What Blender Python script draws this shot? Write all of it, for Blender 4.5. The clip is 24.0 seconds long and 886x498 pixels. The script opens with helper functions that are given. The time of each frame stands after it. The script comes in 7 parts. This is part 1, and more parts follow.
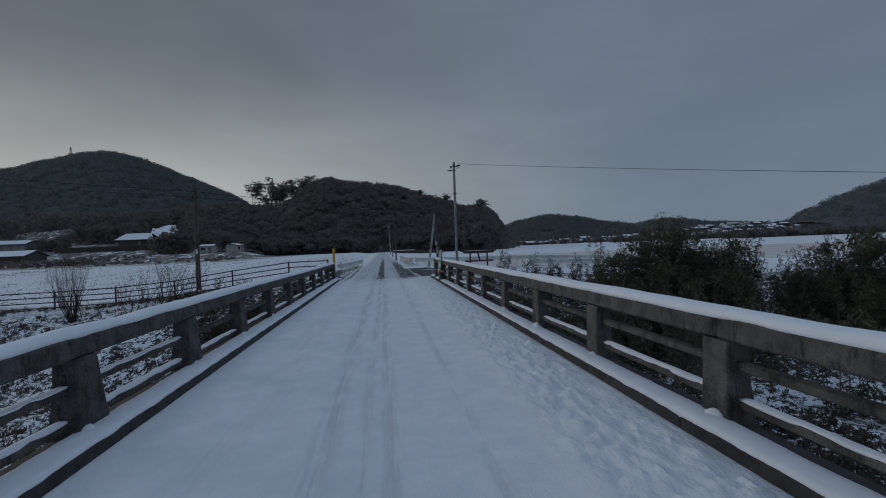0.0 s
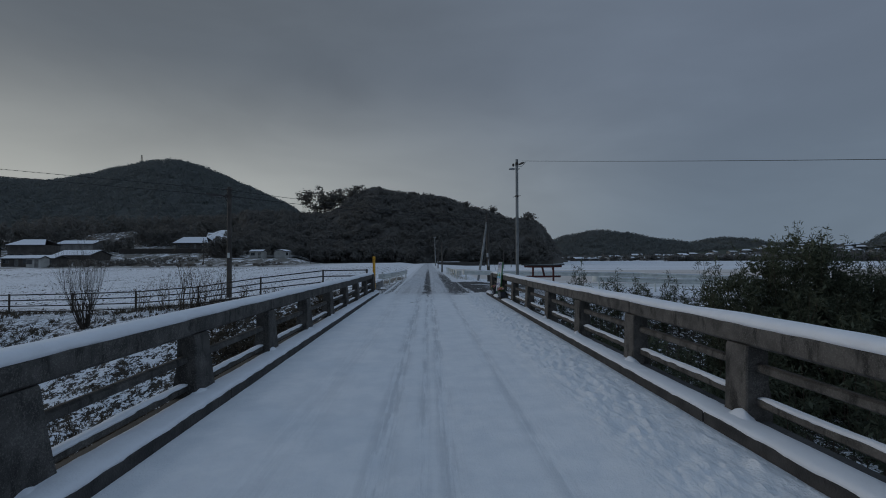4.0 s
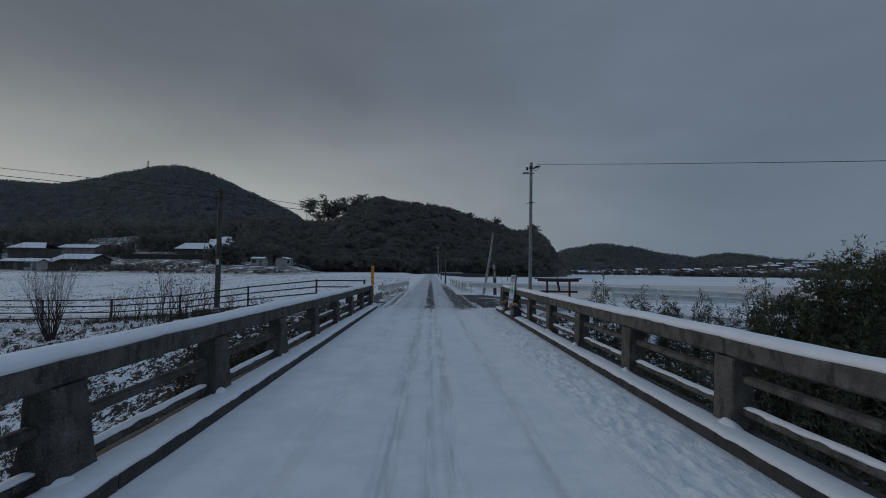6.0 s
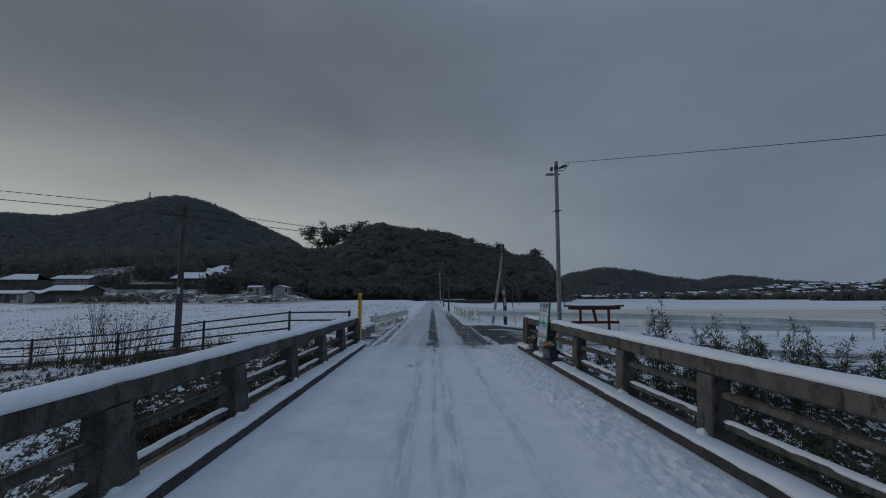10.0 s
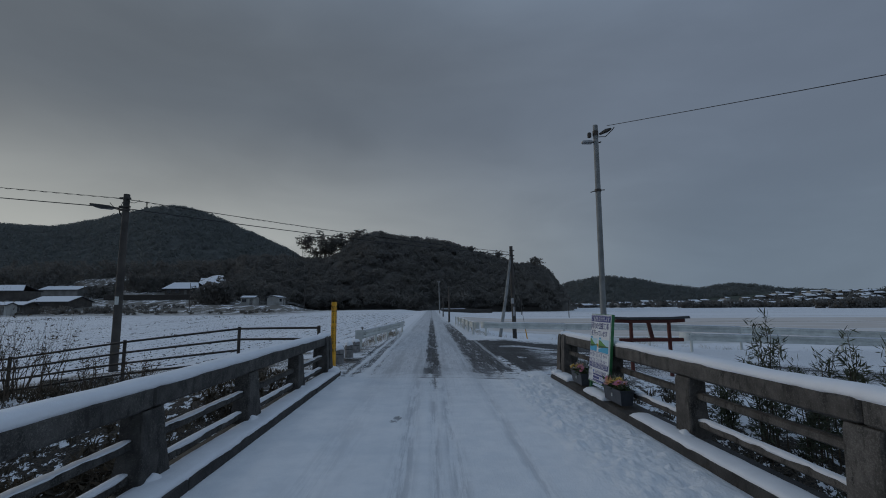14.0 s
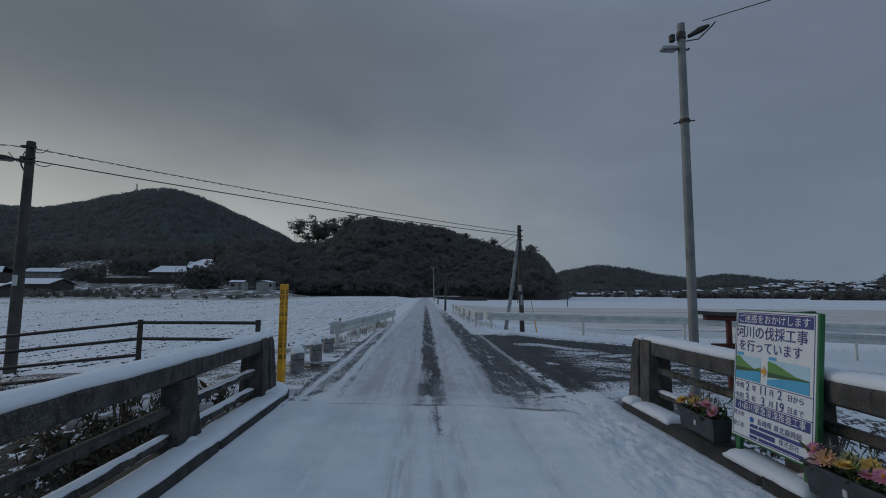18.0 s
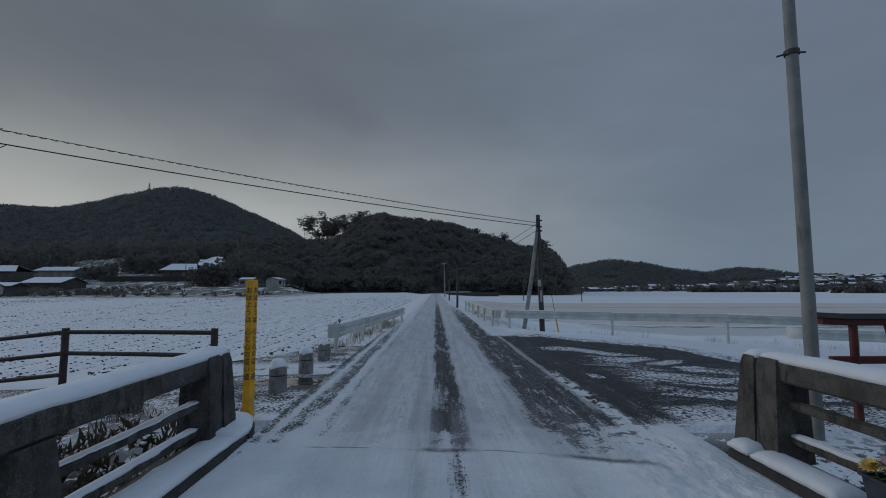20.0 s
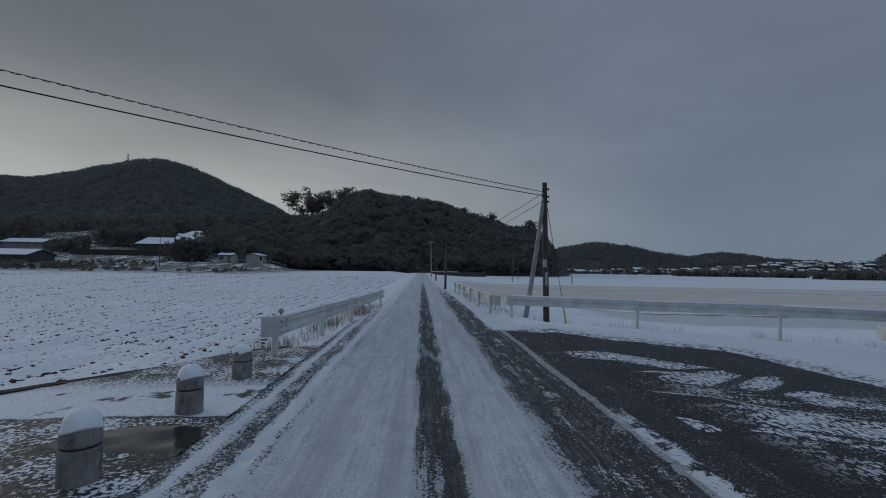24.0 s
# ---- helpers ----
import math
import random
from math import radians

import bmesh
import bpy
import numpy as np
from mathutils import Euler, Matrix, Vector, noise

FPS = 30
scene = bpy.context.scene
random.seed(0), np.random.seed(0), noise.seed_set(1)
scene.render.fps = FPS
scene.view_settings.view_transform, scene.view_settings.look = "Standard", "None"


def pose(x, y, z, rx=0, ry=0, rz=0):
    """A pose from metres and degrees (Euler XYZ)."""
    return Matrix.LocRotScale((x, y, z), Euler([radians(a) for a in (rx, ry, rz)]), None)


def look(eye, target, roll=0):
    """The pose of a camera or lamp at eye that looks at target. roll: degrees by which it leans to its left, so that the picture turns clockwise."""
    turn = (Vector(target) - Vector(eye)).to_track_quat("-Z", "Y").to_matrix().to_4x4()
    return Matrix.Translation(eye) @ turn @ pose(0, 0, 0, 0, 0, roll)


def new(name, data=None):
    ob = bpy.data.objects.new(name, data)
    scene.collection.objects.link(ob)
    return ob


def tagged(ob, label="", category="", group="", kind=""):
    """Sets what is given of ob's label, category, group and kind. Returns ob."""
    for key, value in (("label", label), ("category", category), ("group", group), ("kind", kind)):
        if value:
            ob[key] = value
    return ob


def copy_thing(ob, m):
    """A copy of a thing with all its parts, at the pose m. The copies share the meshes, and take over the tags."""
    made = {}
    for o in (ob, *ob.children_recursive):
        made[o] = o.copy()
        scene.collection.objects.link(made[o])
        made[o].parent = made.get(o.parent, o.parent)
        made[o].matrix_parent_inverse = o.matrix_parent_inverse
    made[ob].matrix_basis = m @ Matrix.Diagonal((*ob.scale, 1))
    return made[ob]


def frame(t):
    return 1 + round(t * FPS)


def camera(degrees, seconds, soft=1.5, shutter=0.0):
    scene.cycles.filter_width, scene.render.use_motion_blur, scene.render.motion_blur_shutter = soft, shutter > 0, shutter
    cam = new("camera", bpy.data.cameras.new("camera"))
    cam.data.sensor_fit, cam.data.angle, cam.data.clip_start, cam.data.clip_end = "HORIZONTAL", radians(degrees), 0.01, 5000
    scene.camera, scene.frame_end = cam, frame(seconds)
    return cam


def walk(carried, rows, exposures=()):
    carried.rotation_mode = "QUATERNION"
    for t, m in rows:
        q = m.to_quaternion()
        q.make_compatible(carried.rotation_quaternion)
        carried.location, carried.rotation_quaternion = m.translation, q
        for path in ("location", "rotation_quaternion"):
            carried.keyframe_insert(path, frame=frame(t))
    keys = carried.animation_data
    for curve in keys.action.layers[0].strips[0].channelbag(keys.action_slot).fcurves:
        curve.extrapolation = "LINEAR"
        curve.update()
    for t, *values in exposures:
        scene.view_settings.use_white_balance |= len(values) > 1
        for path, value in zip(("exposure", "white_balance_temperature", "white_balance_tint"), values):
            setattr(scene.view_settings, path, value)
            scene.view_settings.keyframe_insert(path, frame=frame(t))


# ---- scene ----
cam = camera(87.8, 24.0, soft=1.0)
PATH = [
    (0, (0.226, 0.07, 1.624), (0.48, 2.053, 1.612), -2.3),
    (0.5, (0.169, 0.43, 1.59), (0.354, 2.421, 1.598), -1.9),
    (1, (0.104, 0.861, 1.614), (0.241, 2.856, 1.629), -1.4),
    (1.5, (0.088, 1.321, 1.58), (0.195, 3.318, 1.597), -1.1),
    (2, (0.103, 1.851, 1.604), (0.198, 3.849, 1.62), -1.0),
    (2.5, (0.067, 2.433, 1.561), (0.157, 4.431, 1.579), -0.9),
    (4.5, (0.048, 4.377, 1.563), (0.098, 6.375, 1.624), 0.0),
    (5, (0.02, 4.882, 1.545), (0.064, 6.88, 1.622), 0.5),
    (5.5, (0.03, 5.387, 1.589), (0.073, 7.385, 1.678), 0.4),
    (6, (-0.002, 5.851, 1.58), (0.05, 7.848, 1.673), 0.7),
    (6.5, (-0.002, 6.332, 1.593), (0.068, 8.328, 1.688), 0.6),
    (7, (0.029, 6.879, 1.585), (0.112, 8.875, 1.684), 0.5),
    (7.5, (0.027, 7.386, 1.578), (0.117, 9.381, 1.685), 0.6),
    (8, (-0.002, 7.88, 1.593), (0.088, 9.874, 1.715), 0.4),
    (8.5, (0.037, 8.373, 1.581), (0.117, 10.367, 1.72), 0.2),
    (9, (0.052, 8.85, 1.604), (0.119, 10.842, 1.765), 0.1),
    (9.5, (0.006, 9.337, 1.6), (0.061, 11.328, 1.783), 0.1),
    (10, (-0.028, 9.898, 1.599), (0.018, 11.887, 1.806), -0.1),
    (10.5, (-0.018, 10.432, 1.632), (0.019, 12.418, 1.863), -0.2),
    (11, (-0.021, 10.942, 1.617), (0.013, 12.926, 1.866), -0.2),
    (11.5, (-0.043, 11.46, 1.641), (-0.007, 13.442, 1.907), -0.3),
    (13.5, (-0.056, 13.431, 1.589), (0.004, 15.413, 1.845), -0.4),
    (14, (-0.036, 13.967, 1.607), (0.016, 15.951, 1.854), -0.4),
    (14.5, (-0.057, 14.477, 1.577), (-0.019, 16.463, 1.813), -0.4),
    (15, (-0.018, 14.991, 1.577), (0.003, 16.978, 1.807), -0.2),
    (15.5, (-0.01, 15.491, 1.576), (0.004, 17.479, 1.794), -0.1),
    (16, (-0.045, 15.98, 1.58), (-0.03, 17.969, 1.787), 0.1),
    (16.5, (-0.057, 16.484, 1.597), (-0.027, 18.474, 1.799), 0.2),
    (17, (-0.063, 16.967, 1.587), (-0.012, 18.957, 1.784), 0.2),
    (17.5, (-0.057, 17.466, 1.599), (0.008, 19.456, 1.794), 0.3),
    (18, (-0.137, 17.98, 1.588), (-0.06, 19.969, 1.781), 0.3),
    (18.5, (-0.171, 18.495, 1.62), (-0.097, 20.484, 1.811), 0.1),
    (19, (-0.177, 19.03, 1.6), (-0.118, 21.02, 1.79), 0.2),
    (19.5, (-0.184, 19.517, 1.604), (-0.143, 21.508, 1.79), -0.1),
    (21.5, (-0.163, 21.482, 1.625), (-0.143, 23.479, 1.73), 0.1),
    (22, (-0.161, 22.037, 1.624), (-0.129, 24.036, 1.702), 0.2),
    (22.5, (-0.163, 22.494, 1.631), (-0.12, 24.493, 1.694), 0.2),
    (23, (-0.196, 22.922, 1.64), (-0.136, 24.92, 1.698), 0.5),
    (23.5, (-0.201, 23.37, 1.64), (-0.122, 25.367, 1.711), 0.7),
    (24, (-0.173, 23.846, 1.607), (-0.081, 25.842, 1.694), 0.9),
]
walk(cam, [(t, look(eye, target, roll)) for t, eye, target, roll in PATH],
     [(0, -1.80), (2, -1.88), (5, -1.90), (10, -1.87), (14, -1.87), (16, -1.88), (18, -1.81), (19.5, -1.80), (22, -1.80), (23, -1.86), (24, -1.79)])

# ---- light ----
SUN_AZ, SUN_EL = radians(-62), radians(14)      # azimuth from +y, to the left of the road
SUN_DIR = Vector((math.sin(SUN_AZ) * math.cos(SUN_EL), math.cos(SUN_AZ) * math.cos(SUN_EL), math.sin(SUN_EL)))

sun = new("sun", bpy.data.lights.new("sun", "SUN"))
sun.data.energy, sun.data.angle, sun.data.color = 1.7, radians(20), (1.0, 0.93, 0.85)
sun.matrix_world = look((0, 0, 60), Vector((0, 0, 60)) - SUN_DIR)


class Nodes:
    """Short ways to write node graphs."""

    def __init__(self, tree):
        self.tree = tree

    def add(self, kind, **sets):
        n = self.tree.nodes.new(kind)
        for k, v in sets.items():
            setattr(n, k, v)
        return n

    def put(self, socket, value):
        if isinstance(value, bpy.types.NodeSocket):
            self.tree.links.new(value, socket)
        elif isinstance(value, (tuple, list)) and len(value) == 3 and socket.type == "RGBA":
            socket.default_value = (*value, 1)
        else:
            socket.default_value = value

    def m(self, op, a, b=0.0, c=0.0):
        n = self.add("ShaderNodeMath", operation=op)
        for s, v in zip(n.inputs, (a, b, c)):
            self.put(s, v)
        return n.outputs[0]

    def clamp01(self, a):
        n = self.add("ShaderNodeClamp")
        self.put(n.inputs[0], a)
        return n.outputs[0]

    def step(self, a, lo, hi, to0=0.0, to1=1.0):
        n = self.add("ShaderNodeMapRange", interpolation_type="SMOOTHSTEP")
        for i, v in zip((0, 1, 2, 3, 4), (a, lo, hi, to0, to1)):
            self.put(n.inputs[i], v)
        return n.outputs[0]

    def mix(self, f, a, b, blend="MIX"):
        n = self.add("ShaderNodeMix", data_type="RGBA", blend_type=blend)
        for i, v in zip((0, 6, 7), (f, a, b)):
            self.put(n.inputs[i], v)
        return n.outputs[2]

    def noise(self, vec, scale, detail=4.0, rough=0.55, warp=0.0):
        n = self.add("ShaderNodeTexNoise")
        for k, v in (("Vector", vec), ("Scale", scale), ("Detail", detail), ("Roughness", rough), ("Distortion", warp)):
            self.put(n.inputs[k], v)
        return n.outputs["Fac"]

    def cells(self, vec, scale, feature="F1"):
        n = self.add("ShaderNodeTexVoronoi", feature=feature)
        self.put(n.inputs["Vector"], vec), self.put(n.inputs["Scale"], scale)
        return n.outputs["Distance"]

    def scaled(self, vec, s):
        n = self.add("ShaderNodeVectorMath", operation="MULTIPLY")
        self.put(n.inputs[0], vec), self.put(n.inputs[1], s)
        return n.outputs[0]

    def place(self):
        return self.add("ShaderNodeNewGeometry").outputs["Position"]

    def local(self):
        return self.add("ShaderNodeTexCoord").outputs["Object"]

    def xyz(self, vec):
        n = self.add("ShaderNodeSeparateXYZ")
        self.put(n.inputs[0], vec)
        return n.outputs

    def bump(self, height, strength, distance):
        n = self.add("ShaderNodeBump")
        self.put(n.inputs["Height"], height), self.put(n.inputs["Strength"], strength), self.put(n.inputs["Distance"], distance)
        return n.outputs[0]


# an overcast winter sky: a thin clear part from the sky model, and a cloud layer, brighter round the hidden sun
world = bpy.data.worlds.new("world")
scene.world = world
world.use_nodes = True
world.node_tree.nodes.clear()
W = Nodes(world.node_tree)
way = W.add("ShaderNodeTexCoord").outputs["Generated"]
sky = W.add("ShaderNodeTexSky", sky_type="NISHITA", sun_disc=False, sun_elevation=SUN_EL, sun_rotation=SUN_AZ)
dot = W.add("ShaderNodeVectorMath", operation="DOT_PRODUCT")
W.put(dot.inputs[0], way), W.put(dot.inputs[1], tuple(SUN_DIR))
near_sun = W.step(dot.outputs["Value"], -0.1, 1.05)
wx, wy, wz = W.xyz(way)
low = W.mix(near_sun, (0.136, 0.174, 0.222), (0.44, 0.445, 0.415))
mid_sky = W.mix(near_sun, (0.130, 0.160, 0.210), (0.106, 0.121, 0.139))
high = W.mix(near_sun, (0.225, 0.305, 0.42), (0.215, 0.275, 0.36))
away = W.mix(W.step(dot.outputs["Value"], -0.35, -0.9), (1.0, 1.0, 1.0), (1.7, 1.65, 1.6))
low, mid_sky = W.mix(1.0, low, away, "MULTIPLY"), W.mix(1.0, mid_sky, away, "MULTIPLY")
cloud = W.mix(W.step(wz, 0.45, 0.95), W.mix(W.step(wz, 0.02, 0.40), low, mid_sky), high)
streaks = W.noise(W.scaled(way, (1.6, 1.6, 4.5)), 1.5, 5, 0.5, 0.35)
cloud = W.mix(0.22, cloud, W.mix(W.step(streaks, 0.25, 0.75), (0.55, 0.56, 0.58), (1.4, 1.4, 1.38)), "MULTIPLY")
cloud = W.mix(1.0, cloud, (4.21, 4.30, 4.37), "MULTIPLY")
air = W.mix(1.0, sky.outputs[0], (0.05, 0.05, 0.05), "MULTIPLY")
back = W.add("ShaderNodeBackground")
W.put(back.inputs[0], W.mix(0.92, air, cloud)), W.put(back.inputs[1], 1.0)
world.node_tree.links.new(back.outputs[0], W.add("ShaderNodeOutputWorld").inputs[0])


# ---- materials ----
def material(name, rough=0.6, metal=0.0, spec=0.5):
    mat = bpy.data.materials.new(name)
    mat.use_nodes = True
    n = Nodes(mat.node_tree)
    b = mat.node_tree.nodes["Principled BSDF"]
    b.inputs["Roughness"].default_value, b.inputs["Metallic"].default_value = rough, metal
    b.inputs["Specular IOR Level"].default_value = spec
    return mat, n, b


def rough_surface(name, dark, light, scale, rough=0.7, bump=0.3, grain=0.01, stain=None, stain_at=(0.55, 0.7), metal=0.0, fine=14.0, own=True):
    """Two scales of variation, stains with a shape of their own, and a grain in relief."""
    mat, n, b = material(name, rough, metal)
    p = n.local()
    c = n.mix(n.step(n.noise(p, scale, 5), 0.3, 0.7), dark, light)
    f = n.noise(p, scale * fine, 3)
    c = n.mix(0.35, c, n.mix(f, (0.45, 0.45, 0.45), (1.5, 1.5, 1.5)), "MULTIPLY")
    if own:
        r = n.add("ShaderNodeObjectInfo").outputs["Random"]
        c = n.mix(0.25, c, n.mix(r, (0.6, 0.6, 0.6), (1.4, 1.4, 1.4)), "MULTIPLY")
    if stain:
        c = n.mix(n.step(n.noise(n.scaled(p, (1, 1, 0.35)), scale * 1.9, 5, 0.65, 0.4), *stain_at), c, stain)
    n.put(b.inputs["Base Color"], c)
    n.put(b.inputs["Normal"], n.bump(f, bump, grain))
    n.put(b.inputs["Roughness"], n.step(f, 0, 1, rough - 0.12, min(1, rough + 0.12)))
    return mat


def snow_material(name="snow", tint=(0.80, 0.83, 0.88), lump=5.0, depth=0.02):
    mat, n, b = material(name, 0.65, 0, 0.3)
    p = n.place()
    big, small = n.noise(p, lump, 5, 0.6), n.m("ADD", n.noise(p, 90, 3), n.m("MULTIPLY", n.noise(p, 28, 3, 0.6), 1.4))
    n.put(b.inputs["Base Color"], n.mix(n.step(big, 0.25, 0.75), tuple(v * 0.93 for v in tint), tint))
    h = n.m("MULTIPLY_ADD", small, 0.20, big)
    n.put(b.inputs["Normal"], n.bump(h, 0.5, depth))
    return mat


SNOW = snow_material()
CONCRETE = rough_surface("old_concrete", (0.024, 0.021, 0.019), (0.078, 0.068, 0.060), 7.5, 0.92, 1.0, 0.012, (0.014, 0.013, 0.012), (0.48, 0.64), fine=7.0)


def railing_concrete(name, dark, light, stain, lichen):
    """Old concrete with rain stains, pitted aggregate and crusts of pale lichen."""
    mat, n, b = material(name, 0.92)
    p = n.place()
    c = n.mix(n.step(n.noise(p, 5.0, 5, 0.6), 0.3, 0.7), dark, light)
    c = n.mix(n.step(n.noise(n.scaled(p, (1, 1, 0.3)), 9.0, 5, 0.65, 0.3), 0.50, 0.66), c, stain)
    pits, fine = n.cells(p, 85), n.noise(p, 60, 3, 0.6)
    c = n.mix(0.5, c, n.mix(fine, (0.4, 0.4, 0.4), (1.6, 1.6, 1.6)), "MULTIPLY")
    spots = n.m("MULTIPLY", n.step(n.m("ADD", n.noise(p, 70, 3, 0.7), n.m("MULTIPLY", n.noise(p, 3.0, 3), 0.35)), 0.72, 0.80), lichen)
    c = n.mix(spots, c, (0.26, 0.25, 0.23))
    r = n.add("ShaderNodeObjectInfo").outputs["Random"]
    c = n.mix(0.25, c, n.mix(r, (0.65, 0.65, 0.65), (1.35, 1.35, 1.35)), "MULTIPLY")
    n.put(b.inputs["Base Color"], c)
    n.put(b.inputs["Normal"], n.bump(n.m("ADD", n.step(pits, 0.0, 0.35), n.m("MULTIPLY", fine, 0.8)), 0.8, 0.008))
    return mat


# Sun on the right railing and shade on the left, set in base colour.
LIT_RAIL = railing_concrete("lit_lichened_concrete", (0.050, 0.046, 0.042), (0.112, 0.103, 0.094), (0.026, 0.024, 0.022), 0.22)
SHADED_RAIL = railing_concrete("shaded_rail_concrete", (0.030, 0.029, 0.028), (0.085, 0.081, 0.076), (0.020, 0.019, 0.018), 0.25)
KERB = rough_surface("wet_kerb", (0.022, 0.021, 0.021), (0.055, 0.052, 0.05), 4.0, 0.8, 0.7, 0.01, (0.013, 0.012, 0.012), (0.56, 0.7))
PALE_CONCRETE = rough_surface("bollard_concrete", (0.14, 0.14, 0.14), (0.25, 0.25, 0.25), 7.0, 0.85, 0.6, 0.006, (0.07, 0.068, 0.062), (0.56, 0.72))
POLE_CONCRETE = rough_surface("pole_concrete", (0.16, 0.17, 0.17), (0.26, 0.27, 0.27), 2.0, 0.75, 0.3, 0.004, (0.10, 0.10, 0.10))
DARK_POLE = rough_surface("dark_pole", (0.035, 0.032, 0.03), (0.075, 0.068, 0.06), 2.0, 0.8, 0.5, 0.006)
STEEL_DARK = rough_surface("dark_painted_steel", (0.022, 0.02, 0.019), (0.055, 0.045, 0.038), 5.0, 0.6, 0.4, 0.003, (0.09, 0.045, 0.025), (0.62, 0.75))
GALV = rough_surface("galvanised_steel", (0.30, 0.31, 0.32), (0.45, 0.46, 0.47), 5.0, 0.45, 0.2, 0.002, (0.2, 0.19, 0.17), metal=0.6)
GUARD_WHITE = rough_surface("white_guardrail_paint", (0.46, 0.49, 0.48), (0.62, 0.65, 0.63), 2.5, 0.5, 0.2, 0.002, (0.33, 0.33, 0.31), (0.6, 0.8))
YELLOW = rough_surface("yellow_paint", (0.62, 0.30, 0.012), (0.80, 0.42, 0.02), 6.0, 0.45, 0.15, 0.002, (0.34, 0.17, 0.02), (0.66, 0.8))
RED = rough_surface("torii_red_paint", (0.075, 0.016, 0.013), (0.115, 0.024, 0.018), 5.0, 0.6, 0.3, 0.003, (0.07, 0.03, 0.025), (0.58, 0.75))
BLACK = rough_surface("black_paint", (0.012, 0.012, 0.013), (0.03, 0.03, 0.03), 6.0, 0.5, 0.2, 0.002)
CABLE = rough_surface("black_cable", (0.010, 0.010, 0.011), (0.02, 0.02, 0.022), 3.0, 0.6, 0.1, 0.001)
PLASTIC = rough_surface("dark_planter_plastic", (0.022, 0.027, 0.036), (0.045, 0.052, 0.066), 8.0, 0.5, 0.2, 0.002)
GREEN = rough_surface("green_frame_paint", (0.015, 0.10, 0.035), (0.025, 0.15, 0.05), 5.0, 0.5, 0.2, 0.002)
BARK = rough_surface("bark", (0.03, 0.024, 0.018), (0.075, 0.06, 0.048), 6.0, 0.9, 0.6, 0.01)
TWIG = rough_surface("dry_twig", (0.05, 0.036, 0.026), (0.11, 0.085, 0.06), 9.0, 0.9, 0.3, 0.003)
STRAW = rough_surface("dry_grass", (0.11, 0.082, 0.05), (0.24, 0.185, 0.115), 5.0, 0.9, 0.2, 0.003)
SOIL = rough_surface("dark_soil", (0.022, 0.017, 0.013), (0.06, 0.047, 0.036), 5.0, 0.95, 0.6, 0.01)


def leaf_material(name, dark, light, rough=0.6, thin=0.0):
    mat, n, b = material(name, rough, 0, 0.3)
    g = n.add("ShaderNodeNewGeometry")
    c = n.mix(g.outputs["Random Per Island"], dark, light)
    big = n.noise(g.outputs["Position"], 0.12, 3)
    c = n.mix(0.3, c, n.mix(n.step(big, 0.3, 0.7), (0.55, 0.6, 0.6), (1.3, 1.25, 1.1)), "MULTIPLY")
    n.put(b.inputs["Base Color"], c)
    if thin:          # light that comes through the blades
        t, mixed = n.add("ShaderNodeBsdfTranslucent"), n.add("ShaderNodeMixShader")
        n.put(t.inputs["Color"], c), n.put(mixed.inputs[0], thin)
        n.put(mixed.inputs[1], b.outputs[0]), n.put(mixed.inputs[2], t.outputs[0])
        n.put(next(q for q in mat.node_tree.nodes if q.type == "OUTPUT_MATERIAL").inputs[0], mixed.outputs[0])
    return mat


LEAF = leaf_material("bamboo_leaf", (0.060, 0.072, 0.048), (0.145, 0.160, 0.105), 0.7, 0.35)
BRUSH = leaf_material("dead_brush", (0.045, 0.038, 0.030), (0.125, 0.105, 0.080), 0.9, 0.3)
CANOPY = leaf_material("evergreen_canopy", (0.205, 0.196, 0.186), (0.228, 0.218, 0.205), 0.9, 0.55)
# Bluer than the near canopy: distance haze is mixed into this base colour.
HAZY_CANOPY = leaf_material("hazy_far_canopy", (0.195, 0.210, 0.210), (0.215, 0.230, 0.226), 0.9, 0.55)


def plain(name, colour, rough=0.5, wear=0.25):
    mat, n, b = material(name, rough)
    p = n.local()
    n.put(b.inputs["Base Color"], n.mix(wear, colour, n.mix(n.noise(p, 6, 4), (0.5, 0.5, 0.5), (1.5, 1.5, 1.5)), "MULTIPLY"))
    return mat


# ---- mesh building ----
def lattice(ix, iy, seed):
    h = (ix * 374761393 + iy * 668265263 + seed * 974634541) & 0xFFFFFFFF
    h = ((h ^ (h >> 13)) * 1274126177) & 0xFFFFFFFF
    return ((h ^ (h >> 16)) & 0xFFFF) / 65535.0


def vnoise(x, y, seed=0):
    x, y = np.asarray(x, float), np.asarray(y, float)
    ix, iy = np.floor(x).astype(np.int64), np.floor(y).astype(np.int64)
    fx, fy = x - ix, y - iy
    fx, fy = fx * fx * (3 - 2 * fx), fy * fy * (3 - 2 * fy)
    a = lattice(ix, iy, seed) * (1 - fx) + lattice(ix + 1, iy, seed) * fx
    b = lattice(ix, iy + 1, seed) * (1 - fx) + lattice(ix + 1, iy + 1, seed) * fx
    return (a * (1 - fy) + b * fy) * 2 - 1


def fbm(x, y, seed=0, octaves=4):
    return sum(vnoise(x * 2**k, y * 2**k, seed + k) * 0.5**k for k in range(octaves))


def smooth(v, lo, hi):
    t = np.clip((np.asarray(v, float) - lo) / (hi - lo), 0, 1)
    return t * t * (3 - 2 * t)


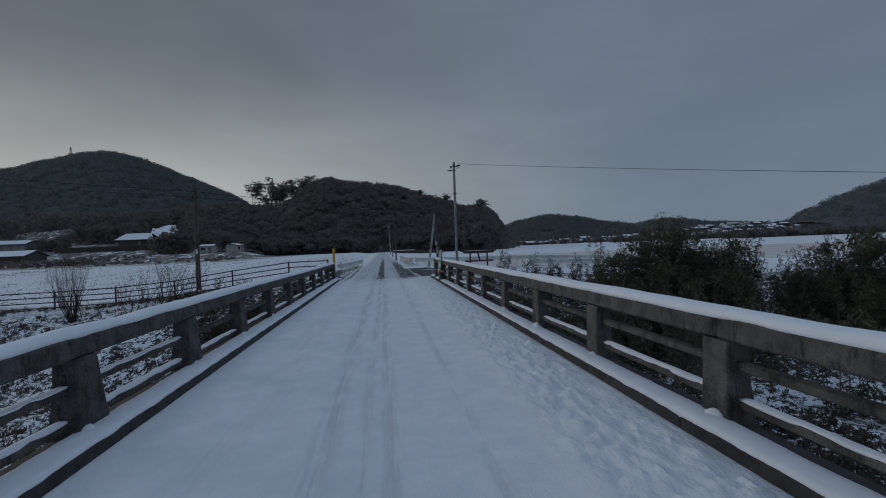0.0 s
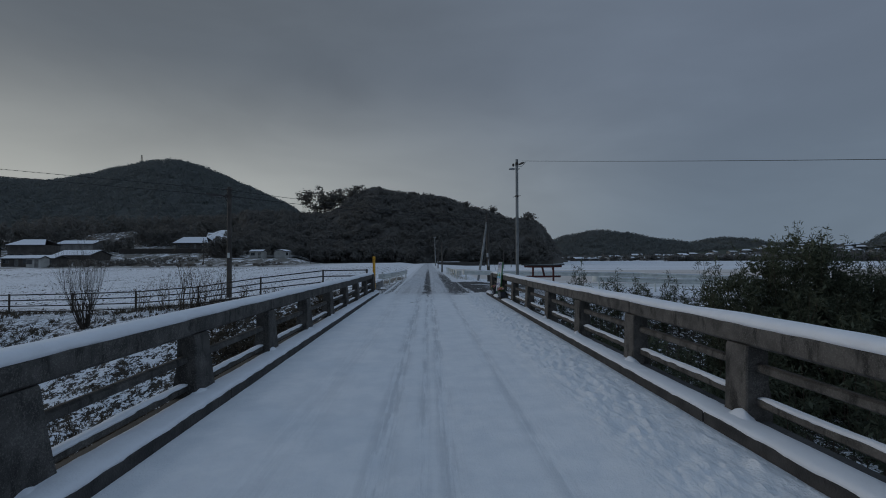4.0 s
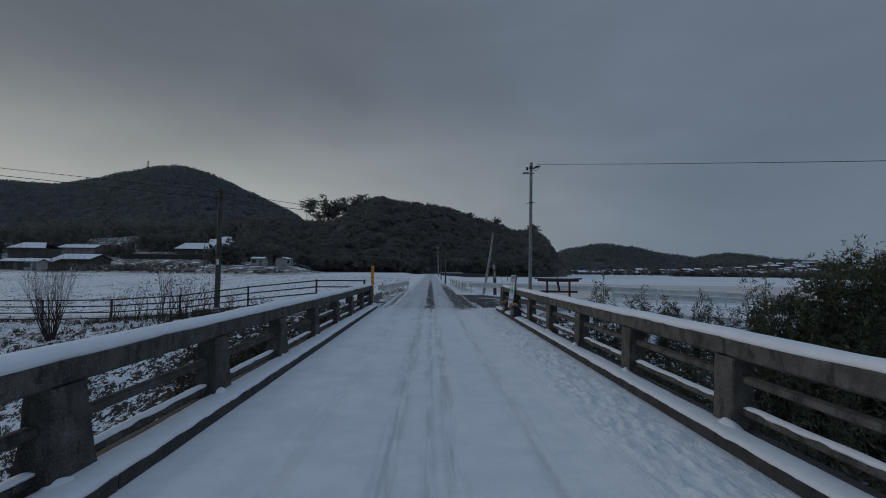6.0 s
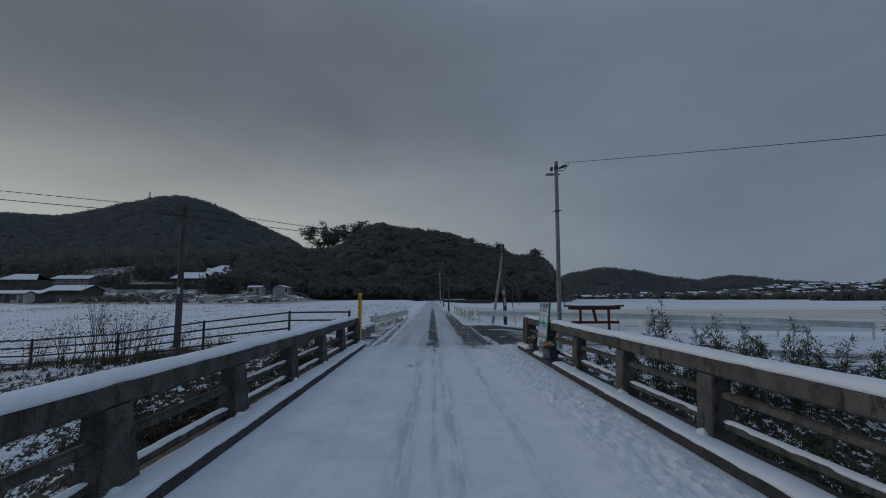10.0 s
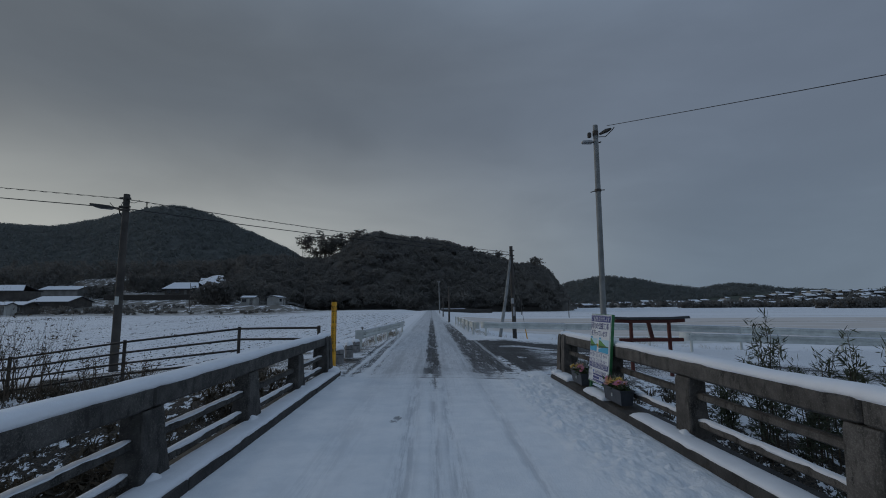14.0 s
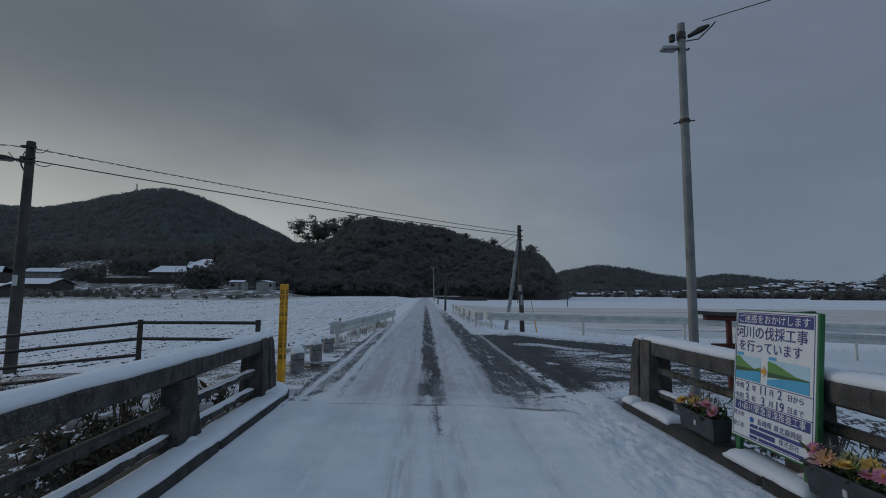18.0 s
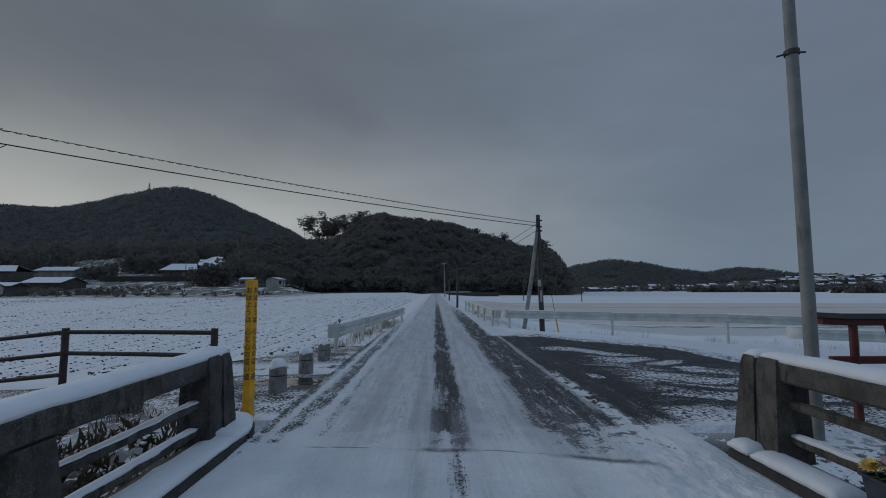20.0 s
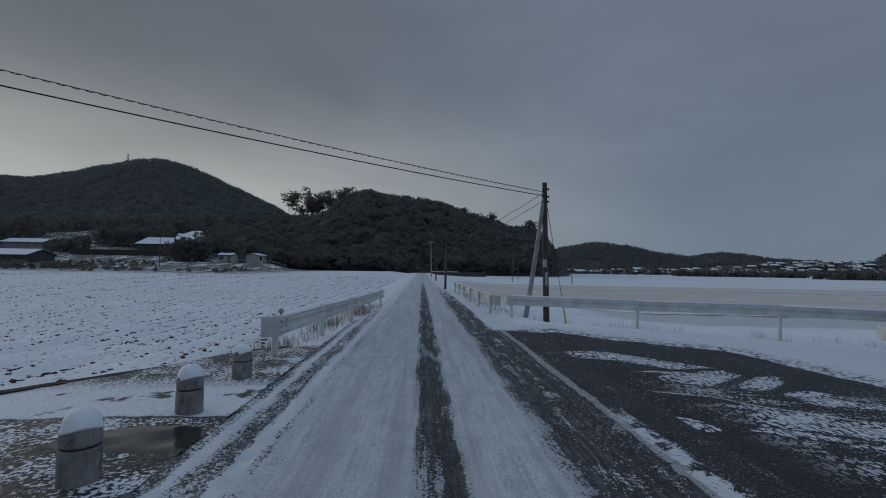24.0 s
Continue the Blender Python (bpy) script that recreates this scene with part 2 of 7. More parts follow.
class Geo:
    """Collects the faces of one mesh."""

    def __init__(self):
        self.v, self.f = [], []

    def ring_loft(self, rings, closed=True, caps=True):
        base, n = len(self.v), len(rings[0])
        for r in rings:
            self.v.extend(tuple(p) for p in r)
        for i in range(len(rings) - 1):
            for j in range(n if closed else n - 1):
                a, b = base + i * n + j, base + i * n + (j + 1) % n
                self.f.append((a, b, b + n, a + n))
        if caps and closed:
            self.f.append(tuple(base + j for j in range(n))[::-1])
            self.f.append(tuple(base + (len(rings) - 1) * n + j for j in range(n)))
        return self

    def box(self, x0, x1, y0, y1, z0, z1, b=0.01, taper=0.0):
        """A box with chamfered edges; taper: how far each side draws in towards the top."""
        def ring(z, inset):
            t = taper * (z - z0) / max(z1 - z0, 1e-6) + inset
            ax, bx, ay, by, c = x0 + t, x1 - t, y0 + t, y1 - t, b
            return [(ax + c, ay, z), (bx - c, ay, z), (bx, ay + c, z), (bx, by - c, z), (bx - c, by, z), (ax + c, by, z), (ax, by - c, z), (ax, ay + c, z)]
        return self.ring_loft([ring(z0, b), ring(z0 + b, 0), ring(z1 - b, 0), ring(z1, b)])

    def tube(self, pts, radii, seg=8, caps=True):
        pts = [Vector(p) for p in pts]
        if not isinstance(radii, (list, tuple)):
            radii = [radii] * len(pts)
        rings, side = [], None
        for i, p in enumerate(pts):
            d = (pts[min(i + 1, len(pts) - 1)] - pts[max(i - 1, 0)]).normalized()
            if side is None:
                side = d.orthogonal().normalized()
            side = (side - d * side.dot(d)).normalized()
            up = d.cross(side)
            rings.append([p + (side * math.cos(k * math.tau / seg) + up * math.sin(k * math.tau / seg)) * radii[i] for k in range(seg)])
        return self.ring_loft(rings, True, caps)

    def lathe(self, profile, x=0, y=0, seg=20):
        rings = [[(x + r * math.cos(k * math.tau / seg), y + r * math.sin(k * math.tau / seg), z) for k in range(seg)] for r, z in profile]
        return self.ring_loft(rings)

    def grid(self, X, Y, Z):
        base, (ny, nx) = len(self.v), X.shape
        self.v.extend(zip(X.ravel().tolist(), Y.ravel().tolist(), Z.ravel().tolist()))
        for i in range(ny - 1):
            o = base + i * nx
            self.f.extend((o + j, o + j + 1, o + nx + j + 1, o + nx + j) for j in range(nx - 1))
        return self

    def mesh(self, name, mat, smooth_faces=True):
        me = bpy.data.meshes.new(name)
        me.from_pydata(self.v, [], self.f)
        if smooth_faces:
            me.polygons.foreach_set("use_smooth", [True] * len(me.polygons))
            if mat is not SNOW:
                me.set_sharp_from_angle(angle=radians(38))
        me.materials.append(mat)
        me.update()
        return me


def tri_mesh(name, verts, tris, mat, smooth_faces=True, normals=None):
    """A mesh from arrays, for many small pieces at once; normals: one for each vertex, for crowns shaded as round masses."""
    me = bpy.data.meshes.new(name)
    k = tris.shape[1]
    me.vertices.add(len(verts)), me.loops.add(tris.size), me.polygons.add(len(tris))
    me.vertices.foreach_set("co", np.ascontiguousarray(verts, np.float32).ravel())
    me.loops.foreach_set("vertex_index", np.ascontiguousarray(tris, np.int32).ravel())
    me.polygons.foreach_set("loop_start", np.arange(0, tris.size, k, dtype=np.int32))
    me.update(calc_edges=True)
    me.polygons.foreach_set("use_smooth", [smooth_faces or normals is not None] * len(tris))
    if normals is not None:
        me.attributes.new("custom_normal", "FLOAT_VECTOR", "POINT").data.foreach_set("vector", np.ascontiguousarray(normals, np.float32).ravel())
    me.materials.append(mat)
    return me


def part(name, geo, mat, parent, label="", smooth_faces=True):
    ob = new(name, geo.mesh(name, mat, smooth_faces) if isinstance(geo, Geo) else geo)
    ob.parent = parent
    return tagged(ob, label)


def thing(name, x, y, z, label, category, group="", kind="", rz=0.0, rx=0.0):
    ob = new(name)
    ob.empty_display_size = 0.2
    ob.matrix_world = pose(x, y, z, rx, 0, rz)
    return tagged(ob, label, category, group, kind)


def solid(name, geo, mat, label, category, kind="", group="", smooth_faces=True):
    ob = new(name, geo.mesh(name, mat, smooth_faces) if isinstance(geo, Geo) else geo)
    return tagged(ob, label, category, group, kind)


# ---- the lie of the land ----
ROAD_L, ROAD_R = -2.19, 2.66        # inner faces of the kerbs
RAIL_L, RAIL_R = -2.45, 2.90      # inner faces of the railings


def land(x, y):
    """Height of the ground sheet."""
    x, y = np.asarray(x, float), np.asarray(y, float)
    left = -0.12 - 0.07 * np.clip(-x - 3.5, 0, 11.5)
    left = left + 1.25 * smooth(y, 45, 140) * smooth(-x, 4, 14)
    right = -0.05 - 0.055 * np.clip(x - 3, 0, 12) - 0.45 * smooth(y, 38.5, 42) * smooth(x, 2.5, 5)
    right = right + 0.6 * smooth(y, 80, 330)
    z = np.where(x < 0, left, right)
    bed = smooth(np.abs(x - 0.2), 2.5, 4.5)
    z = np.where(y > 25, -0.05 * (1 - bed) + z * bed, z)
    # terraces on the left, rising to the village and the woods; gentle rise far on the right
    ratio = -x / np.maximum(y - 24, 60)
    z = z + np.maximum((15 * smooth(y, 135, 285) + 10 * smooth(y, 285, 420)) * smooth(ratio, 0.37, 0.47), 2.2 * smooth(y, 138, 172) * smooth(ratio, 0.27, 0.33))
    z = z + 6.5 * smooth(y, 380, 600) * smooth(x, 60, 200) + 10 * smooth(x, 240, 420) * smooth(y, 330, 460)
    # the river's bed under the bridge
    crest = 25.6 + 0.035 * np.clip(-x, 0, 30)
    cut = smooth(crest - y, 0, 7.5) * smooth(y, -14, -6)
    z = z - cut * (2.6 + 0.3 * vnoise(x * 0.2, y * 0.2, 5))
    rough = 0.05 * fbm(x * 0.6, y * 0.6, 3) * smooth(np.abs(x - 0.2), 2.8, 5) * (1 - smooth(y, 60, 120)) * np.where((y > 26) & (x > 2) & (y < 38), 0.1, 1)
    z = z + rough + cut * 0.16 * fbm(x * 1.1, y * 1.1, 9)
    furrow = np.where(x < -3.5, 0.05 * np.sin(x * 6.5 + 0.6 * vnoise(x * 0.1, y * 0.06, 2)), 0) * smooth(y - 1.2 * np.clip(x + 5.5, 0, 3), 31, 34) * (1 - smooth(y, 90, 125))
    return z + furrow


def axis(spans):
    """Grid lines from (start, step) pairs, the last pair giving the end."""
    out = []
    for (a, s), (b, _) in zip(spans, spans[1:]):
        out.extend(np.arange(a, b - 1e-6, s).tolist())
    return np.array(out + [spans[-1][0]])


gx = axis([(-2600, 200), (-800, 60), (-320, 16), (-120, 5), (-40, 1.2), (-22, 0.4), (-12, 0.22), (14, 0.4), (26, 1.2), (50, 6), (140, 20), (400, 70), (900, 250), (2650, 1)])
gy = axis([(-900, 150), (-150, 25), (-50, 6), (-20, 1.2), (-2, 0.45), (12, 0.25), (48, 0.5), (80, 1.5), (140, 4), (300, 12), (600, 50), (1200, 250), (3200, 1)])
GX, GY = np.meshgrid(gx, gy)


def ground_material():
    mat, n, b = material("snowy_ground", 0.75, 0, 0.3)
    p = n.place()
    x, y, z = n.xyz(p)
    big, mid, small = n.noise(p, 0.5, 5), n.noise(p, 2.4, 5, 0.6), n.noise(p, 11, 4, 0.6)
    # river bank: dead grass through the snow
    bank = n.m("MULTIPLY", n.step(y, 26.5, 24.5), n.step(y, -14, -8))
    # weedy verges and rough ground
    verge = n.m("MULTIPLY", n.step(y, 25.0, 26.5), n.m("MULTIPLY", n.step(y, 31, 28.5), n.step(x, -2, -4.5)))
    cover = n.m("ADD", n.m("MULTIPLY", mid, 0.6), n.m("MULTIPLY", small, 0.5))
    bare = n.m("MULTIPLY", n.step(n.m("ADD", cover, n.m("ADD", n.m("MULTIPLY", n.step(x, 2.5, 4.0), n.m("ADD", n.m("MULTIPLY", n.step(y, 12.0, 9.5, -0.06, 0.30), n.step(x, 12.0, 8.5)), n.m("SUBTRACT", n.m("MULTIPLY", n.m("MULTIPLY", n.step(y, 17.0, 18.5, 0.0, 0.24), n.step(y, 23.0, 22.0)), n.step(x, 8.0, 6.5)), n.step(y, 22.3, 23.3, 0.0, 0.22)))), n.m("MULTIPLY", n.step(x, -11.0, -4.0), n.step(y, 12.5, 18.5, 0.0, 0.27)))), 0.505, 0.565), n.m("MAXIMUM", bank, n.m("MULTIPLY", verge, 0.8)))
    # ploughed field: clods showing in patches
    field = n.m("MULTIPLY", n.step(x, -3.4, -4.5), n.m("MULTIPLY", n.step(y, 30, 34), n.step(y, 150, 110)))
    rows = n.m("MULTIPLY", n.m("SINE", n.m("MULTIPLY", x, 6.5)), -0.045)
    clods = n.m("MULTIPLY", n.step(n.m("ADD", n.noise(n.scaled(p, (1, 0.7, 1)), 8.5, 3, 0.55, 0.2), rows), 0.605, 0.65), field)
    # terraces: dry scrub between snow patches
    slope = n.m("MULTIPLY", n.step(x, -25, -40), n.step(y, 104, 122))
    scrub = n.m("MULTIPLY", n.step(n.noise(n.scaled(p, (1, 0.4, 1)), 0.35, 6, 0.7, 0.5), 0.40, 0.50), n.m("MULTIPLY", slope, 0.9))
    # stubble fields on the right, in strips with plain edges
    yw = n.m("ADD", y, n.m("ADD", n.m("MULTIPLY", x, 0.10), n.m("MULTIPLY", n.m("SUBTRACT", mid, 0.5), 1.6)))
    stub = n.m("MULTIPLY", n.step(x, 4.5, 7), n.m("MULTIPLY", n.step(yw, 56, 58), n.step(yw, 118, 112)))
    stub = n.m("MULTIPLY", stub, n.step(n.noise(n.scaled(p, (0.35, 1.2, 1)), 0.25, 5, 0.6), 0.30, 0.55, 0.45, 1.0))
    grey = n.m("MULTIPLY", n.step(x, 9, 12), n.m("MULTIPLY", n.step(yw, 48.5, 49.5), n.step(yw, 56.5, 55.5)))
    far = n.m("MULTIPLY", n.step(n.noise(n.scaled(p, (0.12, 2.4, 1)), 0.05, 6, 0.7), 0.54, 0.58), n.step(y, 100, 130))
    dykes = n.m("MULTIPLY", n.step(n.m("ABSOLUTE", n.m("SUBTRACT", n.m("FRACT", n.m("DIVIDE", yw, 37.0)), 0.5)), 0.018, 0.010), n.m("MULTIPLY", n.step(x, 5, 9), n.step(n.m("ADD", small, n.m("MULTIPLY", big, 0.6)), 0.62, 0.80)))
    wood = n.m("MAXIMUM", n.m("MULTIPLY", n.step(y, 400, 470), 1.0), n.step(x, 420, 520))
    snow = n.mix(n.step(big, 0.3, 0.7), (0.74, 0.77, 0.82), (0.82, 0.84, 0.88))
    snow = n.mix(n.m("MULTIPLY", stub, 0.85), snow, (0.56, 0.50, 0.45))
    snow = n.mix(n.m("MULTIPLY", grey, 0.6), snow, (0.42, 0.44, 0.42))
    snow = n.mix(n.m("MULTIPLY", dykes, 0.8), snow, (0.16, 0.14, 0.11))
    snow = n.mix(n.m("MULTIPLY", far, 0.3), snow, (0.48, 0.46, 0.44))
    fleck = n.m("MULTIPLY", n.step(n.m("ADD", n.noise(p, 5.0, 4, 0.65), n.m("MULTIPLY", n.noise(p, 26, 3), 0.3)), 0.70, 0.74), bare)
    bare = n.m("SUBTRACT", bare, fleck)
    straw = n.mix(n.step(n.noise(p, 30, 3, 0.65), 0.36, 0.64), (0.010, 0.009, 0.008), (0.075, 0.062, 0.048))
    c = n.mix(bare, snow, straw)
    c = n.mix(clods, c, n.mix(small, (0.02, 0.016, 0.013), (0.07, 0.055, 0.043)))
    c = n.mix(scrub, c, n.mix(small, (0.035, 0.035, 0.022), (0.10, 0.085, 0.06)))
    c = n.mix(wood, c, (0.035, 0.045, 0.032))
    n.put(b.inputs["Base Color"], c)
    n.put(b.inputs["Normal"], n.bump(n.m("MULTIPLY_ADD", small, 0.5, mid), 0.7, 0.07))
    return mat


ground = solid("ground", Geo().grid(GX, GY, land(GX, GY)), ground_material(), "snow-covered valley floor with ploughed fields and a weedy river bank", "ground", "structure")


# ---- the road and the bridge deck ----
def turned(x, y, seed, octaves):
    """Like fbm, each octave turned against the others, so that no grid shows."""
    out = 0.0
    for k in range(octaves):
        c, q = math.cos(0.6 + 1.1 * k), math.sin(0.6 + 1.1 * k)
        out = out + vnoise((x * c - y * q) * 2**k, (x * q + y * c) * 2**k, seed + k) * 0.5**k
    return out


def road_height(x, y):
    z = 0.005 * turned(x * 1.2, y * 0.35, 21, 3)
    worn = smooth(y, 22.5, 25.5)
    for c, w, d in ((-0.34, 0.07, 0.012), (0.02, 0.05, 0.010), (0.22, 0.06, 0.012), (0.98, 0.06, 0.008), (-1.15, 0.10, 0.006)):
        c = c + 0.05 * vnoise(y * 0.25, c * 9, 4)
        z = z - d * np.exp(-(((x - c) / w) ** 2)) * (1 - 0.5 * worn)
    wander = 0.16 * vnoise(y * 0.35, 2.2, 15)
    tread = smooth(x + wander, 1.45, 1.8) * (1 - smooth(x, 2.48, 2.62)) * (1 - smooth(y, 23.5, 26))
    z = z + tread * (0.012 * turned(x * 4.2, y * 2.0, 31, 2) + 0.026 * np.abs(turned(x * 11, y * 5.0, 37, 3)) + 0.020 * turned(x * 15, y * 9, 39, 2))
    z = z - 0.01 * smooth(x, 2.55, 2.68) * (1 - smooth(y, 24.2, 25)) - 0.01 * smooth(-x, 1.85, 2.1) * (1 - smooth(y, 24.2, 25))
    z = z + 0.007 * (turned(x * 7, y * 6, 41, 3) * (1 - worn) + 0.7 * worn * turned(x * 3.1, y * 1.3, 41, 2)) + 0.005 * turned(x * 1.6, y * 1.6, 43, 3) * (0.4 + smooth(np.abs(x), 1.0, 2.0))
    for k in range(46):          # footprints along the walked side
        fy = -3 + k * 0.62
        fx = 2.05 + (0.16 if k % 2 else -0.16) + 0.10 * math.sin(k * 2.3)
        z = z - 0.022 * np.exp(-(((x - fx) / 0.055) ** 4) - (((y - fy) / 0.14) ** 4))
    z = z - 0.02 * np.exp(-(((x + 0.52) / 0.06) ** 4) - (((y - 20.93) / 0.14) ** 4))
    rim = np.maximum(smooth(x, 2.5, 2.66), smooth(-x, 1.85, 2.1)) * (1 - smooth(y, 24, 25))
    z = z * (1 - 0.8 * rim)
    slush = smooth(y, 24, 26.5) * (smooth(-x, 1.0, 1.5) + 0.7 * smooth(x, 1.6, 1.9))
    edge = smooth(x, 2.35, 2.6) * smooth(y, 25.2, 26.2)
    z = z * (1 - edge) + 0.006 * edge
    return z + slush * (1 - edge) * 0.022 * turned(x * 9, y * 7, 51, 3) - 0.012 * worn * (np.exp(-((x / 0.2) ** 4)) + np.exp(-(((x - 1.3) / 0.4) ** 4)))


def road_material():
    mat, n, b = material("snowy_road", 0.6, 0, 0.3)
    p = n.place()
    x, y, z = n.xyz(p)

    def contrast(v, half=0.17):
        return n.step(v, 0.5 - half, 0.5 + half)

    lines = contrast(n.noise(n.scaled(p, (1, 0.018, 1)), 24.0, 5, 0.7, 0.15), 0.2)
    streak = contrast(n.noise(n.scaled(p, (1, 0.12, 1)), 6.0, 5, 0.65))
    grains = contrast(n.noise(p, 30, 3, 0.6), 0.14)
    dots = contrast(n.noise(p, 75, 2, 0.5), 0.14)
    mid = contrast(n.noise(p, 2.6, 5, 0.65))
    big = contrast(n.noise(p, 0.55, 4, 0.6))
    xw = n.m("ADD", x, n.m("MULTIPLY", n.m("SUBTRACT", n.noise(n.scaled(p, (0.4, 0.25, 1)), 1.2, 3), 0.5), 0.10))

    def band(c, w, soft):
        return n.step(n.m("ABSOLUTE", n.m("SUBTRACT", xw, c)), w + soft, w - soft)

    def both(*v):
        out = v[0]
        for q in v[1:]:
            out = n.m("MULTIPLY", out, q)
        return out

    def most(*v):
        out = v[0]
        for q in v[1:]:
            out = n.m("MAXIMUM", out, q)
        return out

    past = n.step(n.m("ADD", y, n.m("MULTIPLY", mid, 1.0)), 24.8, 26.4)
    near_joint = n.step(y, 20.5, 25.0)
    strip = both(band(0.0, 0.21, 0.13), n.step(streak, 0.0, 1.0, 0.68, 1.05), most(past, n.m("MULTIPLY", near_joint, 0.44)), n.step(y, 40, 90, 1.0, 0.42))
    side = both(band(1.42, 0.40, 0.24), past, n.step(y, 38, 70, 1.0, 0.35), n.step(n.m("ADD", n.m("MULTIPLY", mid, 0.6), n.m("MULTIPLY", streak, 0.4)), 0.15, 0.7, 0.66, 1.0))
    slush = both(n.step(xw, -1.15, -1.7), past, n.step(y, 34, 46, 0.66, 0.30), n.step(mid, 0.0, 1.0, 0.78, 1.1))
    outer = both(n.step(xw, 1.5, 1.7), n.step(n.m("ADD", y, n.m("MULTIPLY", x, -0.35)), 24.3, 25.3), n.step(y, 37, 35.5), n.step(mid, 0.0, 1.0, 0.88, 1.1))
    wheel = both(n.m("MAXIMUM", band(-0.75, 0.45, 0.3), band(0.62, 0.3, 0.25)), past, n.step(n.m("ADD", n.m("MULTIPLY", mid, 0.5), n.m("MULTIPLY", streak, 0.5)), 0.3, 0.9, 0.08, 0.33))
    bare = most(strip, side, slush, outer, wheel)
    ridge = n.m("MAXIMUM", band(-1.62, 0.07, 0.06), n.m("MAXIMUM", band(-2.02, 0.06, 0.05), n.m("MULTIPLY", band(1.83, 0.05, 0.06), 0.5)))
    bare = n.m("SUBTRACT", bare, both(ridge, past, 0.42))
    bare = n.m("SUBTRACT", bare, both(band(2.12, 0.12, 0.06), past, n.step(mid, 0.25, 0.55), n.step(y, 29.8, 28.4), 0.75))
    rough = n.m("ADD", n.m("MULTIPLY", lines, 0.30), n.m("ADD", n.m("MULTIPLY", grains, 0.34), n.m("ADD", n.m("MULTIPLY", streak, 0.26), n.m("MULTIPLY", dots, 0.22))))
    broken = n.m("ADD", bare, n.m("MULTIPLY", n.m("SUBTRACT", rough, 0.56), n.step(bare, 0.0, 0.5, 0.10, 1.15)))
    bare = n.step(broken, 0.40, 0.70)
    line = both(n.step(n.m("ABSOLUTE", n.m("SUBTRACT", x, 1.99)), 0.075, 0.055), n.step(y, 26, 26.5), n.step(grains, 0.02, 0.2))
    asphalt = n.mix(n.m("MULTIPLY", n.m("ADD", grains, dots), 0.5), (0.004, 0.0045, 0.0055), (0.040, 0.041, 0.045))
    asphalt = n.mix(n.m("MULTIPLY", n.step(n.noise(p, 110, 1), 0.60, 0.68), 0.55), asphalt, (0.35, 0.36, 0.38))
    crumbs = both(n.step(n.cells(n.scaled(p, (1, 0.75, 1)), 26), 0.24, 0.15), n.step(n.noise(n.scaled(p, (1, 0.4, 1)), 1.8, 4, 0.7), 0.38, 0.55), n.step(x, 1.9, 2.3, 1.0, 0.45), n.step(n.m("ABSOLUTE", x), 0.22, 0.34, 0.25, 1.0))
    asphalt = n.mix(n.m("MULTIPLY", crumbs, 0.85), asphalt, (0.66, 0.69, 0.74))
    film = n.step(n.m("ADD", n.m("MULTIPLY", lines, 0.55), n.m("MULTIPLY", streak, 0.45)), 0.45, 0.85)
    asphalt = n.mix(n.m("MULTIPLY", both(film, mid, n.step(x, 2.05, 1.85)), 0.60), asphalt, (0.22, 0.23, 0.25))
    asphalt = n.mix(line, asphalt, (0.40, 0.41, 0.42))
    worn = n.m("MAXIMUM", past, n.m("MULTIPLY", near_joint, 0.45))
    snow = n.mix(mid, (0.76, 0.79, 0.83), (0.84, 0.86, 0.89))
    snow = n.mix(n.m("MULTIPLY", big, 0.05), snow, (0.52, 0.55, 0.60))
    tracks = both(most(band(-0.34, 0.10, 0.10), band(0.0, 0.05, 0.06), band(0.21, 0.08, 0.08), n.m("MULTIPLY", band(0.98, 0.07, 0.08), 0.7), n.m("MULTIPLY", band(-1.15, 0.2, 0.2), 0.35)), n.step(n.m("ADD", n.m("MULTIPLY", streak, 0.6), n.m("MULTIPLY", lines, 0.5)), 0.25, 0.85))
    snow = n.mix(n.m("MULTIPLY", tracks, n.step(y, 2, 24, 0.30, 0.55)), snow, (0.30, 0.32, 0.36))
    ice = n.mix(n.m("ADD", n.m("MULTIPLY", lines, 0.22), n.m("ADD", n.m("MULTIPLY", n.m("ADD", grains, dots), 0.22), n.m("ADD", n.m("MULTIPLY", mid, 0.14), n.m("MULTIPLY", streak, 0.20)))), (0.15, 0.17, 0.20), (0.86, 0.88, 0.92))
    snow = n.mix(n.m("MULTIPLY", worn, n.step(n.m("ABSOLUTE", n.m("ADD", x, 0.1)), 1.5, 1.2, 0.3, 0.8)), snow, ice)
    smear = n.step(n.noise(n.scaled(p, (1, 0.03, 1)), 4.2, 4, 0.6, 0.3), 0.46, 0.62)
    smear = both(smear, past, n.step(n.m("ADD", n.m("MULTIPLY", grains, 0.5), n.m("MULTIPLY", lines, 0.5)), 0.2, 0.7), n.step(n.m("ABSOLUTE", n.m("ADD", x, 0.1)), 1.6, 1.2))
    snow = n.mix(n.m("MULTIPLY", smear, 0.5), snow, (0.24, 0.255, 0.28))
    jy = n.m("ADD", n.m("ADD", y, n.m("MULTIPLY", x, 0.07)), n.m("MULTIPLY", n.m("POWER", n.m("MAXIMUM", x, 0.0), 2.0), 0.10))
    open_part = n.step(n.m("ABSOLUTE", n.m("SUBTRACT", x, 0.15)), 1.80, 1.5)
    wet = both(n.step(n.m("ABSOLUTE", n.m("SUBTRACT", jy, 24.80)), 0.09, 0.02), most(band(-0.06, 0.24, 0.12), n.m("MULTIPLY", band(1.45, 0.42, 0.25), 0.8)), n.step(mid, 0.0, 0.5, 0.5, 1.0))
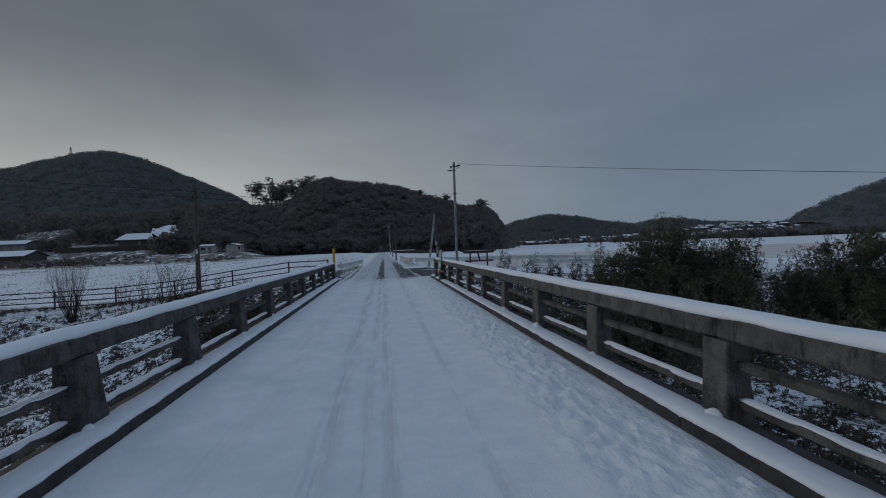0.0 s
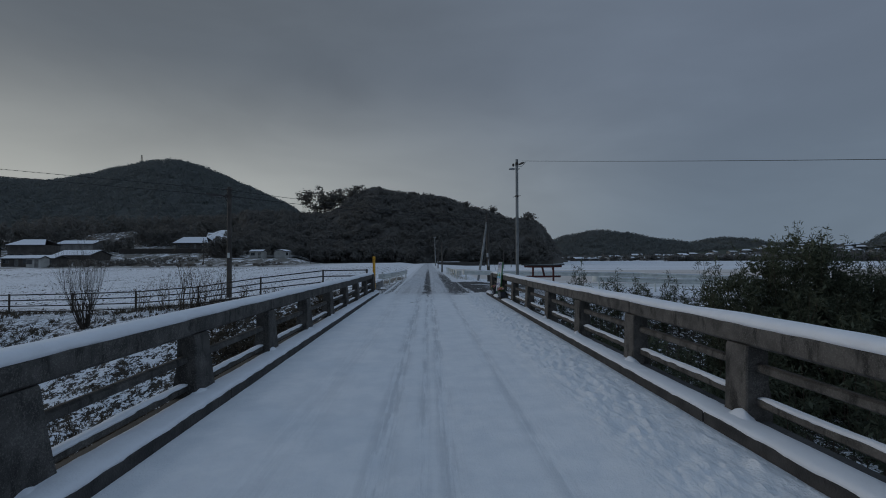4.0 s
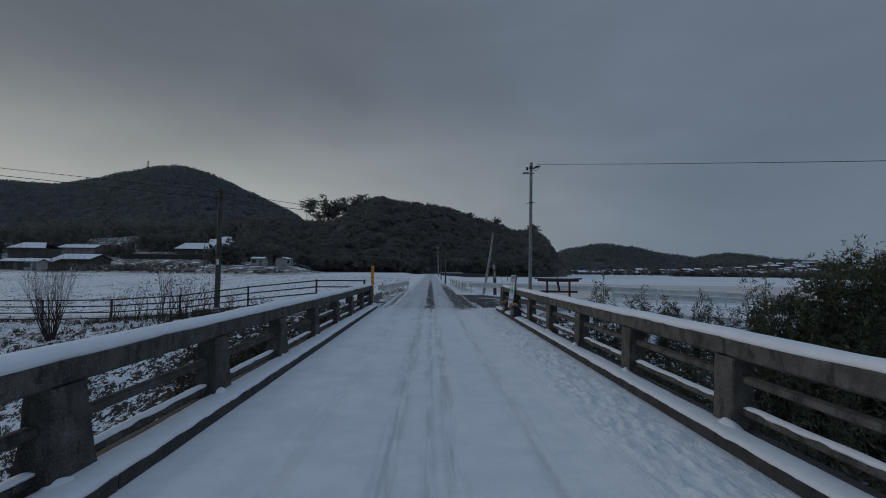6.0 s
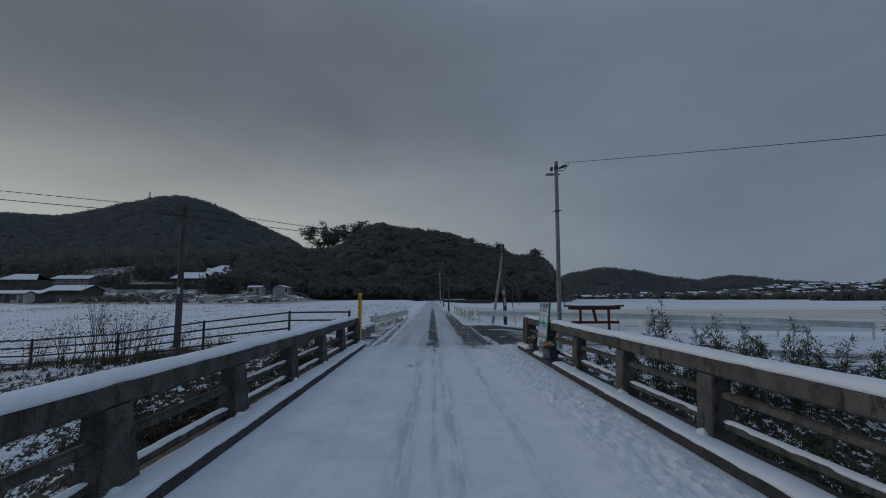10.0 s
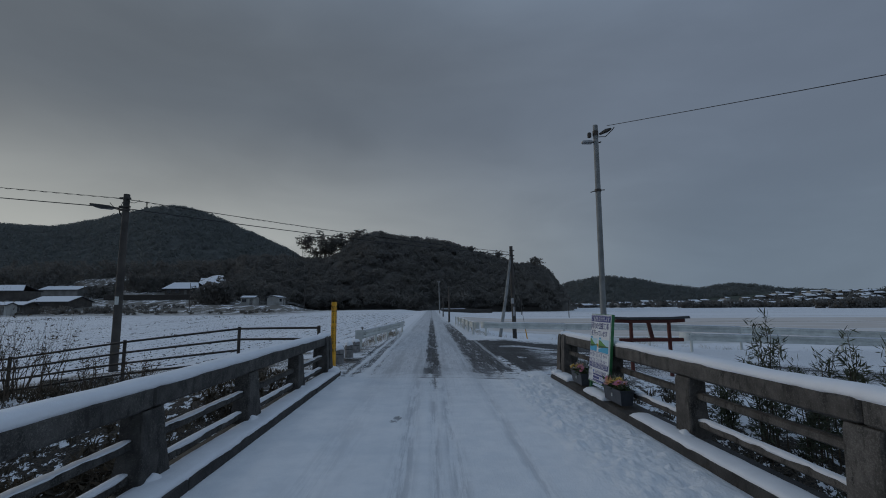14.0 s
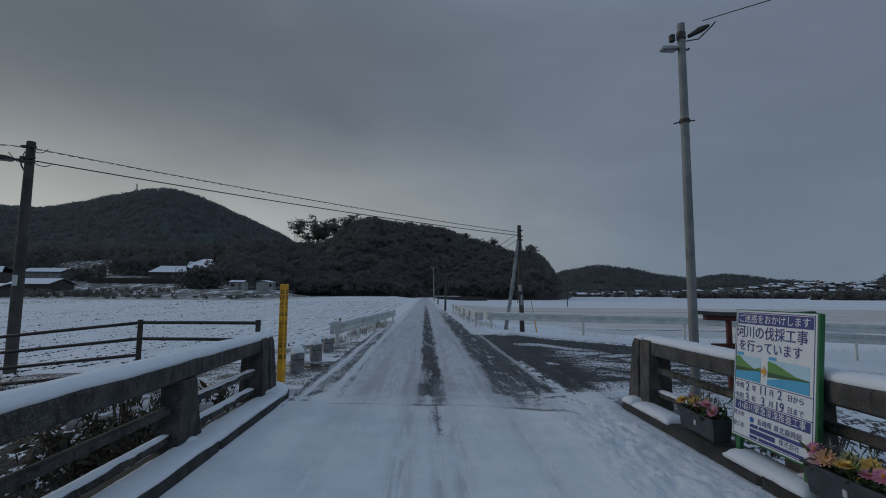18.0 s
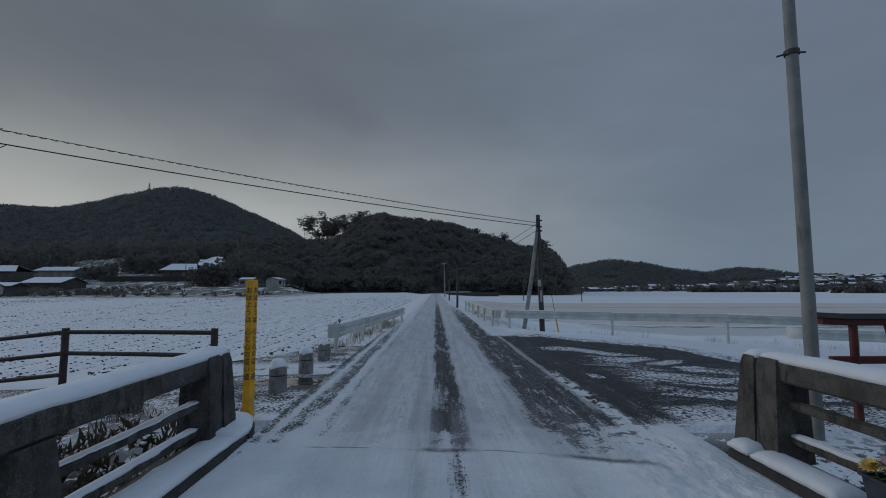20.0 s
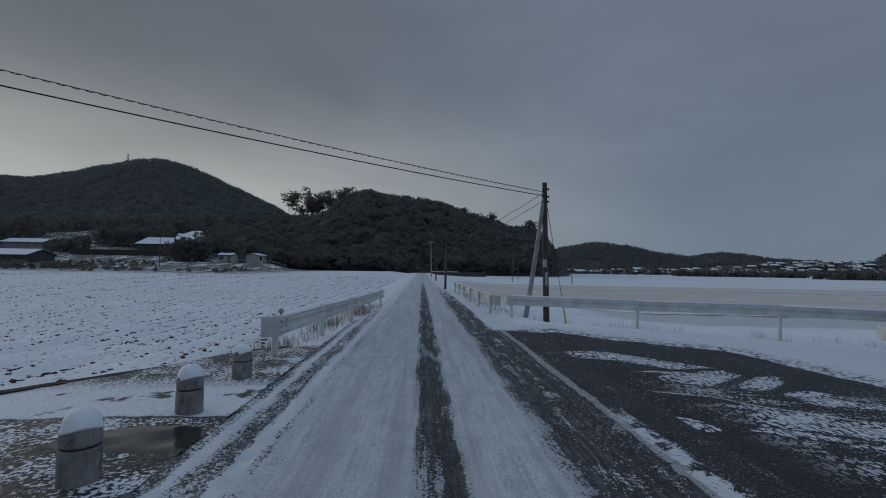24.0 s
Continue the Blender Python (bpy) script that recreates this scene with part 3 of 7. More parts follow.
    gap = both(n.step(n.m("ABSOLUTE", n.m("SUBTRACT", jy, 24.80)), 0.022, 0.008), open_part, n.step(mid, 0.2, 0.7, 0.1, 0.6))
    grey = both(n.step(jy, 24.75, 24.85), n.step(y, 27.5, 25.0), most(band(-0.22, 0.10, 0.08), band(0.12, 0.12, 0.08), n.m("MULTIPLY", band(1.35, 0.35, 0.3), 0.8)), n.step(streak, 0.1, 0.6, 0.5, 1.0))
    sheet = n.mix(bare, snow, asphalt)
    sheet = n.mix(n.m("MULTIPLY", grey, 0.6), sheet, n.mix(lines, (0.15, 0.16, 0.175), (0.34, 0.36, 0.39)))
    sheet = n.mix(n.m("MULTIPLY", wet, 0.8), sheet, (0.055, 0.057, 0.063))
    holes = both(n.step(n.m("ADD", n.noise(n.scaled(p, (1, 0.7, 1)), 5.0, 4, 0.6, 0.5), n.m("MULTIPLY", grains, 0.06)), 0.60, 0.64), n.step(n.m("ABSOLUTE", n.m("SUBTRACT", x, 1.95)), 0.5, 0.35), n.step(n.m("ABSOLUTE", n.m("SUBTRACT", y, 25.25)), 0.8, 0.5))
    sheet = n.mix(n.m("MULTIPLY", holes, 0.8), sheet, (0.06, 0.062, 0.07))
    for fx, fy in ((-0.54, 20.97), (-0.57, 20.74)):          # a fresh footprint down to the wet deck
        far = n.m("ADD", n.m("POWER", n.m("DIVIDE", n.m("SUBTRACT", x, fx), 0.06), 2.0), n.m("POWER", n.m("DIVIDE", n.m("SUBTRACT", y, fy), 0.10), 2.0))
        sheet = n.mix(n.m("MULTIPLY", n.step(n.m("ADD", far, n.m("MULTIPLY", n.m("SUBTRACT", grains, 0.5), 0.9)), 1.1, 0.7), 0.7), sheet, (0.10, 0.105, 0.115))
    n.put(b.inputs["Base Color"], n.mix(gap, sheet, (0.04, 0.04, 0.042)))
    n.put(b.inputs["Roughness"], n.step(bare, 0, 1, 0.65, 0.66))
    trodden = both(n.step(xw, 1.35, 1.7), n.step(xw, 2.75, 2.6), n.step(y, 26.0, 24.5), n.m("ADD", n.m("MULTIPLY", n.noise(n.scaled(p, (1, 0.6, 1)), 16, 4, 0.6), 3.4), n.m("MULTIPLY", n.noise(n.scaled(p, (1, 0.35, 1)), 7, 3, 0.6), 4.0)))
    relief = n.m("ADD", n.m("ADD", n.m("MULTIPLY", n.m("ADD", grains, dots), n.step(past, 0, 1, 0.20, 0.34)), n.m("SUBTRACT", 1.0, bare)), trodden)
    n.put(b.inputs["Normal"], n.bump(n.m("ADD", relief, n.m("MULTIPLY", lines, n.step(n.m("ABSOLUTE", n.m("SUBTRACT", x, -0.1)), 1.6, 1.2, 0.05, 0.18))), 0.7, 0.012))
    return mat


ROAD_MAT = road_material()
rx = axis([(ROAD_L - 0.02, 0.055), (0.85, 0.03), (2.3, 0.05), (ROAD_R + 0.02, 1)])
ry = axis([(-12, 0.12), (-1, 0.042), (26, 0.07), (32, 0.12), (45, 0.4), (80, 2.0), (214, 1)])
RX, RY = np.meshgrid(rx, ry)
RZ = road_height(RX, RY)
RX2 = 0.2 + (RX - 0.2) * np.where(RY > 36, 1 - 0.13 * smooth(RY, 36, 42), 1)
road = solid("road", Geo().grid(RX2, RY, RZ), ROAD_MAT, "narrow road under trodden snow with dark wet tyre tracks", "road", "structure")


def apron_material():
    mat, n, b = material("wet_asphalt_with_snow", 0.55, 0, 0.3)
    p = n.place()
    x, y, z = n.xyz(p)

    def contrast(v, half=0.16):
        return n.step(v, 0.5 - half, 0.5 + half)

    grains, dots = contrast(n.noise(p, 28, 3, 0.6), 0.14), contrast(n.noise(p, 70, 2), 0.14)
    wob = n.m("MULTIPLY", n.m("SUBTRACT", n.noise(p, 1.4, 4, 0.6), 0.5), 0.9)
    ragged = n.m("MULTIPLY", n.m("SUBTRACT", n.noise(n.scaled(p, (0.5, 1.4, 1)), 7.0, 4, 0.65), 0.5), 0.8)

    def patch(cx, cy, a, b, turn):
        """How far inside an oval patch: 1 in its middle, 0 at its rim."""
        c, s = math.cos(radians(turn)), math.sin(radians(turn))
        dx, dy = n.m("SUBTRACT", x, cx), n.m("SUBTRACT", y, cy)
        u = n.m("DIVIDE", n.m("ADD", n.m("MULTIPLY", dx, c), n.m("MULTIPLY", dy, s)), a)
        v = n.m("DIVIDE", n.m("SUBTRACT", n.m("MULTIPLY", dy, c), n.m("MULTIPLY", dx, s)), b)
        return n.m("SUBTRACT", 1.0, n.m("ADD", n.m("MULTIPLY", u, u), n.m("MULTIPLY", v, v)))

    inside = patch(3.9, 32.35, 1.55, 0.52, -20)
    for q in ((3.8, 31.33, 0.62, 0.16, 14), (4.45, 31.1, 1.15, 0.42, 28), (5.3, 31.05, 0.95, 0.24, 40), (5.5, 30.4, 0.5, 0.16, 20), (4.15, 28.98, 0.75, 0.33, 22), (5.5, 30.05, 0.45, 0.25, 14),
              (4.95, 28.75, 0.75, 0.28, 10), (7.3, 29.85, 0.9, 0.4, -18), (2.75, 28.7, 0.16, 0.30, 30), (3.7, 28.42, 0.5, 0.12, -8), (5.2, 27.5, 0.9, 0.3, 4), (7.9, 28.4, 1.0, 0.35, -8), (8.9, 31.25, 1.5, 0.42, -18), (4.3, 27.2, 1.1, 0.17, 6), (6.4, 29.0, 0.9, 0.25, -10)):
        inside = n.m("MAXIMUM", inside, patch(*q))
    beads = n.step(n.cells(n.scaled(p, (1, 0.7, 1)), 19), 0.62, 0.30)
    # the far rim runs along the outside of the bend; beyond it crumbly snow, then smooth snow
    far_off = n.m("SUBTRACT", y, n.m("SUBTRACT", 36.55, n.m("MULTIPLY", x, 0.29)))
    side_off = n.m("DIVIDE", n.m("SUBTRACT", n.m("ADD", y, n.m("MULTIPLY", x, 6.0)), 76.6), 6.1)
    near_off = n.m("SUBTRACT", y, n.m("SUBTRACT", 33.7, n.m("MULTIPLY", x, 0.34)))
    beyond = n.m("ADD", n.m("MINIMUM", n.m("MAXIMUM", far_off, side_off), near_off), n.m("MULTIPLY", wob, 0.35))
    dark_bits = n.m("MULTIPLY", n.step(n.m("ADD", n.cells(n.scaled(p, (0.8, 1.7, 1)), 7.5), n.m("MULTIPLY", ragged, 0.5)), 0.50, 0.36), n.step(n.m("ADD", beyond, n.m("MULTIPLY", ragged, 1.5)), 1.3, 0.5))
    crumbs = n.m("MULTIPLY", n.step(n.m("ADD", beyond, n.m("MULTIPLY", ragged, 0.3)), 0.0, 0.05), n.m("SUBTRACT", 1.0, dark_bits))
    near_edge = n.step(n.m("ADD", y, n.m("ADD", wob, n.m("MULTIPLY", ragged, 2.2))), 25.95, 25.60)
    near_edge = n.m("MULTIPLY", near_edge, n.step(n.m("ADD", grains, n.step(y, 25.9, 25.4)), 0.45, 0.62))
    pitted = n.m("MULTIPLY", n.step(n.m("ADD", y, n.m("ADD", n.m("MULTIPLY", wob, 0.5), n.m("MULTIPLY", ragged, 0.9))), 26.50, 26.25), n.step(x, 2.75, 2.95))
    near_edge = n.m("MAXIMUM", near_edge, n.m("MULTIPLY", pitted, n.step(n.cells(n.scaled(p, (1, 0.7, 1)), 25), 0.68, 0.50)))
    cover = n.m("MULTIPLY", n.step(n.m("ADD", inside, n.m("MULTIPLY", ragged, 0.9)), 0.02, 0.12), n.step(n.m("ADD", beads, n.m("MULTIPLY", inside, 0.30)), 0.16, 0.44))
    cover = n.m("MAXIMUM", cover, n.m("MAXIMUM", n.m("MAXIMUM", crumbs, n.step(beyond, 1.3, 1.5)), near_edge))
    for nx, ny, c in ((-0.389, 0.921, 27.50), (-0.654, 0.757, 20.33)):          # dark tyre tracks through the patches
        off = n.m("ABSOLUTE", n.m("SUBTRACT", n.m("ADD", n.m("MULTIPLY", x, nx), n.m("MULTIPLY", y, ny)), c))
        cover = n.m("MULTIPLY", cover, n.m("MAXIMUM", n.step(n.m("ADD", off, n.m("MULTIPLY", ragged, 0.06)), 0.07, 0.11), n.step(x, 5.7, 6.1)))
    thin = n.m("MULTIPLY", n.m("MULTIPLY", n.step(x, 2.9, 3.9), n.step(y, 30.9, 29.9)), n.step(n.m("ADD", n.noise(n.scaled(p, (0.45, 1.9, 1)), 1.5, 5, 0.65, 0.3), n.m("MULTIPLY", n.m("SUBTRACT", grains, 0.5), 0.10)), n.step(x, 4.0, 9.0, 0.505, 0.435), n.step(x, 4.0, 9.0, 0.525, 0.475)))
    thin = n.m("MULTIPLY", thin, n.step(beads, 0.10, 0.35))
    cover = n.m("MAXIMUM", cover, thin)
    sprinkle = n.m("MULTIPLY", n.step(n.cells(p, 17), 0.24, 0.14), n.step(n.noise(p, 0.9, 3), 0.40, 0.56))
    cover = n.m("MAXIMUM", cover, n.m("MULTIPLY", sprinkle, 0.85))
    mark = n.m("MULTIPLY", n.step(n.m("ABSOLUTE", n.m("SUBTRACT", n.m("ADD", y, n.m("MULTIPLY", x, 0.376)), 31.10)), 0.045, 0.028), n.m("MULTIPLY", n.step(x, 2.9, 3.1), n.step(grains, 0.1, 0.4)))
    cover = n.m("MAXIMUM", cover, n.m("MULTIPLY", mark, 0.8))
    asphalt = n.mix(n.m("MULTIPLY", n.m("ADD", grains, dots), 0.5), (0.004, 0.0045, 0.0055), (0.038, 0.039, 0.043))
    asphalt = n.mix(n.m("MULTIPLY", n.step(n.noise(p, 110, 1), 0.62, 0.70), 0.5), asphalt, (0.35, 0.36, 0.38))
    n.put(b.inputs["Base Color"], n.mix(cover, asphalt, n.mix(grains, (0.62, 0.65, 0.70), (0.82, 0.84, 0.88))))
    n.put(b.inputs["Roughness"], n.step(cover, 0, 1, 0.68, 0.7))
    n.put(b.inputs["Normal"], n.bump(n.m("ADD", cover, n.m("MULTIPLY", n.m("ADD", dots, grains), 0.2)), 0.8, 0.015))
    return mat


ax_, ay_ = axis([(2.60, 0.12), (9, 0.25), (30, 1)]), axis([(25.4, 0.12), (37.4, 1)])
AX, AY = np.meshgrid(ax_, ay_)
AY = AY - 0.08 * np.clip(AX - 3, 0, 40) * smooth(AY, 25, 37)
lift = smooth(AX, 2.74, 3.6)
AZ = land(AX, AY) * smooth(AX, 2.7, 4.2) + (0.040 + 0.008 * fbm(AX * 3, AY * 3, 61, 3)) * lift + 0.02 * smooth(AY, 34.5, 36) * (fbm(AX * 5, AY * 5, 63, 2) + 0.6) * lift
AZ = np.where(AX < 2.74, -0.004, AZ)
AZ[0] = np.minimum(AZ[0], land(AX[0], AY[0]) - 0.03)
side_road = solid("side_road", Geo().grid(AX, AY, AZ), apron_material(), "side road of dark wet asphalt with thin snow patches", "road", "structure")


def plot_material():
    mat, n, b = material("slush_and_concrete", 0.6, 0, 0.4)
    p = n.place()
    x, y, z = n.xyz(p)
    fine, gritty, mid = n.step(n.noise(p, 24, 3, 0.6), 0.36, 0.64), n.cells(p, 14), n.noise(p, 1.6, 4, 0.6)
    smooth_snow = n.m("MULTIPLY", n.step(y, 28.85, 28.95), n.step(n.m("ADD", y, n.m("MULTIPLY", mid, 0.9)), 31.2, 30.4))
    front = n.step(y, 26.35, 26.1)
    base = n.m("MAXIMUM", n.m("MULTIPLY", smooth_snow, n.step(mid, 0.34, 0.40)), front)
    speck = n.step(n.m("ADD", n.m("MULTIPLY", fine, 0.5), n.m("MULTIPLY", n.step(mid, 0.3, 0.7), 0.5)), 0.50, 0.62)
    cover = n.m("MAXIMUM", base, speck)
    groove = n.m("MULTIPLY", n.step(n.m("ABSOLUTE", n.m("SUBTRACT", y, 28.87)), 0.035, 0.02), 0.9)
    cover = n.m("MULTIPLY", cover, n.m("SUBTRACT", 1.0, groove))
    pool = n.m("ADD", n.m("POWER", n.m("DIVIDE", n.m("ADD", x, 2.7), 0.75), 2.0), n.m("POWER", n.m("DIVIDE", n.m("SUBTRACT", y, 28.25), 0.36), 2.0))
    pool = n.step(n.m("ADD", pool, n.m("MULTIPLY", n.m("SUBTRACT", mid, 0.5), 1.2)), 1.0, 0.85)
    cover = n.m("MULTIPLY", cover, n.m("SUBTRACT", 1.0, pool))
    dirt = n.mix(fine, (0.028, 0.026, 0.023), (0.10, 0.094, 0.084))
    dirt = n.mix(pool, dirt, (0.035, 0.032, 0.027))
    n.put(b.inputs["Base Color"], n.mix(cover, dirt, n.mix(fine, (0.66, 0.69, 0.74), (0.82, 0.84, 0.88))))
    n.put(b.inputs["Roughness"], n.m("SUBTRACT", n.step(cover, 0, 1, 0.5, 0.65), n.m("MULTIPLY", pool, 0.42)))
    rel = n.m("MULTIPLY", n.m("ADD", cover, n.m("MULTIPLY", fine, 0.4)), n.m("SUBTRACT", 1.0, pool))
    n.put(b.inputs["Normal"], n.bump(rel, 0.8, 0.015))
    return mat


px_, py_ = axis([(-11, 0.2), (-6, 0.1), (ROAD_L, 1)]), axis([(25.75, 0.08), (31.4, 1)])
PX, PY = np.meshgrid(px_, py_)
far_side = np.interp(PX, [-11, -8, -5.5, -3.4, -2.8, -2.2], [28.6, 29.1, 30.0, 32.8, 33.2, 33.4])
near_side = np.interp(PX, [-11, -4.6, -3.3, -2.2], [27.5, 27.1, 25.75, 25.75])
PY = near_side + (PY - 25.75) * (far_side - near_side) / (31.4 - 25.75)
PZ = land(PX, PY) * smooth(-PX, 2.6, 7) * 0.6 + 0.012 + 0.010 * fbm(PX * 4, PY * 4, 71, 3)
PZ = np.maximum(PZ, land(PX, PY) + 0.015)
PZ[0] = land(PX[0], PY[0]) - 0.25
solid("side_track", Geo().grid(PX, PY, PZ), plot_material(), "concrete farm track with slush, thin snow and a shallow puddle", "track", "structure")
lip = Geo()
ys = np.linspace(0, 1, 30)
edge = [(x, float(np.interp(x, [-11, -8, -5.5, -3.4, -2.8, -2.2], [28.6, 29.1, 30.0, 32.8, 33.2, 33.4])) + 0.03) for x in np.linspace(-2.75, -5.9, 30)]
edge = [(x, y, float(land(x, y)) * 0.4 + 0.01) for x, y in edge]
lip.ring_loft([[(x + 0.05, y - 0.05, z - 0.1), (x - 0.05, y + 0.06, z - 0.1), (x - 0.045, y + 0.055, z + 0.035), (x + 0.045, y - 0.045, z + 0.03)] for x, y, z in edge])
solid("field_kerb", lip, SOIL, "low earth-stained kerb along the field", "kerb", "structure")


# ---- the bridge ----
DECK_A, DECK_B = -12.0, 25.05
slab = Geo().box(-2.64, 3.10, DECK_A, 24.85, -0.62, -0.055, 0.03)
solid("bridge_deck", slab, CONCRETE, "dark concrete bridge deck", "bridge", "structure")
abut = Geo().box(-3.3, 3.8, 24.2, 25.3, -3.4, -0.64, 0.04)
solid("abutment", abut, CONCRETE, "concrete abutment below the end of the bridge", "abutment", "structure")
abut2 = Geo().box(-3.3, 3.8, -12.6, -11.4, -3.4, -0.64, 0.04)
solid("abutment", abut2, CONCRETE, "concrete abutment below the end of the bridge", "abutment", "structure")


def snow_ridge(geo, x0, x1, y0, y1, z, thick, seed, step=0.12, round_=0.45, waver=0.012, freq=2.2):
    """A rounded, uneven layer of snow lying along y between x0 and x1."""
    n = max(int(abs(y1 - y0) / step), 3)
    rings, w = [], x1 - x0
    for i in range(n + 1):
        y = y0 + (y1 - y0) * i / n
        e = math.sin(math.pi * min(1, min(i, n - i) / 2.0) / 2) ** 0.5 if thick > 0.02 else 1
        a, b = (waver * float(fbm(y * freq, k * 7.7, seed + k, 3)) for k in (1, 2))
        t = (thick + min(0.012, thick * 0.4) * float(fbm(y * 1.1, 3.3, seed, 3))) * (0.35 + 0.65 * e)
        rings.append([(x0 + a, y, z - 0.012), (x0 + a * 1.4 - 0.004, y, z + t * round_), (x0 + w * 0.14, y, z + t * 0.88), (x0 + w * 0.42, y, z + t * 1.03),
                      (x0 + w * 0.66, y, z + t), (x1 - w * 0.12, y, z + t * 0.85), (x1 + b * 1.4 + 0.004, y, z + t * round_), (x1 + b, y, z - 0.012)])
    return geo.ring_loft(rings)


def railing(side, inner, end_y, post_ys, label):
    """Concrete railing along y; side: -1 on the left, 1 on the right. Posts end (far side) at post_ys."""
    concrete = LIT_RAIL if side > 0 else SHADED_RAIL
    rail = thing("bridge_railing", inner, end_y, 0.0, label, "railing", "bridge railings", "structure")

    def put(name, geo, mat, lab=""):
        for i, v in enumerate(geo.v):
            rise = 0.035 * float(1 - smooth(v[1], 10, 20)) if side < 0 and v[2] > 0.3 else 0.0          # that side has settled a little towards its end
            geo.v[i] = (side * v[0], v[1] - end_y, v[2] + rise)
        if side < 0:
            geo.f = [f[::-1] for f in geo.f]
        return part(name, geo, mat, rail, lab)

    kerb_in = (ROAD_R - inner if side > 0 else inner - ROAD_L)          # kerb's inner face, seen from the rail's
    drop = 0.0 if side > 0 else -0.035                                  # the left-hand rails lie a little lower
    cuts = [end_y - 0.32] + post_ys
    # kerb stones under the rail
    for k, (b, a) in enumerate(zip([end_y + 0.12 if side > 0 else 25.15] + cuts[1::2], cuts[1::2] + [DECK_A])):
        put("kerb_stone", Geo().box(kerb_in, 0.19, a + 0.006, b - 0.006, -0.06, 0.105, 0.008 if k else 0.05), KERB, "dark wet concrete kerb")
    spans = [(DECK_A, 24.95)] if side < 0 else [(DECK_A, 20.45), (21.42, 22.36), (23.36, 24.26), (24.30, end_y + 0.1)]
    for k, (a, b) in enumerate(spans):
        snow = snow_ridge(Geo(), kerb_in + 0.010, 0.035 if side > 0 else 0.06, a, b, 0.10, 0.055 if k == 0 else 0.075, 80 + side + k, 0.05, 0.5, 0.007, 5.0)
        put("kerb_snow", snow, SNOW, "soft snow lying on the kerb")
    if side < 0:          # the kerb ends in a curve, with a mound of snow on it
        def curve(inset, start, z, half=30):
            arc = [(0.24 - (0.50 - inset) * math.cos(math.radians(3 * k)), 25.15 + (0.61 - inset) * math.sin(math.radians(3 * k)), z) for k in range(half + 1)]
            return [(-0.26 + inset, start, z)] + arc + [(0.34, 25.76 - inset, z), (0.34, start, z)]
        put("kerb_stone", Geo().ring_loft([curve(0.0, 25.145, -0.06), curve(0.0, 25.145, 0.085), curve(0.02, 25.145, 0.105)]), KERB, "dark wet concrete kerb with a rounded end")
        mound = [[(x + 0.012 * math.sin(9 * y + 3 * x), y, z + 0.012 * math.sin(7 * x + 4 * y)) for x, y, z in curve(i, 24.80, z)] for i, z in ((0.012, 0.08), (0.006, 0.125), (0.035, 0.150), (0.10, 0.172), (0.20, 0.195), (0.32, 0.205))]
        put("kerb_snow", Geo().ring_loft(mound), SNOW, "soft mound of snow on the rounded end of the kerb")
    # beam, cast in lengths
    lengths = [end_y - 0.02] + post_ys[2::3] + [DECK_A]
    for b, a in zip(lengths, lengths[1:]):
        put("beam", Geo().box(0.0, 0.27, a + 0.004 - 0.15, b - 0.004 - (0.15 if b != lengths[0] else 0), 0.772 + drop, 0.962 + drop, 0.024), concrete, "weathered concrete top beam")
    put("beam_snow", snow_ridge(Geo(), 0.008, 0.264, DECK_A, end_y - 0.03, 0.958 + drop, 0.068, 90 + side), SNOW, "snow lying on the beam")
    # posts: those on the left spread towards the foot
    for y in post_ys:
        g = Geo()
        w, h0, h1 = 0.30, 0.08, 0.772 + drop
        foot = 0.14 if side < 0 else 0.012
        rings = []
        for u in (0.0, 0.08, 0.25, 0.5, 0.75, 0.93, 1.0):
            f = foot * (1 - u) ** 1.25
            x0, x1 = -0.012 - 0.02 * (1 - u) ** 2 + (0.012 if u == 1 else 0), 0.185 + (0.03 if u < 0.5 else 0.0)
            c, z = 0.014, h0 + (h1 - h0) * u
            near, far = y - w - f * 0.25, y + f
            rings.append([(x0 + c, near, z), (x1, near, z), (x1, far, z), (x0 + c, far, z), (x0, far - c, z), (x0, near + c, z)])
        g.ring_loft(rings)
        put("post", g, concrete)
        rs = random.Random(int(y * 100) + side)
        heap = Geo().lathe([(0.001, -0.05), (0.20, -0.05), (0.17, -0.018), (0.125, 0.016), (0.085, 0.04), (0.05, 0.055), (0.02, 0.063), (0.001, 0.065)], 0, 0, 16)
        wide, tall, off = rs.uniform(0.7, 1.1), rs.uniform(0.6, 1.25), rs.uniform(-0.05, 0.10)
        heap.v = [(x * 0.55 - 0.035 + 0.012 * math.sin(31 * v + y), v * wide + y - 0.22 + off + 0.015 * math.sin(25 * x + 3 * y), z * tall + 0.135) for x, v, z in heap.v]
        put("snow_heap", heap, SNOW)
    # end post with a battered end
    g = Geo()
    for x0, x1, ya, yb, lean in ((-0.03, 0.28, -0.36, -0.10, 0.0), (-0.045, 0.295, -0.09, 0.10, 0.12)):
        g.ring_loft([[(x0 - 0.03, end_y + ya, 0.06), (x1, end_y + ya, 0.06), (x1, end_y + yb + lean, 0.06), (x0 - 0.03, end_y + yb + lean, 0.06)],
                     [(x0, end_y + ya, 0.89 + drop), (x1 - 0.03, end_y + ya, 0.89 + drop), (x1 - 0.03, end_y + yb, 0.89 + drop), (x0, end_y + yb, 0.89 + drop)],
                     [(x0 + 0.02, end_y + ya + 0.02, 0.968 + drop), (x1 - 0.05, end_y + ya + 0.02, 0.968 + drop), (x1 - 0.05, end_y + yb - 0.02, 0.968 + drop), (x0 + 0.02, end_y + yb - 0.02, 0.968 + drop)]])
    put("end_post", g, concrete, "battered concrete end post")
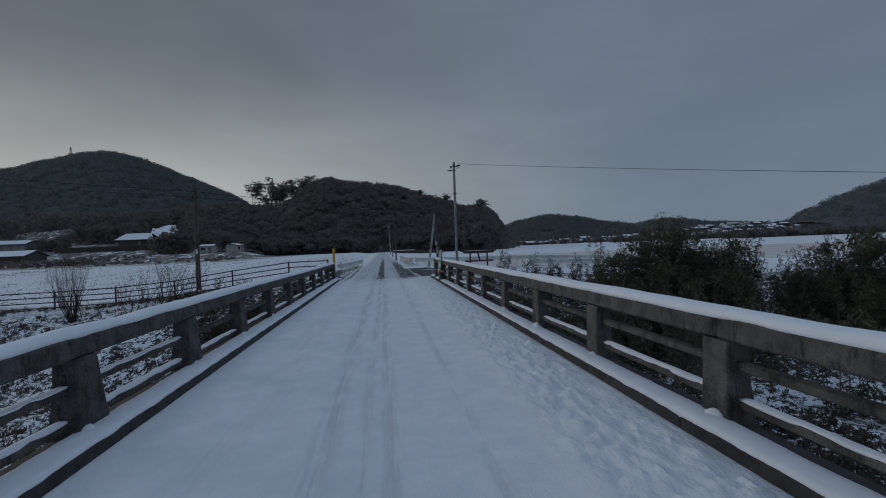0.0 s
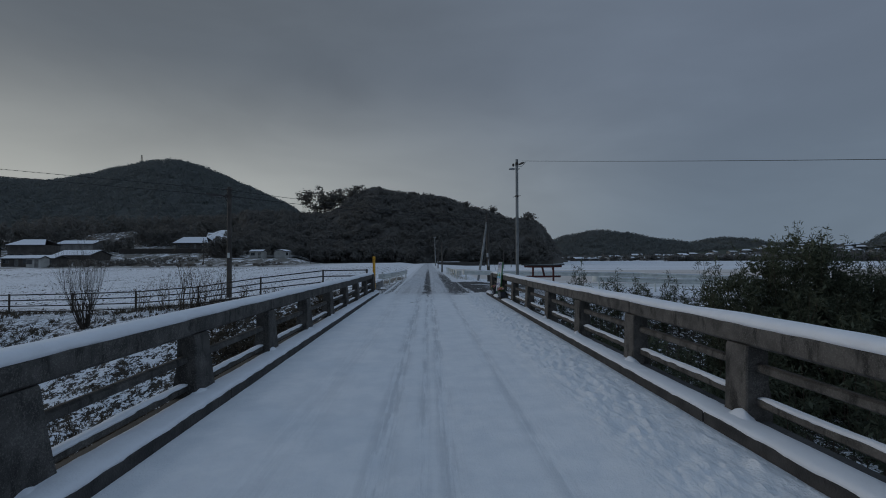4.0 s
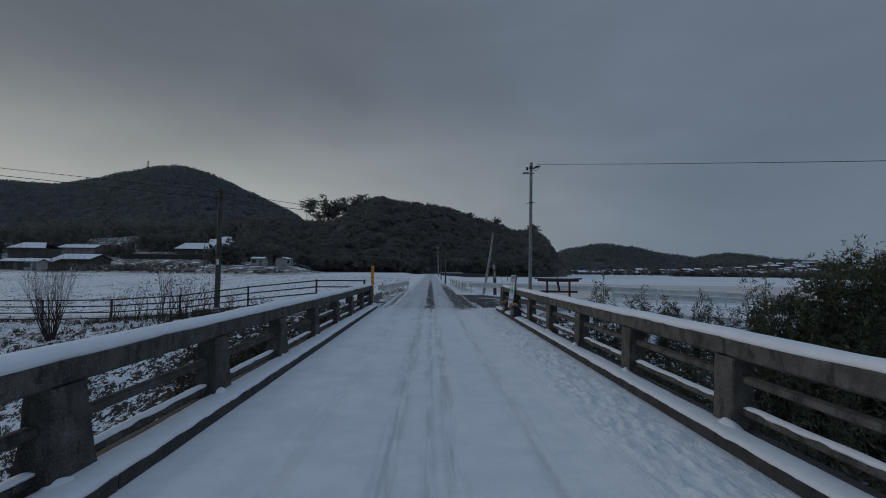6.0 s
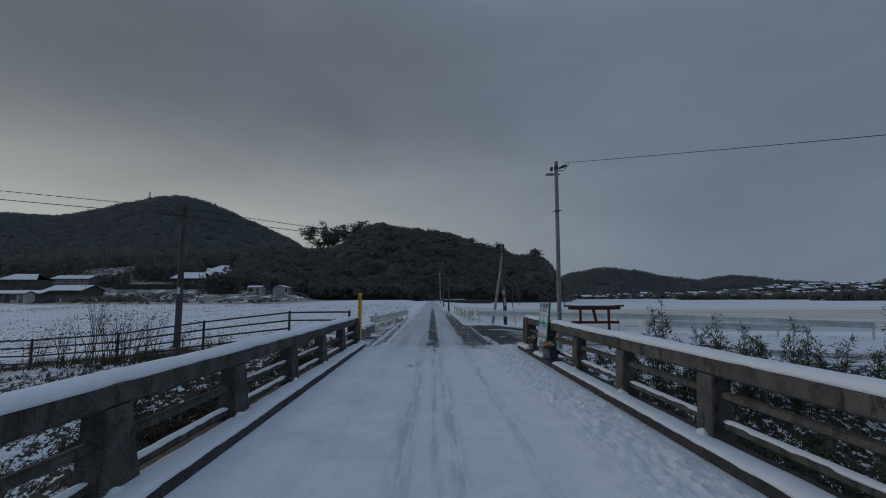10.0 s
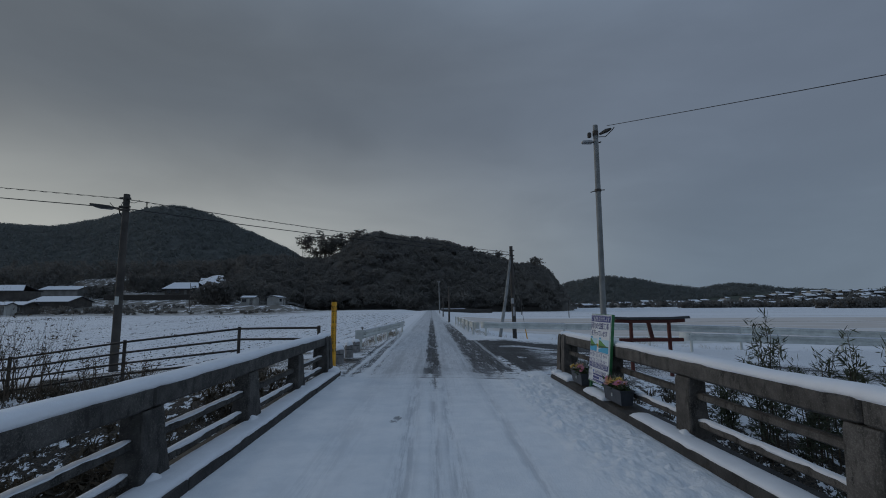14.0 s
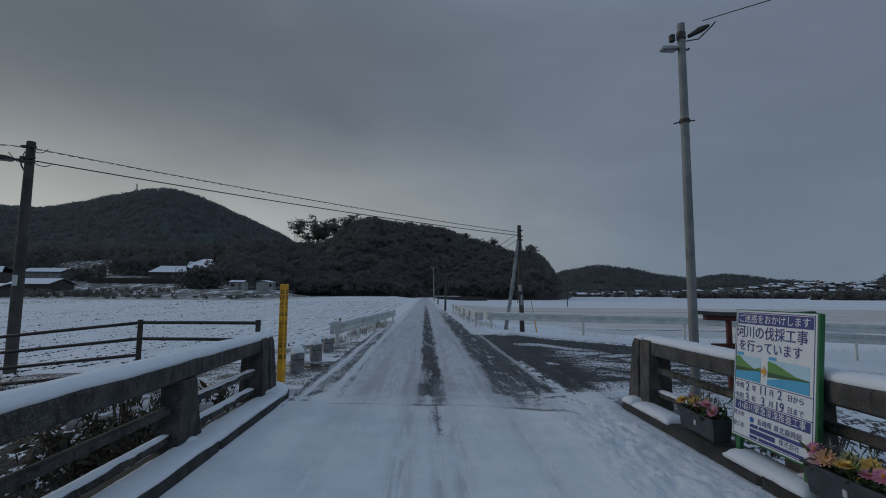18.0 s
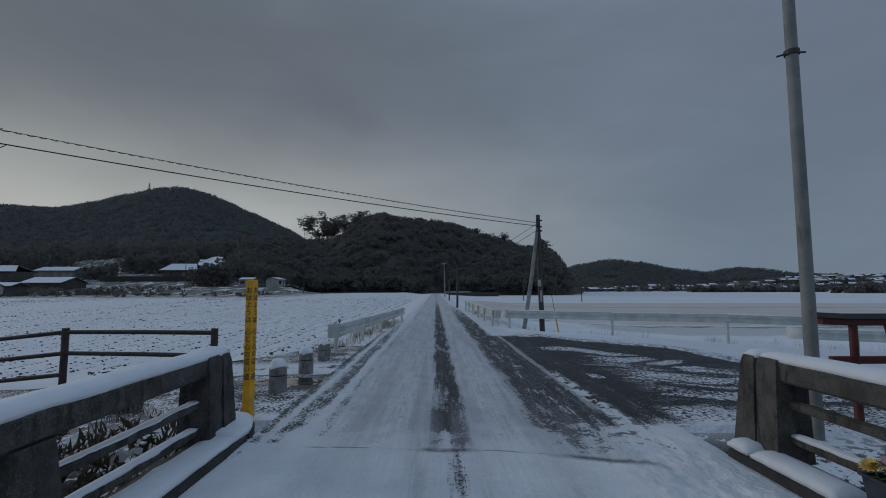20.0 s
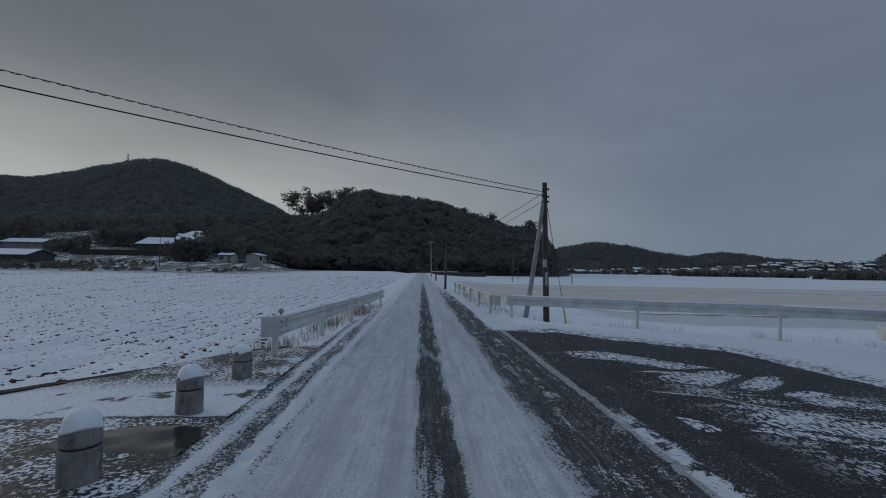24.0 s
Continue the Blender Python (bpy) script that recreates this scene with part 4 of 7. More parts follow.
    cap = snow_ridge(Geo(), -0.02, 0.26, end_y - 0.1, end_y + 0.1, 0.964 + drop, 0.07, 95 + side, 0.05)
    put("end_snow", cap, SNOW)
    # two lower rails between the posts
    feet = [end_y - 0.05] + post_ys + [DECK_A]
    for b, a in zip(feet, feet[1:]):
        a, b = a - 0.02, b - 0.26
        for z, t in ((0.590, 0.014), (0.285, 0.026)) if side > 0 else ((0.485, 0.010), (0.220, 0.026)):
            put("lower_rail", Geo().box(0.070, 0.150, a, b, z - 0.05, z + 0.028, 0.014), concrete)
            if t < 0.02 and (int(b * 13) % 3 or (side > 0 and b > 5)):
                continue
            put("rail_snow", snow_ridge(Geo(), 0.073, 0.147, a + 0.03, b - 0.03, z + 0.025, t, int(b * 7) % 50, 0.06, 0.5, 0.010, 6.0), SNOW)
    return rail


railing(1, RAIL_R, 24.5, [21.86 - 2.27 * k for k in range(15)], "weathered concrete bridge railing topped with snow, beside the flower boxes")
railing(-1, RAIL_L, 25.04, [22.87 - 2.27 * k for k in range(15)], "weathered dark concrete bridge railing topped with snow")


# ---- posts, poles and wires ----
def letters(name, text, size, parent, mat, x, z, y=-0.004, align="CENTER", wide=1.0, label="", bold=0.0):
    """Flat lettering in the local XZ plane, facing -y."""
    cu = bpy.data.curves.new(name, "FONT")
    cu.body, cu.size, cu.align_x, cu.align_y, cu.offset = text, size, align, "CENTER", bold
    tmp = new("tmp", cu)
    bpy.context.view_layer.update()
    me = bpy.data.meshes.new_from_object(tmp)
    bpy.data.objects.remove(tmp)
    co = np.array([v.co[:] for v in me.vertices])
    for v, c in zip(me.vertices, co):
        v.co = (x + c[0] * wide, y, z + c[1])
    me.materials.clear()
    me.materials.append(mat)
    return part(name, me, mat, parent, label)


def bars(name, x0, x1, z0, z1, y, mat, parent, label=""):
    return part(name, Geo().box(x0, x1, y - 0.001, y + 0.001, z0, z1, 0.0004), mat, parent, label, False)


pole_y = thing("marker_post", -2.52, 25.92, 0.0, "square yellow road safety post with black lettering", "post", rz=76)
part("shaft", Geo().box(-0.052, 0.052, -0.052, 0.052, -0.15, 1.735, 0.006), YELLOW, pole_y)
for turn in (0, 90):
    for k, ch in enumerate("おはようは心と心の通い道"):
        t = letters("lettering", ch, 0.086, pole_y, BLACK, 0, 1.600 - 0.0925 * (k + (0.6 if k > 4 else 0)), -0.056, bold=0.0007)
        if turn:
            for v in t.data.vertices:
                v.co = (v.co.y, -v.co.x, v.co.z)

# round concrete bollards with snow caps
for k, (x, y, h) in enumerate(((-2.66, 27.42, 0.47), (-2.67, 29.05, 0.46), (-2.70, 30.6, 0.45))):
    b = thing("bollard", x, y, 0.0, "round grey concrete bollard capped with snow" if k < 2 else "round grey concrete bollard with a thin snow cap", "bollard", "bollards beside the road", rz=40 * k)
    b.scale = (0.92, 0.92, 1.0)
    part("shaft", Geo().lathe([(0.02, -0.15), (0.152, -0.15), (0.148, h * 0.52), (0.145, h * 0.55), (0.139, h * 0.56), (0.139, h * 0.60), (0.145, h * 0.61), (0.146, h * 0.72), (0.140, h * 0.84), (0.118, h * 0.94), (0.075, h), (0.01, h + 0.01)], seg=28), PALE_CONCRETE, b)
    # a black ring fills the groove round the shaft
    part("reflector_band", Geo().lathe([(0.140, h * 0.565), (0.1415, h * 0.575), (0.1415, h * 0.595), (0.140, h * 0.605)], seg=28), BLACK, b, "dark groove")
    th = (0.065, 0.06, 0.03)[k]
    cap = Geo().lathe([(0.146, h * 0.84), (0.143, h * 0.88), (0.125, h * 0.95 + th * 0.4), (0.09, h + th * 0.75), (0.045, h + th), (0.004, h + th * 1.02)], seg=24)
    cap.v = [(px * (1 + 0.05 * math.sin(3 * math.atan2(py, px) + k)), py, pz - (0.02 * math.sin(2 * math.atan2(py, px) + k) if pz < h * 0.9 else 0)) for px, py, pz in cap.v]
    part("snow_cap", cap, SNOW, b)


def cable(geo, a, b, sag, r=0.012, n=28, seg=5):
    a, b = Vector(a), Vector(b)
    pts = [a.lerp(b, i / n) - Vector((0, 0, sag * 4 * (i / n) * (1 - i / n))) for i in range(n + 1)]
    return geo.tube(pts, r, seg)


# slim pole beside the bridge
P_R = thing("utility_pole", 4.22, 25.4, -0.35, "tall slim grey utility pole with a small floodlight and wire", "utility pole", "utility poles")
part("shaft", Geo().tube([(0.01 + 0.005 * z, 0, z) for z in (-0.4, 1.0, 3.2, 4.86, 6.62)], [0.074, 0.073, 0.070, 0.067, 0.062], 20), POLE_CONCRETE, P_R)
band = part("clamp", Geo().lathe([(0.066, -0.035), (0.084, -0.03), (0.084, 0.03), (0.066, 0.035)], 0.033, 0, 20), STEEL_DARK, P_R)
band.location.z = 4.88
part("bolt", Geo().tube([(0.12, 0, 0.01), (0.21, 0, 0.015)], 0.012, 6), STEEL_DARK, band)
part("bolt", Geo().tube([(-0.06, 0, -0.02), (-0.16, 0, -0.05)], 0.012, 6), STEEL_DARK, band)
part("top_band", Geo().lathe([(0.06, 6.33), (0.074, 6.34), (0.074, 6.46), (0.06, 6.47)], 0.04, 0, 20), STEEL_DARK, P_R)
part("floodlight", Geo().box(-0.33, -0.05, -0.07, 0.07, 6.12, 6.20, 0.02), GALV, P_R, "small grey floodlight")
part("bracket", Geo().tube([(-0.08, 0, 6.16), (0.16, 0, 6.16), (0.17, 0, 6.18)], 0.018, 6), STEEL_DARK, P_R)
part("sensor", Geo().box(-0.17, -0.08, -0.05, 0.04, 6.28, 6.42, 0.018), STEEL_DARK, P_R)
part("insulator", Geo().tube([(0.13, -0.06, 6.36), (0.24, -0.24, 6.385), (0.31, -0.36, 6.39)], [0.03, 0.055, 0.025], 8), BLACK, P_R)
loop = Geo().tube([(0.10, -0.02, 6.30), (0.22, -0.20, 6.24), (0.32, -0.38, 6.34), (0.36, -0.45, 6.40)], 0.011, 5)
part("jumper", loop, CABLE, P_R)
wire = Geo()
wire.tube([(0.1 + 0.503 * k, -0.2 - 0.846 * k, 6.50 - 0.188 * k + 0.0007 * k * k) for k in np.linspace(0.2, 58, 60)], 0.008, 5)
part("wire", wire, CABLE, P_R)

# pole in the field on the left, with a street lamp
LX, LY, LZ = -11.74, 31.62, -0.95
P_L = thing("utility_pole", LX, LY, LZ, "dark utility pole with a street lamp, standing behind the pipe fence", "utility pole", "utility poles")
part("shaft", Geo().tube([(0, 0, z) for z in (-0.3, 2, 4.5, 6.92)], [0.15, 0.142, 0.125, 0.11], 16), DARK_POLE, P_L)
part("plate", Geo().box(-0.05, 0.09, -0.155, -0.135, 2.7, 3.0, 0.004), GUARD_WHITE, P_L, "small pale number plate")
for z in (6.75, 6.42, 6.30):
    part("crossbar", Geo().box(-0.2, 0.2, -0.13, -0.03, z - 0.035, z + 0.035, 0.008), STEEL_DARK, P_L)
part("lamp_arm", Geo().tube([(-0.1, 0, 6.0), (-0.22, 0, 6.2), (-0.26, 0, 6.34), (-0.5, 0, 6.42)], 0.022, 6), STEEL_DARK, P_L)
part("lamp_head", Geo().ring_loft([[(x, -w, z - h), (x, w, z - h), (x, w * 0.8, z + h), (x, -w * 0.8, z + h)] for x, w, z, h in ((-0.45, 0.05, 6.40, 0.03), (-0.6, 0.12, 6.41, 0.07), (-1.05, 0.14, 6.46, 0.075), (-1.3, 0.1, 6.53, 0.04), (-1.36, 0.05, 6.55, 0.02))]), BLACK, P_L, "dark street lamp head")

# pole with a strut on the far side of the junction
CX, CY, CZ = 5.25, 43.9, -0.75
P_C = thing("utility_pole", CX, CY, CZ, "dark wooden utility pole propped by a strut, beside the guardrail", "utility pole", "utility poles")
part("shaft", Geo().tube([(0.10, 0, -0.4), (0.02, 0, 3), (-0.03, 0, 6.25)], [0.14, 0.125, 0.105], 14), DARK_POLE, P_C)
part("strut", Geo().tube([(-1.05, -0.5, -0.3), (-0.5, -0.25, 2.8), (-0.06, 0, 5.6)], [0.11, 0.10, 0.085], 10), POLE_CONCRETE, P_C, "pale leaning strut")
part("guy_wire", Geo().tube([(0.0, 0, 5.7), (0.75, -0.45, 0.5)], 0.012, 5), CABLE, P_C)
part("guy_guard", Geo().tube([(0.70, -0.40, 0.85), (0.86, -0.5, -0.2)], [0.035, 0.04], 8), YELLOW, P_C, "yellow guy wire guard")
for z in (5.95, 5.62, 5.4):
    part("crossbar", Geo().box(-0.16, 0.16, -0.12, -0.03, z - 0.035, z + 0.035, 0.008), STEEL_DARK, P_C)
part("switch_box", Geo().box(-0.13, 0.02, -0.24, -0.12, 2.5, 2.85, 0.01), GALV, P_C)
part("plate", Geo().box(-0.02, 0.09, -0.15, -0.13, 1.7, 2.3, 0.004), GALV, P_C)


def wires(owner, ox, oy, oz, runs):
    for a, b, sag, r in runs:
        g = cable(Geo(), (a[0] - ox, a[1] - oy, a[2] - oz), (b[0] - ox, b[1] - oy, b[2] - oz), sag, r)
        part("wire", g, CABLE, owner)


def twisted(owner, ox, oy, oz, a, b, sag, turns):
    """A thin carrier wire with a cable wound loosely round it."""
    a, b = Vector(a) - Vector((ox, oy, oz)), Vector(b) - Vector((ox, oy, oz))
    part("carrier_wire", cable(Geo(), a, b, sag, 0.009), CABLE, owner)
    n, side = turns * 6, (b - a).cross(Vector((0, 0, 1))).normalized()
    pts = []
    for i in range(n + 1):
        u, k = i / n, math.tau * i / 6
        pts.append(a.lerp(b, u) - Vector((0, 0, sag * 4 * u * (1 - u) + 0.012)) + side * 0.014 * math.cos(k) + Vector((0, 0, 0.014 * math.sin(k))))
    part("wound_cable", Geo().tube(pts, 0.010, 4), CABLE, owner)


twisted(P_L, LX, LY, LZ, (LX, LY, 5.79), (CX - 0.05, CY, 5.10), 0.15, 84)
twisted(P_L, LX, LY, LZ, (LX, LY, 5.80), (LX - 42, LY + 0.5, 9.95), 0.05, 90)
wires(P_L, LX, LY, LZ, [((LX, LY, 5.42), (CX - 0.05, CY, 4.92), 0.14, 0.018), ((LX, LY, 5.42), (LX - 42, LY + 0.5, 9.4), 0.05, 0.018)])
wires(P_C, CX, CY, CZ, [((CX, CY, 5.1), (1.9, 107, 6.2), 0.9, 0.014), ((CX, CY, 4.75), (1.9, 107, 5.7), 1.0, 0.014)])
for x0, z0, x1, z1 in ((0.08, 6.40, 0.62, 6.24), (-0.08, 6.42, -0.62, 6.60), (0.06, 6.72, 0.5, 6.70), (-0.08, 6.60, -0.40, 6.36)):
    part("jumper", Geo().tube([(x0 + (x1 - x0) * u, -0.09 * (1 - u), z0 + (z1 - z0) * u - 0.55 * u * (1 - u)) for u in (0, 0.2, 0.4, 0.6, 0.8, 1.0)], 0.012, 5), CABLE, P_L)

# poles along the far road
far_lamp = thing("street_lamp", 1.9, 119, 0.0, "slim grey street lamp pole beside the far road", "street lamp")
part("shaft", Geo().tube([(0, 0, -0.3), (-0.1, 0, 3.5), (-0.2, 0, 7.1)], [0.13, 0.11, 0.09], 10), POLE_CONCRETE, far_lamp)
part("lamp_head", Geo().box(-0.6, 0.2, -0.12, 0.12, 7.05, 7.2, 0.04), GALV, far_lamp)
for k, (x, y, h) in enumerate(((1.76, 60.9, 3.75), (1.8, 86, 3.2), (20.5, 128, 6.5), (26.5, 150, 6.5), (-37, 150, 7.5), (-70, 150, 8.0), (31, 118, 4.0))):
    zz = float(land(x, y)) - 0.2
    p = thing("roadside_pole", x, y, zz, "thin dark pole standing in the snowy fields" if k > 1 else "thin dark pole beside the road", "pole", "far poles", rz=k * 31)
    part("shaft", Geo().tube([(0, 0, -0.2), (0.02, 0, h * 0.5), (0.03, 0, h)], [0.10, 0.09, 0.07], 8), DARK_POLE, p)
    part("cap", Geo().lathe([(0.001, h - 0.02), (0.09, h - 0.01), (0.09, h + 0.05), (0.02, h + 0.08)], 0.03, 0, 8), STEEL_DARK, p)

board = thing("road_sign", -0.35, 201, 0.6, "small dark road sign at the far end of the road", "road sign")
part("post", Geo().tube([(0, 0, -0.6), (0, 0, 1.2)], 0.05, 8), STEEL_DARK, board)
part("panel", Geo().box(-0.62, 0.62, -0.03, 0.03, 0.75, 1.65, 0.01), DARK_POLE, board)
wall = thing("low_wall", 3.6, 186, -0.6, "low dark concrete wall topped with snow along the field", "wall", kind="structure")
part("wall_body", Geo().box(0.0, 19.0, -0.15, 0.15, -0.4, 1.15, 0.02), DARK_POLE, wall)
part("wall_snow", Geo().box(0.0, 9.0, -0.14, 0.14, 1.154, 1.36, 0.05), SNOW, wall)

# ---- pipe fence along the river bank ----
fence = thing("pipe_fence", -2.82, 25.6, 0.0, "dark steel pipe fence along the snowy river bank", "fence", kind="structure")
stops = [(-2.82, 25.6, 1.12), (-4.97, 26.1, 1.09), (-8.0, 26.35, 0.76), (-11.05, 26.55, 0.34), (-14.0, 26.55, 0.13), (-17.0, 26.6, 0.05), (-20.0, 26.65, 0.02), (-23.0, 26.7, 0.0), (-26.0, 26.8, 0.0), (-29, 26.9, 0), (-32, 27, 0), (-35, 27.1, 0), (-38, 27.2, 0)]
for i, (x, y, z) in enumerate(stops):
    x, y = x + 2.82, y - 25.6
    foot = min(float(land(x - 2.82, y + 25.6)), z - 0.95) - 0.1
    part("fence_post", Geo().tube([(x, y, foot), (x, y, z - 0.02), (x, y, z + 0.03)], 0.042, 8), STEEL_DARK, fence)
    if i + 1 < len(stops):
        a = stops[i + 1]
        for r in (0.02, 0.29, 0.56, 0.83):
            if i == 0 and r > 0.3:
                continue
            part("pipe", Geo().tube([(x, y, z - r), ((x + a[0] + 2.82) / 2, (y + a[1] - 25.6) / 2, (z + a[2]) / 2 - r + 0.004), (a[0] + 2.82, a[1] - 25.6, a[2] - r)], 0.027, 8), STEEL_DARK, fence)


# ---- guardrails ----
def guardrail(name, pts, top, label, end_piece, reach=1.0):
    """A corrugated beam on posts along pts (x, y, z of the ground)."""
    g = thing(name, pts[0][0], pts[0][1], pts[0][2], label, "guardrail", "guardrails", "structure")
    o = Vector(pts[0])
    prof = [(0.0, 0.0), (0.05, -0.05), (0.05, -0.10), (0.0, -0.15), (0.0, -0.19), (0.05, -0.24), (0.05, -0.29), (0.0, -0.34)]
    for a, b in zip(pts, pts[1:]):
        a, b = Vector(a) - o, Vector(b) - o
        d = (b - a).normalized()
        s = Vector((d.y, -d.x, 0))
        rings = [[p + s * u + Vector((0, 0, top + w)) for u, w in prof] + [p + s * (u - 0.008) + Vector((0, 0, top + w)) for u, w in prof[::-1]] for p in (a - d * 0.06, b + d * 0.06)]
        part("beam", Geo().ring_loft(rings), GUARD_WHITE, g)
        part("beam_snow", Geo().ring_loft([[p + Vector((0, 0, top)) + s * u + Vector((0, 0, w)) for u, w in ((-0.02, -0.005), (-0.01, 0.018), (0.02, 0.016), (0.045, -0.03))] for p in (a, b)]), SNOW, g)
    for k, p in enumerate(pts):
        p = Vector(p) - o
        d = (Vector(pts[min(k + 1, len(pts) - 1)]) - Vector(pts[max(k - 1, 0)])).normalized()
        s = Vector((d.y, -d.x, 0)) * -0.09
        post = part("post", Geo().tube([(p.x + s.x, p.y + s.y, p.z - 0.35), (p.x + s.x, p.y + s.y, p.z + top + 0.015)], 0.058, 10), GUARD_WHITE, g)
        for u in (-0.075, 0.075):
            for w in (-0.07, -0.17, -0.28):
                c = p - s * 0.72 + d * u * 1.6 + Vector((0, 0, top + w))
                part("bolt", Geo().tube([c, c - s * 0.22], 0.010, 6), STEEL_DARK, post)
    for at, nxt, out in end_piece:
        p, q = Vector(pts[at]) - o, Vector(pts[nxt]) - o
        d, out = (p - q).normalized(), Vector((*out, 0)).normalized()
        rings = []
        for k in range(10):
            a = k / 9 * math.pi * 0.5
            c = p + d * (0.04 + 0.20 * reach * math.sin(a)) + out * (0.27 * reach * (1 - math.cos(a)) - 0.03)
            nrm = (d * math.sin(a) - out * math.cos(a)) * 0.012
            rings.append([c + Vector((0, 0, top + 0.01)), c + nrm + Vector((0, 0, top + 0.01)), c + nrm + Vector((0, 0, top - 0.35)), c + Vector((0, 0, top - 0.35))])
        part("end_wing", Geo().ring_loft(rings), GUARD_WHITE, g, "rounded white end piece")
    return g


gl = [(-2.72, 32.4, 0), (-2.47, 35.2, 0), (-2.2, 38.0, 0), (-1.97, 40.8, 0), (-1.78, 43.4, 0)]
rail_l = guardrail("guardrail", gl, 0.70, "white corrugated steel guardrail beside the field", [(0, 1, (-1, 0))])
part("delineator", Geo().tube([(-0.06, 0.22, 0.775), (-0.06, 0.24, 0.775)], 0.05, 14), GALV, rail_l, "round reflector")
part("delineator_stem", Geo().tube([(-0.06, 0.23, 0.66), (-0.06, 0.23, 0.77)], 0.015, 6), STEEL_DARK, rail_l)
gr = [(3.0, 39.9, -0.09), (7.2, 39.25, -0.17), (11.4, 38.2, -0.20), (15.4, 36.9, -0.30), (19.2, 35.4, -0.42), (22.9, 33.6, -0.55)]
guardrail("guardrail", gr, 0.81, "long white steel guardrail round the outside of the junction", [(0, 1, (0, 1))])
gr3 = [(11.5, 34.4, -0.40), (15.0, 33.75, -0.50), (18.8, 32.85, -0.60)]
guardrail("guardrail", gr3, 0.76, "white steel guardrail with a rounded end beside the side road", [(0, 1, (0, 1))], 1.5)
gr2 = [(2.45, 40.6, 0.0), (2.4, 43.6, 0), (2.35, 46.6, 0), (2.3, 49.6, 0), (2.28, 52.6, 0), (2.25, 55.6, 0)]
guardrail("guardrail", gr2, 0.68, "white steel guardrail along the far road", [(0, 1, (1, 0))])

# ---- shrine gate ----
tor = thing("torii_gate", 5.52, 25.72, -0.42, "small red wooden shrine gate with a dark snow-dusted top beam", "shrine gate", rz=-1)
for x in (-0.47, 0.50):
    part("pillar", Geo().tube([(x * 1.02, 0, -0.25), (x, 0, 1.58)], [0.052, 0.046], 14), RED, tor)
part("tie_beam", Geo().box(-0.78, 0.85, -0.035, 0.035, 1.10, 1.19, 0.006), RED, tor)
part("strut", Geo().ring_loft([[(x - 0.045, -0.025, z), (x + 0.045, -0.025, z), (x + 0.045, 0.025, z), (x - 0.045, 0.025, z)] for x, z in ((0.06, 1.19), (-0.02, 1.57))]), RED, tor)
part("lintel", Geo().ring_loft([[(x, -0.05, z), (x, 0.05, z), (x, 0.05, z + 0.085), (x, -0.05, z + 0.085)] for x, z in ((-0.88, 1.585), (-0.5, 1.57), (0.5, 1.57), (0.90, 1.585))]), RED, tor)
part("top_beam", Geo().ring_loft([[(x, -0.085, z), (x, 0.085, z), (x, 0.05, z + 0.06), (x, -0.05, z + 0.06)] for x, z in ((-1.02, 1.68), (-0.55, 1.657), (0.55, 1.657), (1.02, 1.68))]), BLACK, tor, "dark roof beam")

# ---- notice board leaning on the railing ----
INK = plain("sign_blue_ink", (0.035, 0.045, 0.20))
SIGN_WHITE = plain("sign_white_sheet", (0.70, 0.72, 0.74), 0.35, 0.1)
sign = thing("notice_board", 2.775, 21.90, 0.30, "white river works notice board with green frame, leaning on the railing", "notice board", rz=-90, rx=-5.8)
sign.scale = (0.92, 0.92, 0.92)
SW, SH = 1.0, 1.25
part("back_panel", Geo().box(-SW / 2 - 0.02, SW / 2 + 0.02, 0.0, 0.05, -0.02, SH + 0.01, 0.006), GREEN, sign, "green wooden backing frame")
part("sheet", Geo().box(-SW / 2, SW / 2, -0.006, 0.004, 0.0, SH, 0.002), SIGN_WHITE, sign, "white printed sheet", False)
for x in (-0.42, 0.42):
    part("leg", Geo().box(x - 0.03, x + 0.03, 0.004, 0.048, -0.20, 0.02, 0.004), GREEN, sign)
Y = -0.0075
for x0, x1, z0, z1 in ((-0.485, 0.485, 1.228, 1.235), (-0.485, 0.485, 0.015, 0.022), (-0.485, -0.478, 0.015, 1.235), (0.478, 0.485, 0.015, 1.235), (-0.478, 0.478, 0.548, 0.554), (-0.478, 0.478, 0.358, 0.364)):
    bars("border_line", x0, x1, z0, z1, Y, INK, sign)
bars("title_band", -0.47, 0.47, 1.115, 1.222, Y, INK, sign, "blue title band")
letters("title", "ご迷惑をおかけします", 0.090, sign, SIGN_WHITE, -0.01, 1.165, Y - 0.003, wide=1.0, bold=0.0004)
letters("heading", "河川の伐採工事", 0.132, sign, INK, -0.03, 1.03, Y - 0.002, wide=0.97, bold=0.0010)
letters("heading", "を行っています", 0.118, sign, INK, -0.04, 0.895, Y - 0.002, wide=0.98, bold=0.0009)
for z, words in ((0.497, ("令和", "2", "年", "11", "月", "2", "日から")), (0.395, ("令和", "3", "年", "3", "月", "19", "日まで"))):
    for x, w in zip((-0.405, -0.295, -0.205, -0.085, 0.02, 0.12, 0.30), words):
        letters("date_word", w, 0.115 if w.isdigit() else 0.062, sign, INK, x, z, Y - 0.002, bold=0.0005)
part("works_band", Geo().box(-0.46, 0.46, Y - 0.0012, Y + 0.001, 0.262, 0.350, 0.0005), INK, sign, "blue band with the name of the works")
letters("works_name", "小森川緊急浚渫推進工事", 0.078, sign, SIGN_WHITE, 0, 0.304, Y - 0.003, wide=0.98, bold=0.0002)
letters("client", "発注者", 0.052, sign, INK, -0.40, 0.222, Y - 0.002)
letters("client", "長崎県 県北振興局", 0.064, sign, INK, 0.115, 0.196, Y - 0.002, bold=0.0002)
